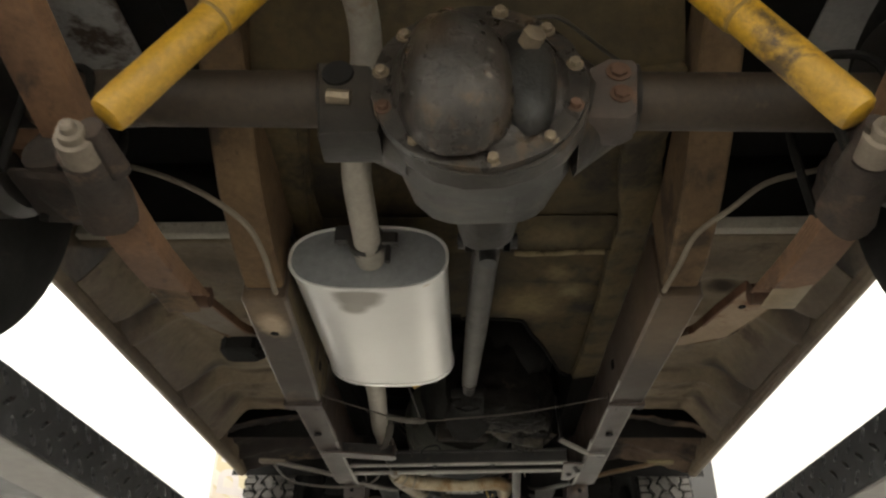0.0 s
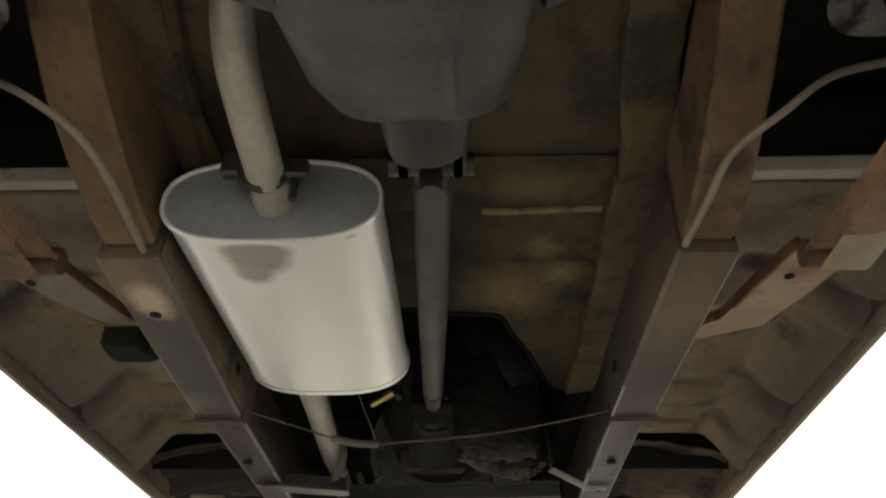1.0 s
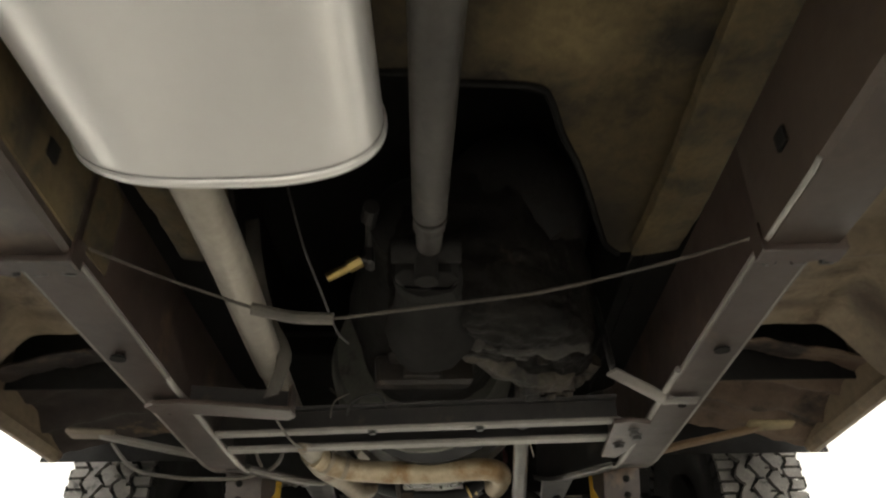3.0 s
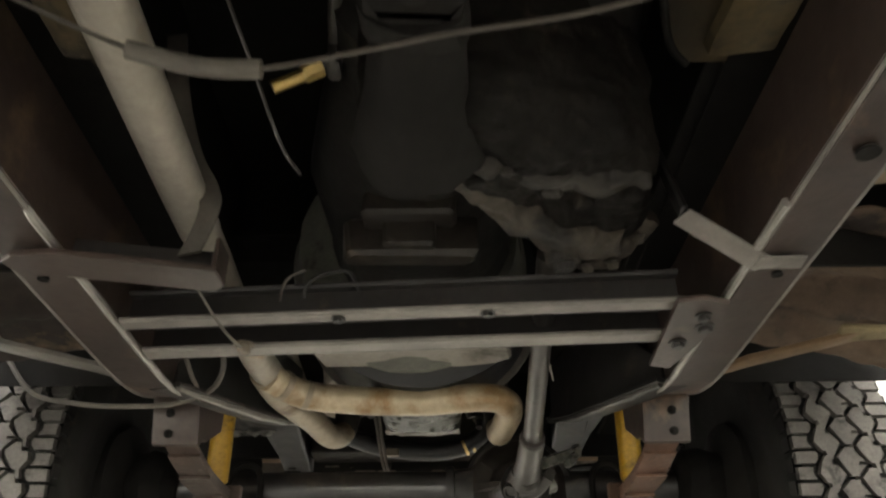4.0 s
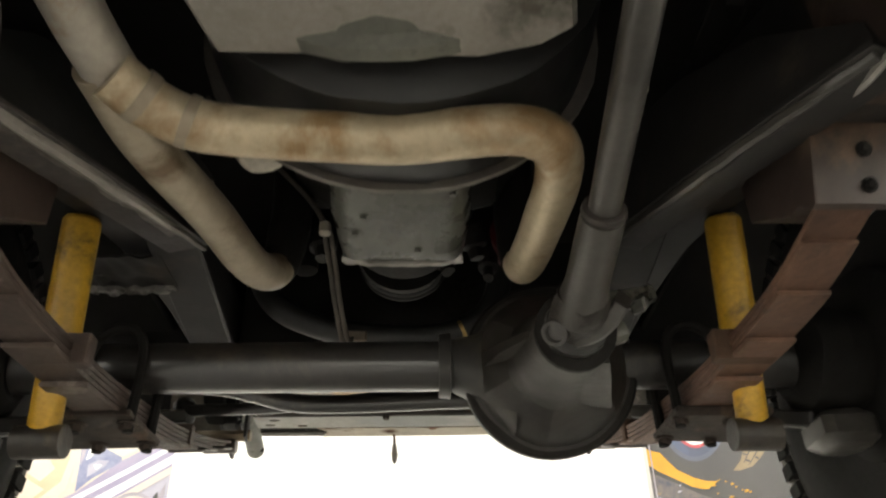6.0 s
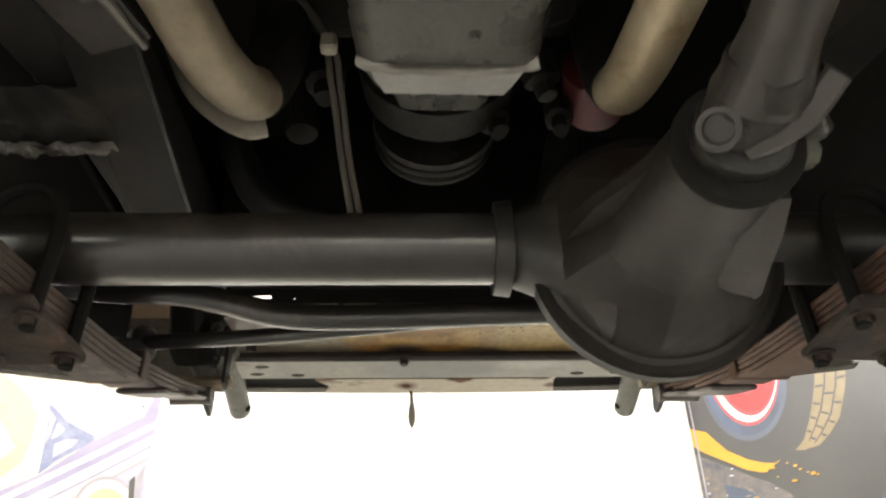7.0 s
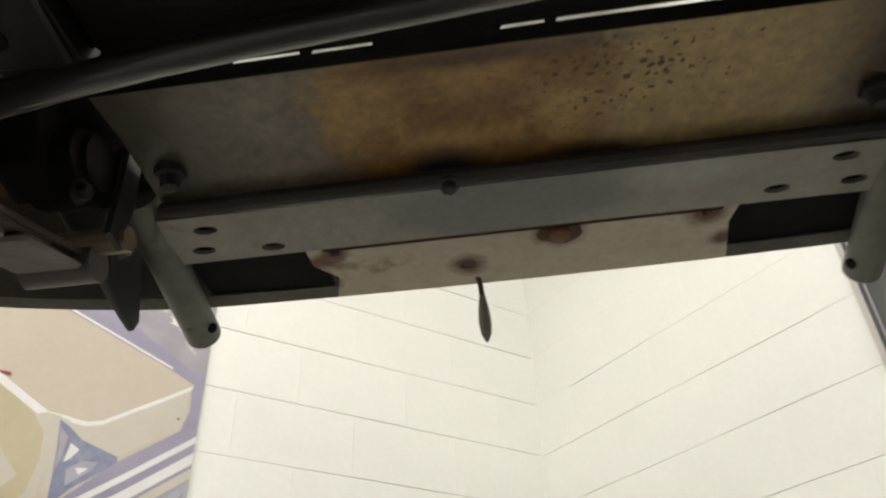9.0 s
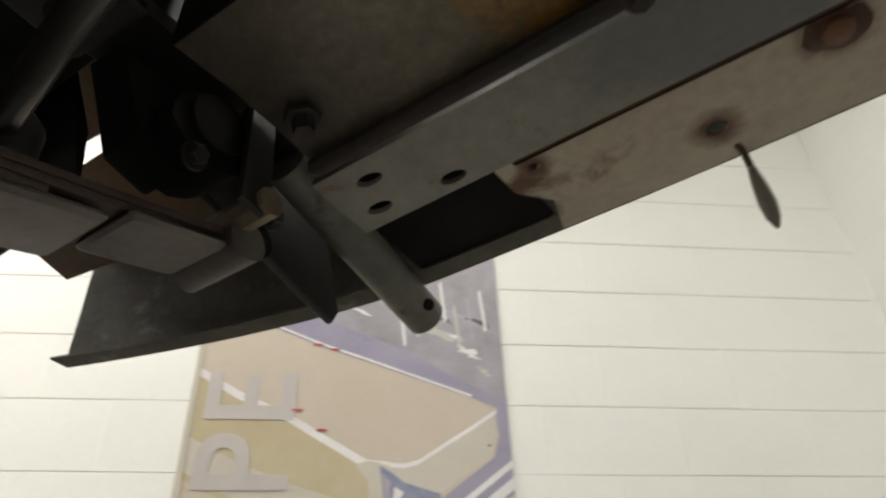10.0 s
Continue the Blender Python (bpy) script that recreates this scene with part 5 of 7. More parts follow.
def cast_lump(outline, levels, amount):
    """A lumpy casting: one outline drawn in and out at each level, closed below by shrinking rings."""
    path = smooth_path([(x, y, 0) for x, y in outline] + [(*outline[0], 0)], 12)[:-1]
    cx, cy = sum(v.x for v in path) / len(path), sum(v.y for v in path) / len(path)
    fine = np.linspace(0, len(levels) - 1, 56)
    at = [tuple(float(np.interp(q, range(len(levels)), [v[n] for v in levels])) for n in (0, 1)) for q in fine]
    rings = [[(cx + (v.x - cx) * k, cy + (v.y - cy) * k, z) for v in path] for z, k in at]
    return roughen(roughen(roughen(Shape().loft(rings), amount, 10), amount * 0.75, 26), amount * 0.4, 75)


case_line = [(-0.05, 1.29), (-0.02, 1.345), (0.045, 1.395), (0.12, 1.462), (0.20, 1.525), (0.262, 1.545), (0.298, 1.50), (0.292, 1.40), (0.25, 1.30), (0.15, 1.235), (0.02, 1.225)]
case = part("transfer_case", cast_lump(case_line, ((2.106, 0.05), (2.105, 0.3), (2.104, 0.55), (2.106, 0.75), (2.113, 0.88), (2.128, 0.97), (2.15, 1.0), (2.19, 1.0), (2.23, 1.02), (2.30, 0.98), (2.37, 0.85)), 0.011), CASE, truck, "dirty cast transfer case with tan dust", 50)
# tan ridges and rim: dust, and the lit lower edge put into colour
part("case_rib", roughen(roughen(Shape().tube([(0.045, 1.372, 2.128), (0.11, 1.434, 2.122), (0.19, 1.488, 2.116), (0.262, 1.502, 2.116)], [0.016, 0.026, 0.032, 0.026], 36, steps=24), 0.010, 30), 0.003, 80), CASE_LIT_DUST, case, "lower ridge of the casting, tan with dust and coloured-in light", 50)
part("case_rib", roughen(roughen(Shape().tube([(0.03, 1.320, 2.126), (0.13, 1.364, 2.122), (0.21, 1.378, 2.120), (0.272, 1.392, 2.126)], [0.016, 0.024, 0.026, 0.018], 30, steps=22), 0.010, 30), 0.003, 80), CASE_TAN, case, "", 50)
part("case_flange", roughen(roughen(Shape().tube([(0.19, 1.535, 2.112), (0.235, 1.548, 2.112), (0.275, 1.535, 2.122), (0.298, 1.49, 2.14)], 0.017, 20, steps=14), 0.006, 30), 0.003, 80), CASE_LIT_DUST, case, "", 50)
for k in range(7):
    q = Vector((0.075 + 0.03 * k, 1.345 + 0.012 * k, 2.105))
    part("case_boss", roughen(Shape().lathe(q + Vector((0.01 * math.sin(k * 2.1), 0.025 * math.cos(k * 1.7), 0)), (0.2 * math.sin(k), 0.2, -1), [(-0.02, 0.014), (0.004, 0.012), (0.008, 0.008)], 12), 0.004, 50), CASE_TAN if k % 2 else CASE, case)
part("drain_plug", Shape().lathe((0.190, 1.512, 2.084), (0.1, 0.25, -1), [(-0.012, 0.022), (0.004, 0.022), (0.0045, 0.014), (0.014, 0.013)], 8), CASE_LIT_DUST, case)
for p in ((0.225, 1.535, 2.093), (0.258, 1.535, 2.098), (0.288, 1.51, 2.12)):
    bolt(case, p, (0.2, 0.6, -1), 0.008, 0.012, CASE_LIT_DUST)
part("case_body", roughen(Shape().lathe((0.16, 1.24, 2.36), (0.1, 1, 0), [(0, 0.07), (0.03, 0.12), (0.2, 0.13), (0.26, 0.09)], 24), 0.016, 14), ENGINE, case)
part("gearbox_mount", roughen(Shape().box(-0.095, 0.085, 1.56, 1.60, 2.128, 2.19, 0.006).box(-0.07, 0.06, 1.52, 1.57, 2.165, 2.21, 0.006).box(-0.04, 0.03, 1.545, 1.565, 2.135, 2.18, 0.004), 0.007, 26), AXLE_REAR, truck, "greasy gearbox mount on the cross member")
bell = part("bell_housing", roughen(Shape().lathe((-0.02, 1.80, 2.315), (0, 1, 0), [(0, 0.14), (0.015, 0.19), (0.09, 0.205), (0.10, 0.215), (0.115, 0.215)], 40), 0.003, 20), TUBE, truck, "greasy bell housing")
part("dust_cover", roughen(Shape().prism([(-0.185, 1.80), (-0.182, 1.86), (-0.168, 1.918), (0.075, 1.922), (0.130, 1.905), (0.155, 1.885), (0.14, 1.80)], "z", 2.113, 2.13, 0.006), 0.003, 20), PIPE_DULL, bell, "dull grey dust cover plate")
part("flywheel_cover", roughen(Shape().lathe((-0.003, 1.925, 2.31), (0, 1, 0.05), [(0, 0.19), (0.02, 0.222), (0.10, 0.226), (0.15, 0.224), (0.152, 0.19)], 48), 0.002, 20), RUBBER, bell, "black flywheel housing rim")
# thin pale ring put in for the lit edge line of the housing
part("cover_rim", roughen(Shape().lathe((-0.003, 2.078, 2.326), (0, 1, 0.05), [(0, 0.232), (0, 0.2405), (0.005, 0.242), (0.007, 0.232)], 56), 0.002, 30), RAIL_EDGE, bell, "pale ring for the lit edge of the flywheel housing")
part("engine_block", roughen(Shape().box(-0.17, 0.16, 2.06, 2.42, 2.27, 2.62, 0.03).box(-0.11, 0.10, 2.36, 2.54, 2.30, 2.62, 0.03), 0.012, 14), ENGINE, truck, "black greasy engine block")
pan_rings = []
for y, z, w, c in ((2.085, 2.22, 0.06, 0.01), (2.087, 2.135, 0.062, 0.018), (2.098, 2.115, 0.066, 0.022), (2.118, 2.111, 0.082, 0.026), (2.20, 2.111, 0.085, 0.024), (2.262, 2.112, 0.083, 0.024), (2.284, 2.116, 0.080, 0.016), (2.291, 2.121, 0.079, 0.010), (2.36, 2.157, 0.069, 0.010), (2.366, 2.166, 0.066, 0.01), (2.37, 2.172, 0.057, 0.01), (2.435, 2.20, 0.047, 0.01), (2.445, 2.215, 0.04, 0.01)):
    pan_rings.append([(-0.006 - w, y, 2.24), (-0.006 - w, y, z + c), (-0.006 - w + c * 0.35, y, z + c * 0.35), (-0.006 - w + c, y, z), (-0.006 + w - c, y, z), (-0.006 + w - c * 0.35, y, z + c * 0.35), (-0.006 + w, y, z + c), (-0.006 + w, y, 2.24)])
oil_pan = part("oil_pan", roughen(Shape().loft(pan_rings), 0.0025, 22), PAN_GREY, truck, "grey oil-streaked sump pan")
part("pan_lip", roughen(Shape().tube([(-0.086, 2.288, 2.122), (-0.05, 2.294, 2.119), (0.04, 2.295, 2.119), (0.074, 2.288, 2.122)], 0.006, 8), 0.004, 60), STEEL, oil_pan)
part("pan_front", Shape().lathe((-0.008, 2.45, 2.30), (0, 1, 0), [(0, 0.095), (0.05, 0.09), (0.055, 0.06)], 28), ENGINE, oil_pan)
for p in ((-0.05, 2.175, 2.111), (-0.062, 2.21, 2.111), (0.055, 2.13, 2.113), (0.015, 2.25, 2.111)):
    bolt(oil_pan, p, (0, 0, -1), 0.0042, 0.005, PAN_GREY)
part("pan_ramp", roughen(Shape().loft([[(-0.006 - w, y, z), (-0.006 + w, y, z), (-0.006 + w, y, z + 0.003), (-0.006 - w, y, z + 0.003)] for y, z, w in ((2.292, 2.1165, 0.068), (2.33, 2.136, 0.064), (2.362, 2.153, 0.058))]), 0.002, 30), STEEL_PALE, oil_pan, "bright bare metal slope of the sump")
pulley = part("crank_pulley", Shape().lathe((-0.01, 2.56, 2.30), (0, 1, 0), [(0, 0.04), (0, 0.078), (0.008, 0.08), (0.016, 0.066), (0.024, 0.066), (0.032, 0.08), (0.04, 0.078), (0.04, 0.03)], 40), GREASE, truck, "grooved crank pulley")
part("fan_belt", Shape().tube([(-0.085, 2.58, 2.30), (-0.06, 2.58, 2.245), (-0.01, 2.58, 2.226), (0.04, 2.58, 2.245), (0.065, 2.58, 2.30), (0.16, 2.58, 2.5)], 0.006, 8), RUBBER, pulley)
part("oil_filter", Shape().lathe((0.160, 2.40, 2.24), (0.2, 1, 0.15), [(0, 0.02), (0.005, 0.036), (0.085, 0.036), (0.095, 0.028)], 20), RED, truck, "red oil filter")
part("starter_cap", roughen(Shape().lathe((-0.166, 2.122, 2.168), (0.15, -0.2, -1), [(-0.06, 0.031), (0.0, 0.032), (0.010, 0.027), (0.016, 0.012)], 20), 0.003, 30), CREAM, truck, "cream starter motor end cap")
for k, line in enumerate(([(-0.30, 2.28, 2.40), (-0.22, 2.32, 2.33), (-0.135, 2.35, 2.245), (-0.122, 2.40, 2.205), (-0.112, 2.46, 2.145), (-0.102, 2.50, 2.10), (-0.10, 2.53, 2.12)], [(-0.29, 2.30, 2.42), (-0.20, 2.35, 2.33), (-0.125, 2.37, 2.24), (-0.113, 2.41, 2.205), (-0.104, 2.46, 2.145), (-0.093, 2.50, 2.10), (-0.09, 2.53, 2.12)])):
    part("engine_cable", Shape().tube(line, 0.0037, 8), HOSE, truck)
part("heater_hose", Shape().tube([(-0.36, 2.52, 2.42), (-0.315, 2.52, 2.318), (-0.275, 2.52, 2.270), (-0.238, 2.52, 2.247), (-0.214, 2.52, 2.250)], 0.013, 14), CREAM, truck, "cream heater hose with a worn end")
part("engine_plug", roughen(Shape().lathe((-0.174, 2.52, 2.30), (0.05, 0, -1), [(-0.03, 0.016), (0.045, 0.015), (0.05, 0.02), (0.062, 0.019), (0.064, 0.01)], 14), 0.002, 40), DARK, truck, "small grimy engine sender")
part("cable_clip", Shape().box(-0.128, -0.112, 2.345, 2.36, 2.20, 2.222, 0.003), CREAM, truck)
for p, r in (((0.10, 2.40, 2.21), 0.02), ((0.125, 2.45, 2.20), 0.016), ((-0.13, 2.42, 2.22), 0.022), ((0.06, 2.5, 2.24), 0.02)):
    part("engine_fitting", roughen(Shape().lathe(p, (random.uniform(-0.4, 0.4), random.uniform(-0.5, 0.5), -1), [(-0.03, r), (0, r), (0.004, r * 0.6), (0.02, r * 0.55)], 10), 0.003, 50), ENGINE, truck)
hose = part("radiator_hose", Shape().tube([(-0.30, 2.68, 2.36), (-0.25, 2.69, 2.265), (-0.16, 2.70, 2.222), (-0.06, 2.70, 2.203), (0.04, 2.70, 2.202), (0.11, 2.69, 2.219), (0.155, 2.68, 2.262), (0.18, 2.67, 2.36)], 0.0235, 18, 8), HOSE_RUBBER, truck, "thick black radiator hose")
part("hose_clip", Shape().box(-0.112, -0.078, 2.668, 2.682, 2.180, 2.201, 0.002), STUD, hose)
for x in (0.096, 0.114):
    part("hose_clamp", Shape().tube([(x - 0.003, 2.694, 2.212 + (x - 0.1) * 0.45), (x + 0.003, 2.693, 2.2145 + (x - 0.1) * 0.45)], 0.0248, 18, smooth=False), BRASS, hose)
part("radiator", Shape().box(-0.33, 0.34, 2.77, 2.876, 2.222, 2.93, 0.004), ENGINE, truck, "black radiator core behind the apron")


def slot(x0, x1, z0, z1):
    return [(x0, z0), (x1, z0 + 0.0008), (x1 - 0.001, z1), (x0 + 0.002, z1 - 0.0006)]


slots = [slot(-0.214, -0.157, 2.1973, 2.2027), slot(-0.148, -0.097, 2.1968, 2.2027), slot(0.005, 0.041, 2.1968, 2.2027), slot(0.049, 0.19, 2.1973, 2.2037), slot(0.197, 0.25, 2.1973, 2.2037), slot(-0.302, -0.262, 2.2103, 2.2167), slot(-0.229, -0.224, 2.2078, 2.2117), slot(0.266, 0.274, 2.2083, 2.2127)]
part("grille_bar", Shape().box(-0.23, 0.34, 3.05, 3.058, 2.30, 2.372, 0.002), DARK, truck)
plate("radiator_panel", [(-0.335, 2.180), (0.345, 2.180), (0.345, 2.27), (-0.335, 2.27)], slots, 0.0012, pose(0, 2.8825, 0, 90), ENGINE, truck, "dark panel with thin slots above the apron")

# speedometer and control cables under the gearbox
part("brake_line", Shape().tube([(-0.41, 0.985, 2.085), (-0.34, 1.06, 2.083), (-0.27, 1.115, 2.078), (-0.20, 1.145, 2.066), (-0.126, 1.152, 2.058), (-0.02, 1.13, 2.058), (0.05, 1.112, 2.057), (0.16, 1.095, 2.063), (0.26, 1.06, 2.068), (0.34, 1.02, 2.070), (0.40, 0.98, 2.070)], 0.0023, 8), LINE, truck, "thin brake line sagging below the gearbox")
part("line_sleeve", Shape().tube([(-0.222, 1.138, 2.068), (-0.165, 1.150, 2.060), (-0.112, 1.151, 2.0575)], 0.0085, 10), HOSE, truck)
part("shift_cable", Shape().tube([(-0.20, 1.10, 2.30), (-0.172, 1.17, 2.20), (-0.150, 1.24, 2.15), (-0.136, 1.33, 2.125), (-0.125, 1.39, 2.13)], 0.0022, 6), SHAFT, truck)
brass = part("brass_fitting", Shape().tube([(-0.166, 1.371, 2.246), (-0.126, 1.370, 2.268)], 0.0085, 14, smooth=False).tube([(-0.130, 1.370, 2.266), (-0.108, 1.369, 2.278)], 0.0115, 6, smooth=False), BRASS, truck, "bright brass cable fitting")
part("switch_body", roughen(Shape().tube([(-0.110, 1.369, 2.277), (-0.066, 1.362, 2.298)], 0.0085, 12, smooth=False).box(-0.100, -0.084, 1.345, 1.378, 2.26, 2.305, 0.004).tube([(-0.092, 1.355, 2.30), (-0.084, 1.29, 2.30), (-0.080, 1.25, 2.30)], 0.009, 10, smooth=False).tube([(-0.086, 1.27, 2.30), (-0.078, 1.235, 2.30)], 0.014, 10, smooth=False), 0.001, 40), SHAFT, brass, "dull grey switch and plug")
part("wire_loop", Shape().tube([(-0.181, 1.60, 2.075), (-0.179, 1.595, 2.09), (-0.17, 1.59, 2.106), (-0.148, 1.59, 2.118)], 0.0018, 6), HOSE, truck)
part("wire_loop", Shape().tube([(-0.15, 1.60, 2.08), (-0.142, 1.59, 2.098), (-0.12, 1.59, 2.112), (-0.09, 1.59, 2.114), (-0.075, 1.60, 2.09)], 0.003, 8), GREASE, truck)
part("brake_hose", Shape().tube([(-0.80, 2.02, 2.20), (-0.70, 1.985, 2.098), (-0.60, 1.98, 2.072), (-0.50, 1.965, 2.062), (-0.42, 1.945, 2.06), (-0.35, 1.90, 2.067), (-0.315, 1.83, 2.085), (-0.325, 1.78, 2.12)], 0.0046, 8, 8), HOSE, truck, "thin brake hose looping below the rail")
part("brake_hose", Shape().tube([(-0.375, 1.78, 2.11), (-0.372, 1.85, 2.075), (-0.375, 1.90, 2.07), (-0.40, 1.955, 2.075)], 0.004, 8), HOSE, truck)
part("earth_wire", Shape().tube([(0.205, 1.80, 2.18), (0.215, 1.88, 2.13), (0.232, 1.95, 2.10)], 0.0016, 6), CREAM, truck)

# engine cross member: a flange on each side that runs inwards below the engine, with a deep web over it
for side in (-1, 1):
    low = -0.012 if side < 0 else -0.010
    line_ = [(side * 0.392, 1.86, 2.066 + low), (side * 0.352, 1.95, 2.076 + low), (side * 0.312, 2.06, 2.092 + low), (side * 0.284, 2.17, 2.115 + low), (side * 0.268, 2.29, 2.150 + low)]
    # left side dusty and coloured as lit, right side and web as shaded
    mem = part("engine_cross_member", Shape().ribbon([(x + side * 0.022, y, z + 0.004) for x, y, z in line_], 0.062, 0.008, (1, 0.35 * side, 0)), MEMBER_LIT_DUSTY if side < 0 else MEMBER, truck, "pressed engine cross member")
    # bead that draws the lit lower edge
    part("member_lip", roughen(Shape().tube(line_, [0.0055, 0.007, 0.008, 0.006, 0.004], 8, 8), 0.002, 30), RAIL_EDGE if side < 0 else SHAFT, mem, "pale bead for the lit edge of the cross member")
    web_ = [[(x + side * 0.004, y, z + 0.004), (x + side * 0.010, y, z + 0.004), (x + side * 0.016, y + 0.01, z + up_), (x + side * 0.010, y + 0.01, z + up_)] for (x, y, z), up_ in zip(line_, (0.05, 0.12, 0.15, 0.15, 0.13))]
    part("member_web", roughen(Shape().loft(web_), 0.0015, 12), WEB_GREY if side < 0 else MEMBER, mem, "charcoal web of the cross member")
    if side < 0:
        mem_left = mem
flake = Shape().ribbon([(-0.368, 1.925, 2.058), (-0.338, 2.0, 2.072), (-0.309, 2.09, 2.086), (-0.292, 2.16, 2.101), (-0.281, 2.22, 2.116)], 0.020, 0.005, (1, -0.35, 0), 16)
part("flaked_lip", roughen(roughen(flake, 0.006, 24), 0.003, 70), CLIP, mem_left, "flaking grey crust along the lip")
ragged = sheet(lambda s, t: -0.52 + 0.158 * s, lambda s, t: 2.39 + 0.09 * t + t * 0.012 * noise.noise(Vector((s * 14, 3, 0))), lambda s, t: 2.186 + 0.006 * noise.noise(Vector((s * 8, t * 5, 1))), 24, 8, 0.004)
ragged = part("bump_stop_plate", ragged, MEMBER, truck, "ragged worn steel plate under the rail")
random.seed(4)
for k in range(11):
    part("flaked_edge", roughen(Shape().box(-0.505 + 0.0125 * k, -0.494 + 0.0125 * k + random.uniform(0, 0.008), 2.474, 2.486 + random.uniform(0, 0.006), 2.172 + random.uniform(0, 0.009), 2.188, 0.002), 0.008, 60), CRUST, ragged)
for side in (-1, 1):
    arm = part("support_arm", bar(Shape(), (side * 0.325, 2.20, 2.19), (side * 0.375, 2.86, 2.20), 0.075, 0.012), MEMBER, truck, "black frame plate with a round hole")
    part("arm_hole", Shape().lathe((side * 0.384, 2.827, 2.1925), (0, 0, 1), [(0, 0.011), (0.001, 0.011), (0.003, 0.01)], 14), DARK, arm)

# front axle
AX_F = Vector((0, 2.475, 2.047))
front_axle = part("front_axle", Shape().tube([AX_F + Vector((-0.60, 0, 0)), AX_F + Vector((0.06, 0, 0))], 0.037, 32, smooth=False), AXLE_TUBE, truck, "black front axle tube")
part("short_axle_tube", Shape().tube([AX_F + Vector((0.30, 0, 0)), AX_F + Vector((0.60, 0, 0))], 0.037, 24, smooth=False), AXLE, front_axle)
DF = Vector((0.207, 2.468, 2.036))
NOSE = Vector((-0.02, -1, -0.20)).normalized()
rings = []
for d, r, flat in ((-0.075, 0.05, 0), (-0.055, 0.085, 0), (-0.018, 0.10, 0), (-0.012, 0.124, 0), (0.010, 0.126, 0), (0.014, 0.122, 0), (0.018, 0.113, 0.1), (0.032, 0.110, 0.35), (0.048, 0.104, 0.7), (0.062, 0.095, 0.8), (0.074, 0.083, 0.7), (0.084, 0.072, 0.4), (0.096, 0.065, 0.15), (0.115, 0.060, 0), (0.160, 0.053, 0), (0.215, 0.046, 0), (0.232, 0.044, 0), (0.236, 0.036, 0)):
    side_, up_, way_ = axes_along(NOSE)
    ring_ = []
    for k in range(48):
        a = 2 * math.pi * k / 48
        # the casting is faceted between its bowl and its nose
        facet = math.cos(math.pi / 6) / math.cos((a + 0.35) % (2 * math.pi / 6) - math.pi / 6)
        q = r * (1 + flat * (facet - 1) * 0.9)
        ring_.append(DF + way_ * d + side_ * (math.cos(a) * q) + up_ * (math.sin(a) * q))
    rings.append(ring_)
part("differential_housing", roughen(Shape().loft(rings), 0.0015, 14), AXLE_CAST, front_axle, "black cast front differential", 15)
# webs of the casting between its nose and its bowl
def web(name, stations):
    s = Shape()
    s.loft([[DF + NOSE * d + Vector((x, 0, z)) for x, z in ((x0, z0), (x1, z0), (x1, z1), (x0, z1))] for d, x0, x1, z0, z1 in stations])
    part(name, roughen(s, 0.0015, 20), AXLE_CAST, front_axle)


part("housing_rim", Shape().lathe(DF, NOSE, [(-0.016, 0.119), (-0.013, 0.1275), (0.011, 0.1285), (0.016, 0.1245), (0.0165, 0.112)], 56), AXLE_RIM, front_axle, "darker rim of the casting")
web("casting_web", ((0.205, 0.016, 0.042, -0.036, 0.0), (0.16, 0.018, 0.052, -0.048, 0.0), (0.10, 0.022, 0.064, -0.058, 0.0), (0.06, 0.026, 0.072, -0.066, 0.0), (0.03, 0.030, 0.072, -0.066, 0.0)))
web("casting_web", ((0.19, -0.048, -0.03, 0.004, 0.014), (0.12, -0.082, -0.04, 0.0, 0.014), (0.04, -0.100, -0.05, -0.004, 0.018)))
s = Shape()
rings = []
for x, ry, rz, dy, dz in ((0.045, 0.043, 0.044, 0, 0), (0.062, 0.045, 0.046, 0, 0), (0.064, 0.038, 0.036, 0, 0), (0.10, 0.04, 0.05, -0.004, -0.006), (0.15, 0.05, 0.10, -0.01, -0.01)):
    rings.append([AX_F + Vector((x, dy + ry * math.copysign(abs(math.cos(a)) ** 0.7, math.cos(a)), dz + rz * math.copysign(abs(math.sin(a)) ** 0.7, math.sin(a)))) for a in np.linspace(0, 2 * math.pi, 20, endpoint=False)])
part("tube_casting", s.loft(rings), AXLE, front_axle)
for k in range(9):
    a = radians(180 + 180 * k / 8)
    bolt(front_axle, DF + Vector((math.cos(a) * 0.112, 0.01, math.sin(a) * 0.112 + 0.003)), (0, 1, 0.2), 0.008, 0.012, AXLE)
part("pinion_seal", Shape().lathe((0.2024, 2.243, 1.991), (-0.03, -1, -0.2), [(-0.010, 0.044), (-0.006, 0.049), (0.006, 0.049), (0.010, 0.04)], 24), DARK, front_axle)

# front drive shaft
fs = part("front_driveshaft", Shape().tube([(0.180, 1.55, 2.118), (0.2005, 2.06, 2.022)], 0.0165, 18, smooth=False), SHAFT, truck, "grey front drive shaft")
part("slip_sleeve", Shape().lathe((0.200, 2.045, 2.025), (0.0, 0.13, -0.028), [(0, 0.017), (0.002, 0.0225), (0.012, 0.0235), (0.10, 0.0245), (0.125, 0.028), (0.15, 0.034)], 22), SHAFT, fs)
part("dust_seal", Shape().lathe((0.1995, 2.035, 2.027), (0.0, 0.13, -0.028), [(0, 0.0165), (0.002, 0.0225), (0.008, 0.0235), (0.009, 0.0165)], 20), EDGE_DARK, fs)
part("double_yoke", roughen(Shape().tube([(0.2, 2.165, 1.999), (0.201, 2.195, 1.993), (0.20, 2.225, 1.99)], [0.029, 0.035, 0.031], 18), 0.006, 34), AXLE_REAR, fs)
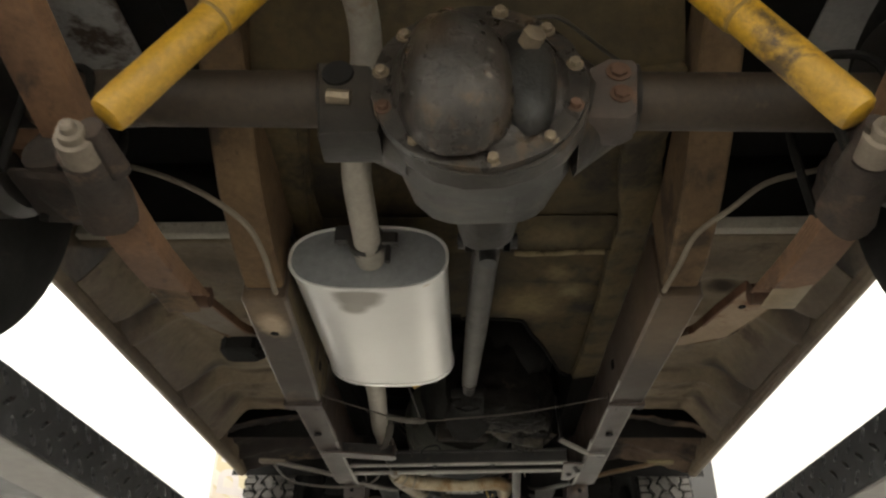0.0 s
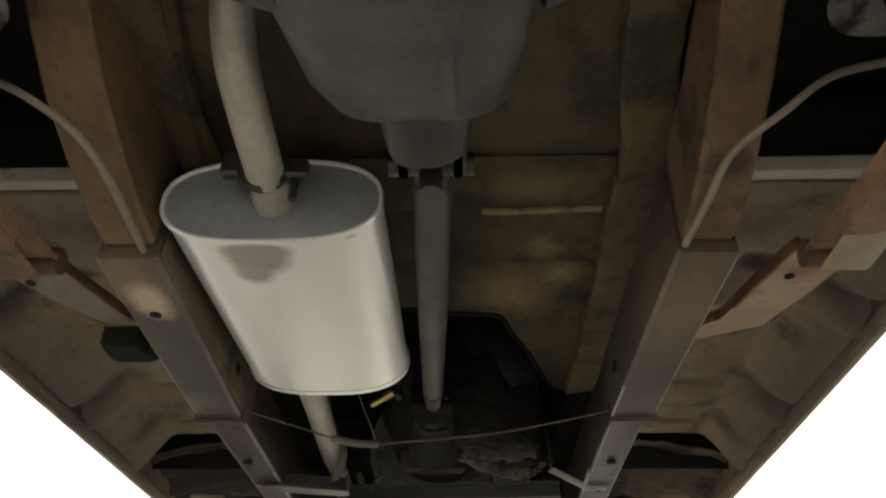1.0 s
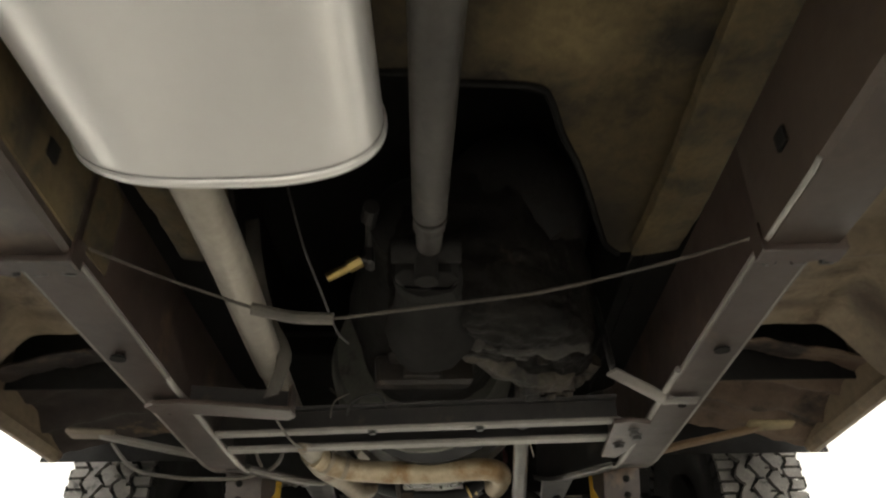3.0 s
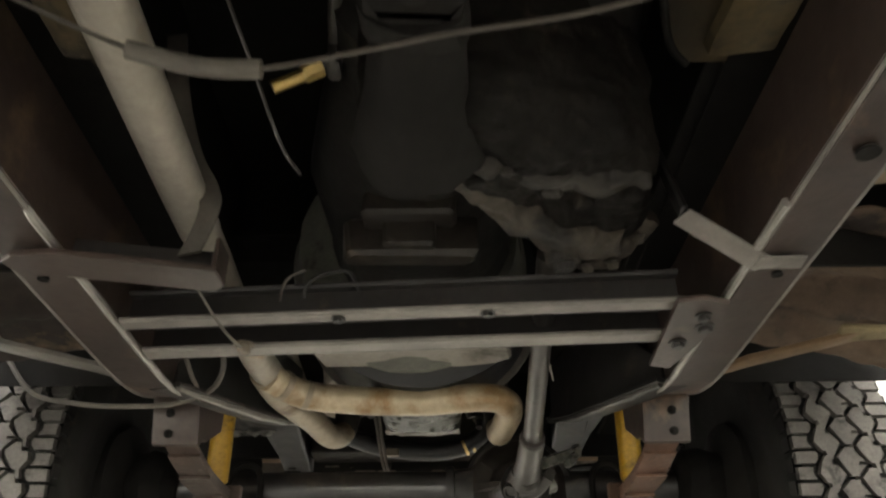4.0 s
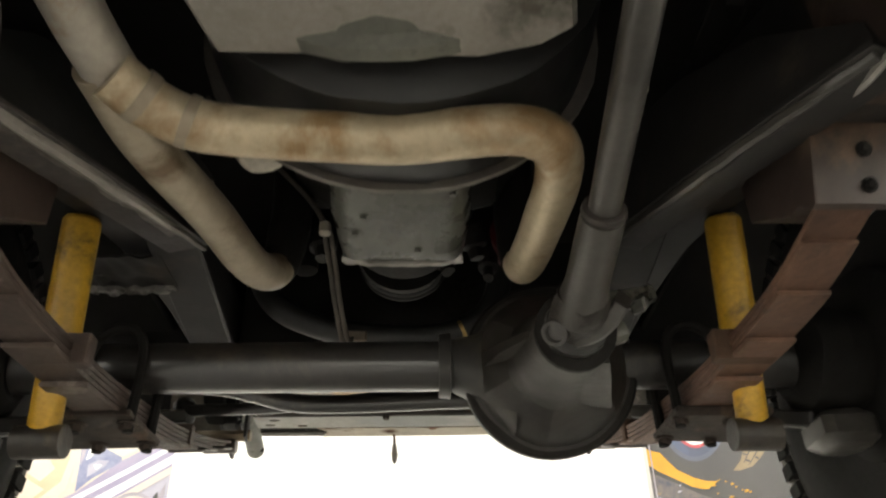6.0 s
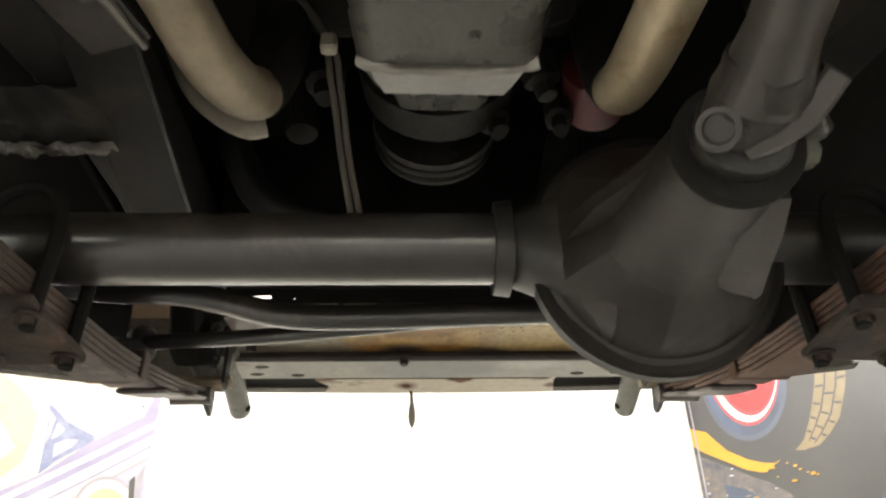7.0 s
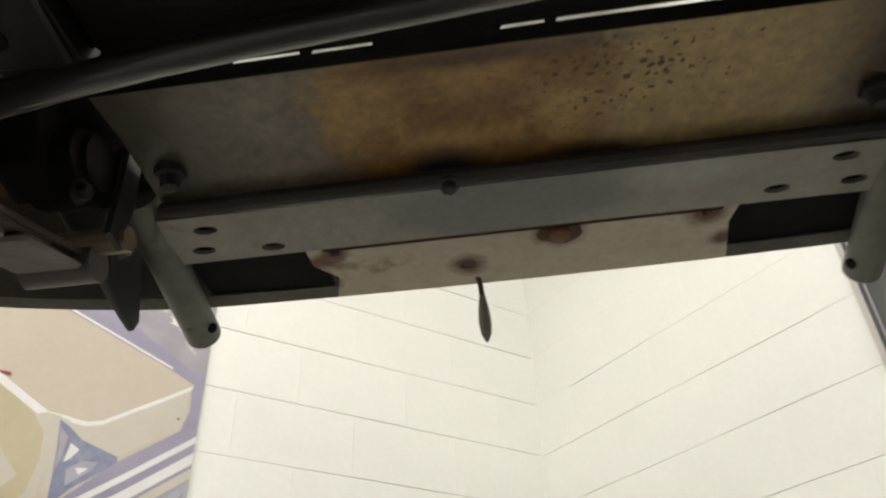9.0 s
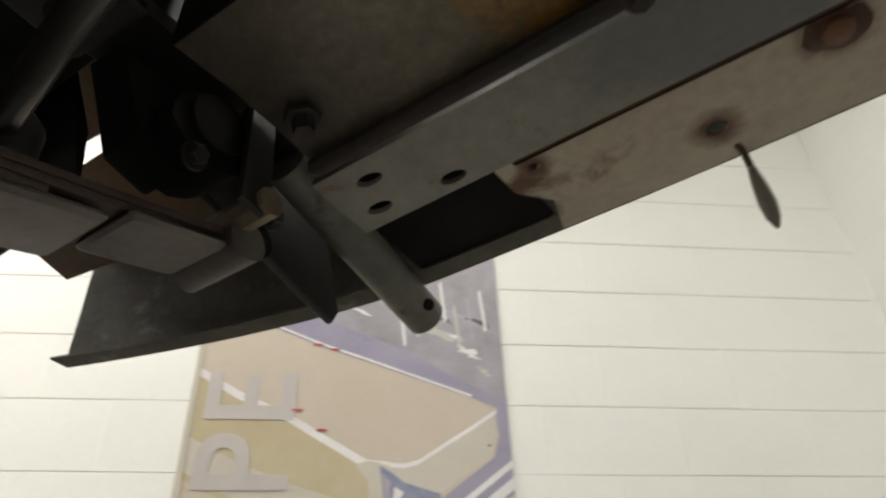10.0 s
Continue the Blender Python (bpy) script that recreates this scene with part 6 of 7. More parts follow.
part("yoke_ear", roughen(Shape().ribbon([(0.198, 2.225, 1.976), (0.216, 2.205, 1.974), (0.232, 2.188, 1.982), (0.245, 2.172, 1.995)], 0.034, 0.018, (0.35, 0.55, 0.75)), 0.002, 30), SHAFT, fs)
part("bearing_cap", Shape().lathe((0.174, 2.205, 1.975), (-0.45, -0.6, -0.66), [(-0.035, 0.017), (0.010, 0.0165), (0.014, 0.015), (0.0142, 0.011), (0.008, 0.010)], 20), SHAFT, fs, "ring of a joint bearing cap")
part("yoke_stud", roughen(Shape().tube([(0.235, 2.25, 1.985), (0.262, 2.258, 1.998)], 0.014, 10, smooth=False), 0.002, 30), PAN_GREY, fs)
part("yoke_flange", roughen(Shape().lathe((0.20, 2.217, 1.988), (0, 1, 0.18), [(0, 0.03), (0.004, 0.037), (0.018, 0.038), (0.022, 0.034)], 18), 0.003, 30), GREASE, fs)
part("brake_junction", roughen(bar(bar(Shape(), (0.245, 2.275, 2.045), (0.33, 2.33, 2.085), 0.03, 0.022), (0.30, 2.29, 2.05), (0.335, 2.345, 2.10), 0.02, 0.02), 0.005, 26), PAN_GREY, truck, "grimy brake line bracket")


# front springs, hangers, shocks and steering knuckles
def front_corner(side):
    hx = mirror(side, 0.391, 0.472)
    hanger = part("spring_hanger", Shape().prism([(1.971, 2.079), (2.001, 2.006), (2.008, 2.004), (2.03, 2.022), (2.05, 2.024), (2.13, 2.07), (2.13, 2.12), (1.98, 2.12)], "x", *hx, chamfer=0.003), RAIL, truck, "grey boxed spring hanger below the rail")
    for x, y, z in ((0.441, 1.981, 2.055), (0.443, 1.994, 2.022)):
        bolt(hanger, (side * x, y - 0.001, z), (0, -1, -0.42), 0.0055, 0.006, DARK)
    sp = leaves("front_leaf_spring", side, [(side * 0.437, 2.015, 2.026), (side * 0.430, 2.15, 1.996), (side * 0.418, 2.33, 1.988), (side * 0.412, 2.475, 1.998), (side * 0.408, 2.66, 2.021), (side * 0.404, 2.84, 2.060), (side * 0.40, 3.01, 2.108)], 0.060, 5, 0.8, SPRING_RIGHT if side > 0 else SPRING_LEFT, "rusted front leaf spring pack", 0.0074)
    part("spring_eye", Shape().tube([(side * 0.372, 3.012, 2.112), (side * 0.43, 3.012, 2.112)], 0.016, 16, smooth=False), DARK, sp)
    for y, z in ((2.27, 1.968), (2.72, 2.012)):
        part("spring_clip", Shape().box(*mirror(side, 0.374, 0.450), y - 0.011, y + 0.011, z - 0.005, z + 0.034, 0.002), SPRING_LEFT if side < 0 else RUST_DARK, sp)
    slope = lambda y, z: Matrix.Translation((0, y, z)) @ pose(0, 0, 0, 17) @ Matrix.Translation((0, -y, -z))
    part("clip_plate", roughen(Shape().box(*mirror(side, 0.374, 0.442), 2.80, 2.90, 2.041, 2.049, 0.003, slope(2.86, 2.045)), 0.002, 30), CLIP, sp, "pale worn lower leaf")
    part("clip_plate", roughen(Shape().box(*mirror(side, 0.366, 0.428), 2.905, 2.985, 2.073, 2.080, 0.003, slope(2.95, 2.076)), 0.002, 30), CLIP, sp, "pale worn leaf end")
    part("leaf_end", roughen(Shape().tube([(side * 0.364, 2.998, 2.098), (side * 0.43, 2.998, 2.098)], 0.017, 14, smooth=False), 0.002, 40), CLIP, sp)
    # U-bolts, lower plate
    part("spring_plate", roughen(roughen(Shape().box(*mirror(side, 0.368, 0.50), 2.41, 2.54, 1.948, 1.962, 0.004), 0.008, 16), 0.003, 40), SEAT_GRIME, front_axle, "grimy brown plate below the spring")
    for y in (2.432, 2.518):
        part("u_bolt", Shape().tube([(side * 0.376, y, 1.936), (side * 0.376, y, 2.06), (side * 0.41, y, 2.092), (side * 0.447, y, 2.06), (side * 0.447, y, 1.936)], 0.0075, 8), DARK, front_axle)
        for x in (0.378, 0.445):
            bolt(front_axle, (side * x, y, 1.949), (0, 0, -1), 0.0095, 0.011, SEAT_GRIME, "nut")
    # shock absorber
    low, high = Vector((side * 0.45 - 0.004, 2.365, 1.915)), Vector((side * 0.436, 2.285, 2.185))
    way = high - low
    sh = part("front_shock_absorber", Shape().lathe(low, way, [(0, 0.016), (0.01, 0.020), (0.105, 0.0205), (0.112, 0.018), (0.118, 0.0245), (way.length - 0.006, 0.0245), (way.length, 0.020)], 22), YELLOW, truck, "scuffed yellow shock absorber")
    part("shock_eye", Shape().tube([low + Vector((-0.03, 0, -0.012)), low + Vector((0.03, 0, -0.012))], 0.021, 16, smooth=False), AXLE_REAR, sh)
    # knuckle and brake
    kn = part("steering_knuckle", roughen(Shape().lathe((side * 0.57, 2.475, 2.047), (side, 0, 0), [(0, 0.045), (0.02, 0.075), (0.06, 0.085), (0.10, 0.07), (0.11, 0.12), (0.12, 0.145), (0.18, 0.145)], 28), 0.010, 14), DARK, front_axle, "black steering knuckle and drum")
    part("steering_arm", bar(Shape(), (side * 0.60, 2.48, 1.96), (side * 0.44, 2.83, 2.10), 0.04, 0.025), AXLE, kn)
    part("knuckle_cap", roughen(Shape().box(*mirror(side, 0.58, 0.66), 2.43, 2.52, 1.915, 1.965, 0.012), 0.004, 30), SHAFT, kn)
    # front shackle and its plates
    part("shackle_plate", roughen(Shape().prism([(2.955, 2.155), (3.01, 2.21), (3.11, 2.205), (3.138, 2.122), (3.132, 2.110), (3.112, 2.112), (3.03, 2.135)], "x", *mirror(side, 0.398, 0.406), chamfer=0.002), 0.0012, 30), AXLE, truck, "dark triangular shackle plate")
    part("shackle_bush", roughen(Shape().tube([(side * 0.356, 2.945, 2.165), (side * 0.40, 2.945, 2.165)], 0.038, 18, smooth=False), 0.008, 26), DARK, truck, "black rubber shackle bush")
    part("bush_washer", roughen(Shape().tube([(side * 0.350, 2.945, 2.165), (side * 0.356, 2.945, 2.165)], 0.024, 16, smooth=False), 0.003, 40), DARK, truck)
    for y, z in ((2.930, 2.122), (2.972, 2.196), (3.004, 2.118)):
        bolt(truck, (side * 0.352, y, z), (-side, 0, -0.2), 0.0075, 0.010, MEMBER, "shackle_nut")
    part("shackle_strap", roughen(Shape().prism([(2.966, 2.105), (2.988, 2.102), (2.990, 2.15), (2.984, 2.225), (2.962, 2.225), (2.964, 2.15)], "x", *mirror(side, 0.339, 0.345), chamfer=0.0015), 0.001, 30), FRAME_BLACK, truck, "black strap of the spring shackle")
    part("hanger_block", roughen(Shape().prism([(2.87, 2.20), (2.90, 2.13), (2.935, 2.12), (2.96, 2.16), (2.95, 2.22)], "x", *mirror(side, 0.375, 0.415), chamfer=0.006), 0.004, 30), DARK, truck)
    part("shackle_bolt", Shape().tube([(side * 0.335, 2.99, 2.115), (side * 0.45, 2.99, 2.115)], 0.012, 8, smooth=False), BOLT, truck)
    tube = part("tow_tube", Shape().lathe((side * 0.360, 3.02, 2.192), (side * 0.014, 0.22, -0.032), [(0, 0.020), (0.221, 0.020), (0.223, 0.018), (0.223, 0.0155), (0.17, 0.0155)], 22), TUBE, truck, "olive grey steel tow tube")
    part("pin_hole", Shape().lathe((side * 0.3545, 3.215, 2.155), (-side, -0.1, -0.55), [(0, 0.006), (0.0025, 0.006)], 12), DARK, tube)


for side in (-1, 1):
    front_corner(side)

# drag link and tie rod
part("drag_link", Shape().tube([(-0.52, 2.61, 2.090), (-0.40, 2.62, 2.080), (-0.315, 2.62, 2.076), (-0.255, 2.622, 2.064), (-0.195, 2.624, 2.049), (-0.12, 2.624, 2.045), (0.05, 2.624, 2.05), (0.30, 2.62, 2.056)], 0.0155, 14), AXLE_TUBE, truck, "dark bent drag link")
tie = part("tie_rod", Shape().tube([(-0.45, 2.84, 2.115), (-0.22, 2.80, 2.108), (0.11, 2.80, 2.143), (0.46, 2.80, 2.185)], 0.0115, 14), AXLE_TUBE, truck, "dark straight tie rod")
part("ball_joint", Shape().lathe((-0.435, 2.845, 2.09), (0, 0, 1), [(0, 0.016), (0.01, 0.022), (0.04, 0.022), (0.05, 0.014)], 16), AXLE, tie)


# wheels
def wheel(name, x, y, z, side, treaded=True):
    w = 0.105
    prof = [(-w + 0.012, 0.20), (-w, 0.23), (-w - 0.004, 0.285), (-w + 0.006, 0.325), (-w + 0.02, 0.352), (-w + 0.04, 0.358), (w - 0.04, 0.358), (w - 0.02, 0.352), (w - 0.006, 0.325), (w + 0.004, 0.285), (w, 0.23), (w - 0.012, 0.20)]
    ob = part(name, Shape().lathe((x, y, z), (1, 0, 0), prof, 64), TYRE, truck, "all-terrain tyre with dusty tread blocks" if treaded else "black tyre with a plain sidewall")
    if not treaded:
        part("rim", Shape().lathe((x, y, z), (side, 0, 0), [(-0.09, 0.205), (-0.085, 0.19), (0.03, 0.185), (0.035, 0.06), (0.05, 0.055)], 32), AXLE, ob)
        return ob
    around = 40
    step = 2 * math.pi / around
    tread = Shape()

    def groove(c, a):
        # a circumferential groove that runs in zigzags
        q = (a / step + 0.37 * c) % 1.0
        return (c - 2.5) * 0.0405 + 0.0105 * max(-1.0, min(1.0, 1.5 * (4 * abs(q - 0.5) - 1))) * (0.7 if c in (1, 4) else 1)

    for r in range(5):
        gap, lean = (0.24, 0.0) if r in (0, 4) else (0.15, 0.30) if r in (1, 3) else (0.10, -0.45)
        split = 2 if r in (0, 4) else 1
        out = 0.373 - (0.006 if r in (0, 4) else 0)
        lo = (lambda a: -0.100) if r == 0 else (lambda a, c=r: groove(c, a) + 0.0052)
        hi = (lambda a: 0.100) if r == 4 else (lambda a, c=r + 1: groove(c, a) - 0.0052)
        for k in range(around * split):
            d = step / split
            a0 = d * (k + 0.45 * (r % 2) + 0.2 * r)
            a1 = a0 + d * (1 - gap)
            cut = lean * d
            at = []
            for a in (a0, a0 + (a1 - a0) * 0.33, a0 + (a1 - a0) * 0.66, a1):
                at.append((lo(a), a))
            m1, m0 = (lo(a1) + hi(a1 + cut)) / 2, (lo(a0) + hi(a0 + cut)) / 2
            at += [(m1 - 0.002, a1), (m1 + 0.002, a1 + cut)]
            for a in (a1, a0 + (a1 - a0) * 0.66, a0 + (a1 - a0) * 0.33, a0):
                at.append((hi(a + cut), a + cut))
            at += [(m0 + 0.002, a0 + cut), (m0 - 0.002, a0)]
            tread.loft([[(x + u, y + rad * math.cos(a), z + rad * math.sin(a)) for u, a in at] for rad in (0.352, out)])
    around = 54
    lugs = Shape()
    for s_ in (-1, 1):
        for k in range(around):
            a0, da = 2 * math.pi * (k + 0.25) / around, 2 * math.pi / around * 0.32
            ring_in = [(x + s_ * (w - 0.004), y + q * math.cos(a), z + q * math.sin(a)) for q, a in ((0.325, a0 - da), (0.325, a0 + da), (0.352, a0 + da), (0.352, a0 - da))]
            ring_out = [(x + s_ * (w + 0.002), y + q * math.cos(a), z + q * math.sin(a)) for q, a in ((0.330, a0 - da), (0.330, a0 + da), (0.362, a0 + da), (0.362, a0 - da))]
            lugs.loft([ring_in, ring_out])
    tagged(part("tread", tread, TREAD, ob, "grey dusty tread blocks", 30), kind="stuff")
    tagged(part("shoulder", lugs, TYRE, ob, "", 30), kind="stuff")
    part("rim", Shape().lathe((x, y, z), (side, 0, 0), [(-0.09, 0.205), (-0.085, 0.19), (0.03, 0.185), (0.035, 0.06), (0.05, 0.055)], 32), AXLE, ob)
    return ob


for side in (-1, 1):
    wheel("front_wheel", side * 0.80, 2.475, 2.047, side)
    wheel("rear_wheel", side * 0.850, -0.12, 2.125, side, False)

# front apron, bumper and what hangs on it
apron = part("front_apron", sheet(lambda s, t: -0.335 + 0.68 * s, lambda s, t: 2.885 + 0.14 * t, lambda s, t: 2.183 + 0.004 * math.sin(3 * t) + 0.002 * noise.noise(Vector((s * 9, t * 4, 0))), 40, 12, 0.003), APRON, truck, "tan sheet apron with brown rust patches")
part("apron_edge", roughen(Shape().box(-0.335, 0.345, 3.018, 3.034, 2.168, 2.182, 0.004), 0.002, 20), EDGE_DARK, apron)
for x in (-0.309, 0.318):
    part("apron_nut", Shape().lathe((x, 2.985, 2.186), (0.05, 0.2, -1), [(-0.01, 0.0145), (0.005, 0.0145), (0.006, 0.009), (0.018, 0.0085)], 6), EDGE_DARK, apron)
bolt(apron, (-0.055, 3.028, 2.17), (0, 0, -1), 0.0075, 0.010, EDGE_DARK)

FLAT = Matrix.Translation((0, 0, 2.175))
strip_holes = [oval(u, v, 0.0125, 0.0065) for u, v in ((-0.303, 3.060), (-0.317, 3.092), (-0.246, 3.098), (0.310, 3.056), (0.327, 3.092), (0.256, 3.094))]
strip = plate("bumper_bracket", [(-0.345, 3.038), (0.355, 3.038), (0.36, 3.112), (-0.35, 3.112)], strip_holes, 0.006, FLAT, BUMPER, truck, "grey steel bumper bracket with oval holes")
# black sheets added over the holes so that they read as shaded
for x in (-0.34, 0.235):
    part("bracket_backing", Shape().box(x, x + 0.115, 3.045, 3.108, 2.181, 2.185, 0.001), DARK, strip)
LIP = Matrix.Translation((0, 3.175, 2.19)) @ pose(0, 0, 0, 3.5) @ Matrix.Translation((0, -3.175, 0))
lip_holes = [oval(-0.193, 3.140, 0.006, 0.005), oval(-0.053, 3.192, 0.0095, 0.009), oval(0.200, 3.138, 0.006, 0.005)]
lip = plate("bumper_lip", [(-0.222, 3.118), (0.232, 3.118), (0.225, 3.16), (0.235, 3.232), (0.1, 3.236), (-0.1, 3.236), (-0.212, 3.233), (-0.20, 3.19), (-0.222, 3.16)], lip_holes, 0.004, LIP, BUMPER_LIP, truck, "stained cream lower lip of the bumper")
part("lip_seam", Shape().box(-0.20, 0.21, 3.113, 3.119, 2.172, 2.18, 0.002), RUST_DARK, lip)
part("rust_bloom", roughen(Shape().lathe((0.048, 3.145, 2.186), (0, 0, -1), [(0, 0.024), (0.0012, 0.022), (0.002, 0.014)], 20), 0.005, 60), RUST_DARK, lip)
part("lip_bolt", Shape().lathe((0.048, 3.143, 2.185), (0, 0, -1), [(0, 0.012), (0.006, 0.011), (0.009, 0.004)], 12), RUST, lip)


def bumper_face():
    s = Shape()
    rings = []
    for k in range(41):
        x = -0.775 + 1.55 * k / 40
        q = abs(x) / 0.80
        y, z = 3.243 - 0.055 * q**2 - 0.11 * max(0.0, q - 0.45) ** 1.6 * 2.2, 2.196 - 0.014 * q**2
        rings.append([(x, y, z), (x, y - 0.022, z + 0.001), (x, y - 0.022, z + 0.004), (x, y - 0.004, z + 0.006), (x, y - 0.006, z + 0.165), (x, y - 0.05, z + 0.175), (x, y - 0.05, z + 0.18), (x, y, z + 0.172)])
    return s.loft(rings)


bumper = part("bumper", bumper_face(), BUMPER_BACK, truck, "curved steel front bumper, bare inside")
# black sheets added for the shade inside the bumper's end pockets
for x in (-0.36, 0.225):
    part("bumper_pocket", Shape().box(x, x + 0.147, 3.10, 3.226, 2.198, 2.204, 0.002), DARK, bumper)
VALANCE_GAP = ((0.525, 2.954), (0.60, 2.949), (0.605, 2.970), (0.537, 2.971))
for side in (-1, 1):
    edge_ = [(side * u, v) for u, v in ((0.44, 2.875), (0.70, 2.885), (0.745, 2.975), (0.777, 3.075), (0.62, 3.10), (0.44, 3.10))]
    gap_ = [(side * u, v) for u, v in VALANCE_GAP]
    plate("valance", edge_, [gap_], 0.004, Matrix.Translation((0, 0, 2.29)), VALANCE, truck, "brown rusty valance behind the bumper")
hook = part("wire_hook", Shape().tube([(-0.050, 3.212, 2.20), (-0.044, 3.228, 2.188), (-0.043, 3.234, 2.175)], 0.0032, 8), RUST_DARK, truck)
part("hook_tongue", Shape().loft([[(-0.043 + w * math.cos(a), 3.238 + 0.036 * t + 0.25 * d * math.sin(a), 2.178 - 0.042 * t + d * math.sin(a)) for a in np.linspace(0, 2 * math.pi, 10, endpoint=False)] for t, w, d in ((0, 0.003, 0.003), (0.3, 0.006, 0.0035), (0.6, 0.0075, 0.0035), (0.85, 0.006, 0.003), (1.0, 0.002, 0.002))]), PIPE_DULL, hook)

# ---- the lift's runways ----
def runway(side):
    tilt = Matrix.Translation((0, 0, 0.008)) @ pose(0, 0, 0, -0.6)
    inner = 0.655 if side < 0 else 0.700
    xa, xb = mirror(side, inner, 1.15)
    ob = part("lift_runway", Shape().box(xa, xb, -2.4, 3.3, 1.700, 1.758, 0.004, tilt), LIFT)
    tagged(ob, "black tread-plate runway of a vehicle lift", "vehicle lift", "lift runways")
    part("side_plate", Shape().box(*mirror(side, inner - 0.006, inner), -2.4, 3.3, 1.664, 1.757, 0.002, tilt), LIFT, ob, "black diamond-pattern side plate")
    part("bottom_flange", Shape().box(*mirror(side, inner, inner + 0.115), -2.4, 3.3, 1.660, 1.668, 0.002, tilt), LIFT_GREY, ob, "grey painted bottom flange")
    for y in (-1.9, 2.7):
        xc = side * 0.94
        leg = part("lift_leg", Shape().box(xc - 0.07, xc + 0.07, y - 0.07, y + 0.07, 0.012, 1.712 - 0.0105 * y, 0.008), LIFT, ob)
        part("base_plate", Shape().box(xc - 0.16, xc + 0.16, y - 0.16, y + 0.16, 0.0, 0.014, 0.003), LIFT, leg)
    key = Shape().loft([[(0.0, y, z) for y, z in oval(0, 0, 0.017, 0.0052, 10)], [(-side * 0.002, y, z) for y, z in oval(0, 0, 0.015, 0.0036, 10)], [(-side * 0.0038, y, z) for y, z in oval(0, 0, 0.010, 0.0012, 10)]]).mesh("lug", LIFT_WEAR)
    for row in range(3):
        for k in range(46):
            lug = new("tread_lug", key)
            y = -0.80 + 0.0555 * k + (0.0278 if row % 2 else 0)
            m = tilt @ Matrix.Translation((side * (inner - 0.0058), y, 1.684 + 0.028 * row)) @ pose(0, 0, 0, 42 if row % 2 else -42)
            lug.parent = ob
            lug.matrix_basis = m
            WORLD[lug] = m
    return ob


for side in (-1, 1):
    runway(side)


# ---- posters on the walls ----
class Poster:
    """A flat printed banner on a wall; u runs to the viewer's right along the wall, v up, in metres."""

    def __init__(self, name, label, origin, along, normal, width, height, mat):
        self.m = Matrix((along, Vector((0, 0, 1)), normal)).transposed().to_4x4()
        self.m.translation = origin
        self.layer = 0
        self.ob = tagged(self.flat(name, [(0, 0), (width, 0), (width, height), (0, height)], mat, 0.004, None), label, "poster", "wall posters")

    def flat(self, name, outline, mat, thick=0.0015, parent="self", label=""):
        z0 = 0.003 if parent is None else 0.0072 + 0.00005 * self.layer
        self.layer += 0 if parent is None else 1
        s = Shape()
        s.loft([[self.m @ Vector((u, v, z)) for u, v in outline] for z in (z0, z0 + (thick if parent is None else 0.00003))])
        return part(name, s, mat, self.ob if parent == "self" else None, label, 20)

    def text(self, letters, u, v, size, turn, mat):
        curve = bpy.data.curves.new("letters", "FONT")
        curve.body, curve.size, curve.extrude = letters, size, 0.00001
        curve.offset = 0.004
        maker = bpy.data.objects.new("letters", curve)
        scene.collection.objects.link(maker)
        me = bpy.data.meshes.new_from_object(maker)
        bpy.data.objects.remove(maker)
        self.layer += 1
        me.transform(self.m @ pose(u, v, 0.0072 + 0.00005 * self.layer, 0, 0, turn))
        me.materials.clear()
        me.materials.append(mat)
        ob = new("lettering", me)
        ob.parent = self.ob
        WORLD[ob] = Matrix()
        return ob


def ink(name, colour, second=None, scale=5):
    return material("ink_" + name, colour, second or tuple(0.86 * c for c in colour), 0.35, 0, scale, 0.02, contrast=(0.3, 0.7), grain_depth=0.04)


CREAM_INK = ink("cream", (0.451, 0.382, 0.299), (0.488, 0.428, 0.354), 2.5)
OCHRE_INK = ink("ochre", (0.386, 0.322, 0.184), (0.442, 0.386, 0.258), 3)
PALE_INK = ink("pale", (0.488, 0.455, 0.391), (0.442, 0.405, 0.331))
LILAC_INK = ink("lilac", (0.207, 0.189, 0.277), (0.282, 0.260, 0.343), 6)
CHROME_INK = ink("chrome", (0.209, 0.196, 0.216), (0.335, 0.307, 0.348), 9)
WHITE_INK = ink("white", (0.70, 0.68, 0.68))
GREY_INK = ink("grey", (0.410, 0.389, 0.361), (0.443, 0.418, 0.385))
LETTER_INK = ink("letter_grey", (0.41, 0.38, 0.37), (0.46, 0.425, 0.40), 5)
BLUE_INK = ink("blue", (0.102, 0.115, 0.221), (0.221, 0.238, 0.323), 16)
DARK_INK = ink("asphalt", (0.050, 0.048, 0.045), (0.037, 0.036, 0.034), 3)
TYRE_INK = ink("tyre", (0.046, 0.045, 0.044), (0.037, 0.035, 0.035), 3)
SKY_INK = ink("steel_blue", (0.064, 0.091, 0.160), (0.039, 0.046, 0.066), 7)
RED_INK = ink("red", (0.365, 0.023, 0.027), (0.274, 0.015, 0.019), 6)
PINK_INK = ink("bright_red", (0.375, 0.048, 0.058))
GOLD_INK = ink("gold", (0.502, 0.274, 0.009), (0.426, 0.213, 0.009), 9)
TAN_INK = ink("tan", (0.165, 0.122, 0.062), (0.225, 0.170, 0.092), 12)
SKY_PALE_INK = ink("pale_lilac", (0.360, 0.351, 0.405), (0.252, 0.252, 0.315), 14)
SHADE_INK = ink("dull_blue", (0.075, 0.090, 0.125), (0.055, 0.062, 0.08), 6)
SPLASH_INK = ink("splash", (0.042, 0.046, 0.067), (0.146, 0.122, 0.098), 22)

# left: a car's rear quarter with a cream panel, chrome and lilac trim
left = Poster("car_poster", "tall printed poster of a cream car with lilac trim", room(2.226, 0, 1.35), U, V, 0.902, 2.1, CREAM_INK)


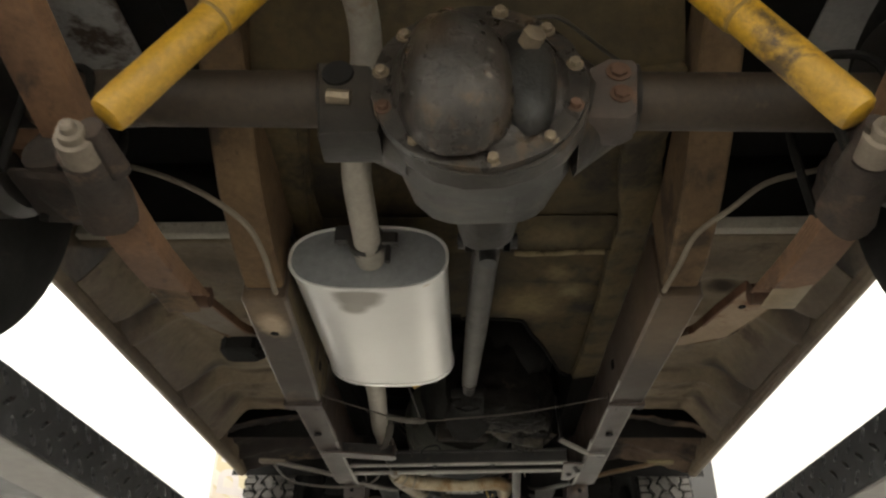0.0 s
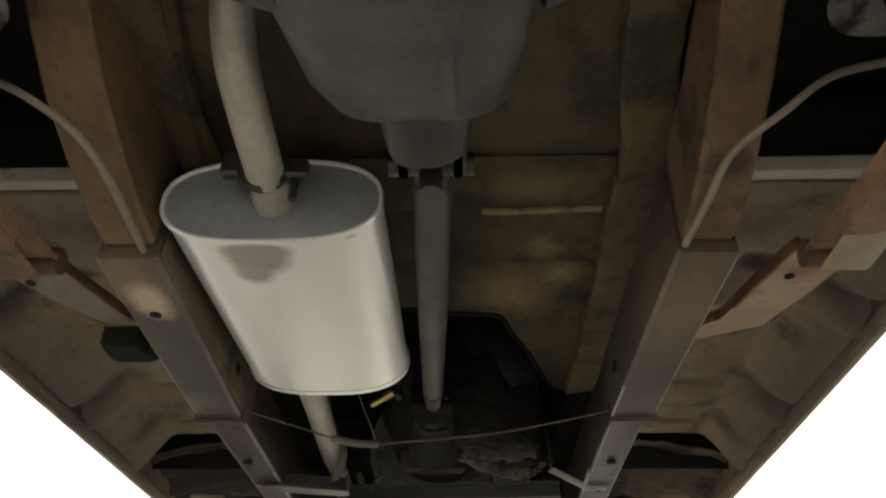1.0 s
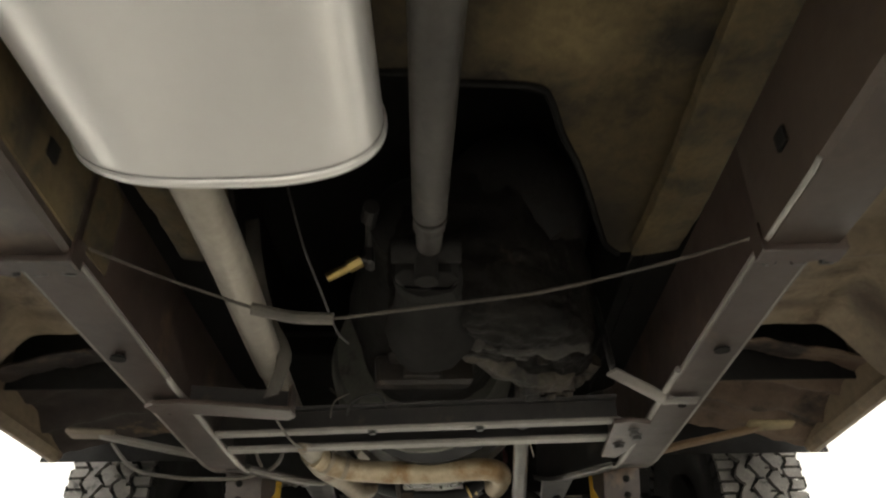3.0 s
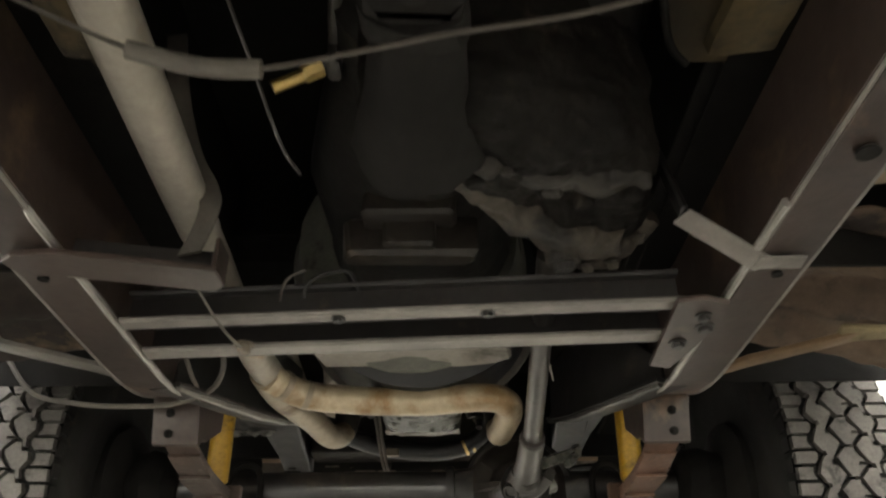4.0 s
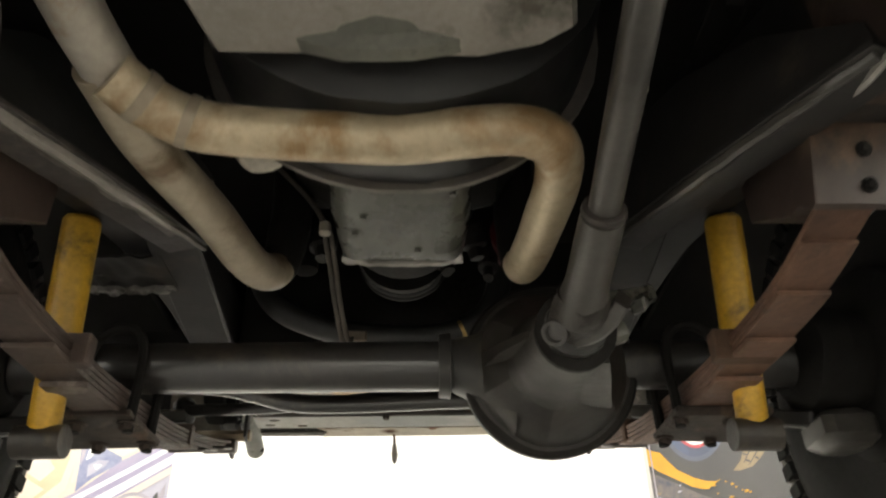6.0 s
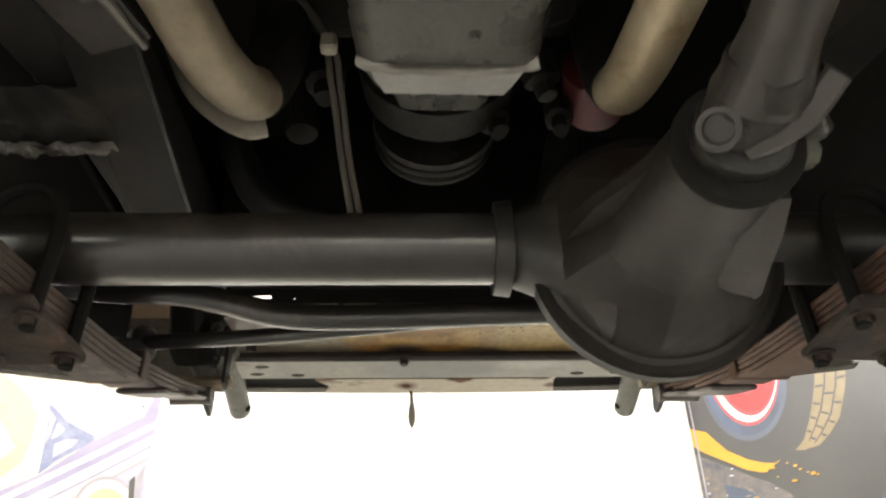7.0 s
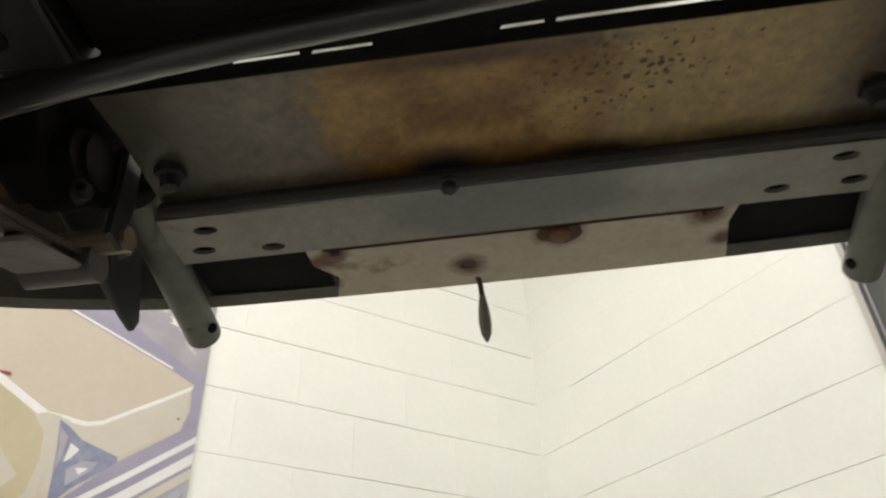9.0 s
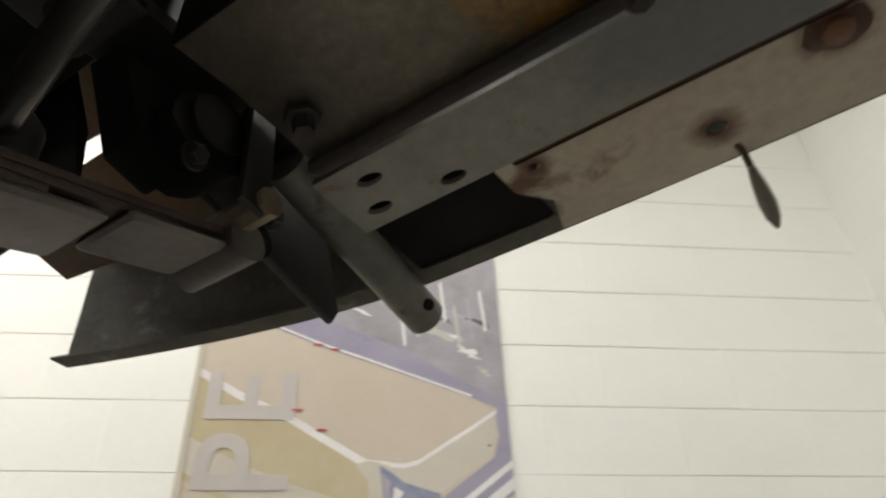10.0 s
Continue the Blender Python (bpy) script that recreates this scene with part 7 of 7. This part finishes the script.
def stripe(poster, name, line, deep, mat):
    """A printed line of even depth below a run of points."""
    return poster.flat(name, line + [(u, v - deep) for u, v in line[::-1]], mat)


bowl = [(0.0, 1.500), (0.132, 1.420), (0.285, 1.346), (0.391, 1.283), (0.470, 1.225), (0.505, 1.180), (0.511, 1.104), (0.499, 1.020), (0.453, 0.960), (0.36, 0.88)]
left.flat("printed_panel", bowl + [(0.0, 0.62)], OCHRE_INK)
left.flat("printed_crease", [(0.0, 1.31), (0.15, 1.232), (0.312, 1.166), (0.400, 1.140), (0.470, 1.062), (0.430, 1.010), (0.33, 1.055), (0.16, 1.13), (0.0, 1.21)], PALE_INK)
left.flat("printed_panel", [(0.0, 1.19), (0.16, 1.11), (0.33, 1.035), (0.45, 0.985), (0.36, 0.88), (0.0, 0.62)], CREAM_INK)
stripe(left, "printed_crease", [(0.0, 1.525), (0.132, 1.443), (0.285, 1.370), (0.395, 1.303), (0.500, 1.240), (0.560, 1.236)], 0.026, WHITE_INK)
left.flat("printed_pillar", [(0.500, 1.238), (0.538, 1.232), (0.533, 1.190), (0.536, 1.126), (0.520, 0.996), (0.467, 0.925), (0.40, 0.87), (0.33, 0.84), (0.44, 0.95), (0.499, 1.020), (0.511, 1.104), (0.505, 1.180), (0.470, 1.225)], PALE_INK)
left.flat("printed_panel", [(0.535, 1.228), (0.602, 1.222), (0.642, 1.234), (0.718, 1.285), (0.862, 1.385), (0.860, 1.316), (0.845, 1.257), (0.70, 1.148), (0.58, 1.05), (0.535, 1.02)], PALE_INK)
stripe(left, "printed_highlight", [(0.560, 1.233), (0.602, 1.230), (0.642, 1.242), (0.718, 1.294), (0.795, 1.345), (0.871, 1.399)], 0.013, WHITE_INK)
left.flat("printed_lamp", [(0.534, 1.225), (0.544, 1.156), (0.552, 1.052), (0.555, 0.990), (0.604, 1.048), (0.703, 1.128), (0.698, 1.147), (0.640, 1.165), (0.600, 1.178), (0.567, 1.205)], BLUE_INK)
left.flat("printed_lamp", [(0.540, 1.205), (0.548, 1.150), (0.552, 1.085), (0.560, 1.120), (0.566, 1.180)], CHROME_INK)
left.flat("printed_lamp", [(0.575, 1.165), (0.568, 1.11), (0.585, 1.125), (0.60, 1.15)], WHITE_INK)
left.flat("printed_lamp", [(0.580, 1.095), (0.585, 1.050), (0.640, 1.098), (0.655, 1.125), (0.615, 1.12)], SKY_PALE_INK)
left.flat("printed_lamp", [(0.600, 1.10), (0.612, 1.083), (0.632, 1.105)], WHITE_INK)
trim_low = [(0.0, 1.742), (0.196, 1.662), (0.355, 1.595), (0.477, 1.552), (0.638, 1.492), (0.802, 1.432), (0.869, 1.402), (0.902, 1.41)]
trim_high = [(0.902, 1.445), (0.870, 1.437), (0.80, 1.475), (0.73, 1.513), (0.639, 1.572), (0.45, 1.655), (0.2, 1.765), (0.0, 1.86)]
left.flat("printed_window", trim_high + [(0.0, 2.1), (0.902, 2.1)], CHROME_INK)
left.flat("printed_trim", trim_low + trim_high, LILAC_INK)
stripe(left, "printed_highlight", [(0.20, 1.675), (0.36, 1.606), (0.48, 1.563), (0.64, 1.503), (0.80, 1.443)], 0.008, WHITE_INK)
for u, v, a, b, tint in ((0.70, 1.66, 0.09, 0.020, GREY_INK), (0.66, 1.76, 0.13, 0.030, SKY_PALE_INK), (0.80, 1.585, 0.05, 0.016, WHITE_INK), (0.76, 1.64, 0.03, 0.007, WHITE_INK), (0.52, 1.80, 0.10, 0.022, GREY_INK), (0.60, 1.72, 0.05, 0.007, WHITE_INK), (0.83, 1.70, 0.045, 0.012, DARK_INK), (0.72, 1.705, 0.06, 0.006, DARK_INK), (0.84, 1.52, 0.03, 0.01, GREY_INK), (0.44, 1.74, 0.07, 0.01, WHITE_INK)):
    blot = []
    for k in range(18):
        w = 2 * math.pi * k / 18
        r = 0.75 + 0.9 * noise.noise(Vector((math.cos(w) * 1.6, math.sin(w) * 1.6, 40 * u + 17 * v)))
        p, q = a * r * math.cos(w), b * r * math.sin(w)
        blot.append((min(0.89, u + p * 0.85 + q * 0.5), v + q - p * 0.42))
    left.flat("printed_glint", blot, tint)
for k in range(7):
    u, v = 0.60 + 0.042 * k, 1.60 + 0.03 * (k * 5 % 4)
    left.flat("printed_glint", [(u, v), (u + 0.008, v + 0.01), (u - 0.004, v + 0.16), (u - 0.012, v + 0.15)], (WHITE_INK, GREY_INK, SKY_PALE_INK)[k % 3])
outer = [(0.902, 1.41), (0.902, 1.243), (0.742, 1.117), (0.596, 1.006), (0.468, 0.908), (0.36, 0.825)]
left.flat("printed_trim", outer + [(0.36, 0.86), (0.467, 0.930), (0.560, 0.992), (0.700, 1.132), (0.852, 1.250), (0.871, 1.316), (0.866, 1.38), (0.871, 1.402)], LILAC_INK)
rim_line = outer[1:]
down = 0.0
for deep, mat in ((0.021, WHITE_INK), (0.028, LILAC_INK), (0.034, WHITE_INK), (0.012, LILAC_INK), (0.030, PALE_INK), (0.010, CHROME_INK), (0.5, SKY_PALE_INK)):
    stripe(left, "printed_stripe", [(u, v - down) for u, v in rim_line], deep, mat)
    down += deep
left.flat("printed_wheel", oval(0.785, 0.915, 0.105, 0.110, 32), CHROME_INK)
left.flat("printed_wheel", oval(0.785, 0.912, 0.095, 0.100, 32), GREY_INK)
left.flat("printed_wheel", oval(0.785, 0.905, 0.072, 0.078, 28), OCHRE_INK)
left.flat("printed_bumper", [(0.865, 1.03), (0.890, 1.08), (0.890, 0.90), (0.872, 0.90)], CHROME_INK)
left.flat("printed_bumper", [(0.845, 1.02), (0.862, 1.04), (0.872, 0.96), (0.855, 0.95)], DARK_INK)
left.text("P", 0.287, 1.132, 0.355, 90, LETTER_INK)
left.text("E", 0.290, 1.332, 0.355, 90, LETTER_INK)
for u, v in ((0.300, 1.385), (0.372, 1.325), (0.345, 1.60), (0.395, 1.585)):
    left.flat("printed_mark", oval(u, v, 0.017, 0.004, 10), RED_INK)
left.flat("printed_mark", oval(0.842, 1.285, 0.004, 0.004, 10), DARK_INK)
left.flat("poster_edge", [(0, 0), (0.016, 0), (0.016, 2.1), (0, 2.1)], PALE_INK)

# right: a painted tyre with a red hub and a gold stroke below it
right = Poster("wheel_poster", "tall printed poster of a wheel with a red hub", room(0, 1.339, 1.35), V, -U, 0.902, 2.1, DARK_INK)
right.flat("printed_tyre", [(max(0.05, u), v) for u, v in oval(0.27, 1.31, 0.27, 0.33, 40)], TYRE_INK)
tread_out = [(0.590, 1.62), (0.604, 1.50), (0.600, 1.36), (0.580, 1.235), (0.548, 1.128), (0.507, 1.043), (0.462, 1.000), (0.425, 0.977)]
tread_in = [(0.500, 1.62), (0.512, 1.50), (0.508, 1.36), (0.490, 1.25), (0.460, 1.156), (0.436, 1.098), (0.414, 1.053), (0.385, 1.005)]
right.flat("printed_tread", tread_out + [(0.375, 0.974), (0.352, 0.980)] + tread_in[::-1], TAN_INK)
for a, b in ((0.30, 0.36), (0.66, 0.72)):
    run = [tuple(p + (q - p) * t for p, q in zip(i, o)) for t in (a, b) for i, o in (zip(tread_in, tread_out) if t == a else zip(tread_in[::-1], tread_out[::-1]))]
    right.flat("printed_groove", run, TYRE_INK)
for k in range(26):
    q = 7 * k / 26
    n0, w0 = int(q), q - int(q)
    i = [p + (r - p) * w0 for p, r in zip(tread_in[n0], tread_in[n0 + 1])]
    o = [p + (r - p) * w0 for p, r in zip(tread_out[n0], tread_out[n0 + 1])]
    lo, hi = ((0.02, 0.30), (0.36, 0.66), (0.72, 0.98))[k % 3]
    ends = [[p + (r - p) * t for p, r in zip(i, o)] for t in (lo, hi)]
    right.flat("printed_groove", [(ends[0][0], ends[0][1]), (ends[1][0], ends[1][1] + 0.006), (ends[1][0], ends[1][1] - 0.001), (ends[0][0], ends[0][1] - 0.007)], TYRE_INK)
right.flat("printed_shade", oval(0.238, 1.255, 0.150, 0.215, 36), SHADE_INK)
right.flat("printed_shade", oval(0.238, 1.262, 0.136, 0.205, 36), SKY_INK)
right.flat("printed_rim", oval(0.245, 1.330, 0.133, 0.243, 44), PINK_INK)
right.flat("printed_rim", oval(0.246, 1.332, 0.126, 0.233, 44), WHITE_INK)
glow = [(0.246 + 0.125 * math.cos(radians(a)), 1.332 + 0.232 * math.sin(radians(a))) for a in range(150, 221, 7)]
right.flat("printed_rim", glow + [(u + 0.022, v) for u, v in glow[::-1]], CREAM_INK)
right.flat("printed_rim", oval(0.256, 1.341, 0.116, 0.224, 44), PINK_INK)
right.flat("printed_rim", oval(0.258, 1.343, 0.109, 0.214, 44), RED_INK)
right.flat("printed_rim", oval(0.250, 1.350, 0.080, 0.160, 36), PINK_INK)
right.flat("printed_rim", oval(0.252, 1.354, 0.075, 0.153, 36), RED_INK)
right.flat("printed_hub", oval(0.205, 1.342, 0.050, 0.050, 28), CHROME_INK)
right.flat("printed_hub", oval(0.200, 1.352, 0.040, 0.034, 24), GREY_INK)
right.flat("printed_hub", oval(0.172, 1.336, 0.013, 0.022, 18), WHITE_INK)
right.flat("printed_hub", oval(0.215, 1.365, 0.020, 0.010, 18), WHITE_INK)
right.flat("printed_hub", oval(0.222, 1.325, 0.014, 0.018, 18), OCHRE_INK)
for u, v in ((0.247, 1.305), (0.270, 1.345), (0.232, 1.255), (0.268, 1.27), (0.285, 1.40)):
    right.flat("printed_nut", oval(u, v, 0.010, 0.012, 12), PINK_INK)
    right.flat("printed_nut", oval(u - 0.002, v + 0.003, 0.006, 0.007, 12), WHITE_INK)
stroke = [(0.045, 1.122), (0.075, 1.108), (0.101, 1.072), (0.135, 1.030), (0.200, 0.986), (0.245, 0.966), (0.280, 0.957), (0.300, 0.962)]
right.flat("printed_stroke", [(0.0, 1.145)] + stroke + [(0.272, 0.948), (0.279, 0.941), (0.255, 0.944), (0.25, 0.936), (0.228, 0.940), (0.185, 0.957), (0.138, 0.988), (0.060, 1.038), (0.0, 1.086)], GOLD_INK)
right.flat("printed_splash", [(0.005, 1.055), (0.060, 1.020), (0.134, 0.975), (0.207, 0.928), (0.25, 0.905), (0.305, 0.860), (0.36, 0.74), (0.42, 0.5), (0.45, 0), (0.0, 0)], SPLASH_INK)
right.flat("printed_splash", [(0.10, 0.93), (0.17, 0.90), (0.24, 0.84), (0.28, 0.70), (0.24, 0.55), (0.12, 0.6)], SKY_INK)
random.seed(4)
for k in range(46):
    u, v = random.uniform(0.03, 0.33), random.uniform(0.80, 1.03)
    if v > 1.035 - 0.42 * u:
        continue
    right.flat("printed_drop", oval(u, v, random.uniform(0.003, 0.011), random.uniform(0.0015, 0.004), 8), (TAN_INK, GOLD_INK, SKY_PALE_INK)[k % 3])
for u, v, r in ((0.340, 0.935, 0.007), (0.352, 0.922, 0.005), (0.387, 0.902, 0.009), (0.372, 0.908, 0.004), (0.318, 0.948, 0.004), (0.40, 0.896, 0.005)):
    right.flat("printed_drop", oval(u, v, r, r * 0.55, 10), GOLD_INK)
right.flat("poster_edge", [(0, 0), (0.018, 0), (0.018, 2.1), (0, 2.1)], GREY_INK)
right.flat("poster_edge", [(0.030, 0), (0.036, 0), (0.036, 2.1), (0.030, 2.1)], CHROME_INK)

# ---- wall blocks, painted, one by one; paint has run into most upright joints and some level ones ----
def block_mesh(groove):
    w, h, d, c = 0.4061, 0.2083 - groove * 0.4, 0.003, groove
    s = Shape()
    s.loft([[(-w / 2, -h / 2, -0.02), (w / 2, -h / 2, -0.02), (w / 2, h / 2, -0.02), (-w / 2, h / 2, -0.02)], [(-w / 2, -h / 2, d - c), (w / 2, -h / 2, d - c), (w / 2, h / 2, d - c), (-w / 2, h / 2, d - c)], [(-w / 2, -h / 2 + c, d), (w / 2, -h / 2 + c, d), (w / 2, h / 2 - c, d), (-w / 2, h / 2 - c, d)]])
    return s.mesh("block", PAINT_WALL, 20)


CUT, FAINT, FILLED = block_mesh(0.0022), block_mesh(0.0008), block_mesh(0.00005)
PITCH, COURSE, LEVEL = 0.4064, 0.2085, 2.553


def lay(wall, place, along, normal, last, z0, z1, choose):
    random.seed(11)
    up = Vector((0, 0, 1))
    for k in range(math.floor((z0 - LEVEL) / COURSE), math.ceil((z1 - LEVEL) / COURSE)):
        z = LEVEL + COURSE * (k + 0.5)
        n = 0
        while True:
            a = PITCH * (n + (0.5 if k % 2 else 1.0)) - PITCH / 2
            n += 1
            if a > last:
                break
            m = Matrix((along, up, normal)).transposed().to_4x4()
            m.translation = place(a) + Vector((0, 0, z))
            ob = new("block", choose(k, a, random.random()))
            ob.parent = wall
            ob.matrix_basis = m


def left_joint(k, a, chance):
    return CUT if chance < 0.75 else FAINT


def right_joint(k, a, chance):
    """Courses by number from the level of the eye; a is the distance from the corner."""
    if k >= 2 or a < 0.3 and k != 0:
        return FILLED if chance < 0.6 else FAINT
    return CUT if chance < 0.6 else FAINT


lay(WALL_LEFT, lambda a: CORNER - U * a, U, V, 5.2, 1.45, 4.2, left_joint)
lay(WALL_RIGHT, lambda b: CORNER + V * b, V, -U, 4.8, 1.45, 4.2, right_joint)
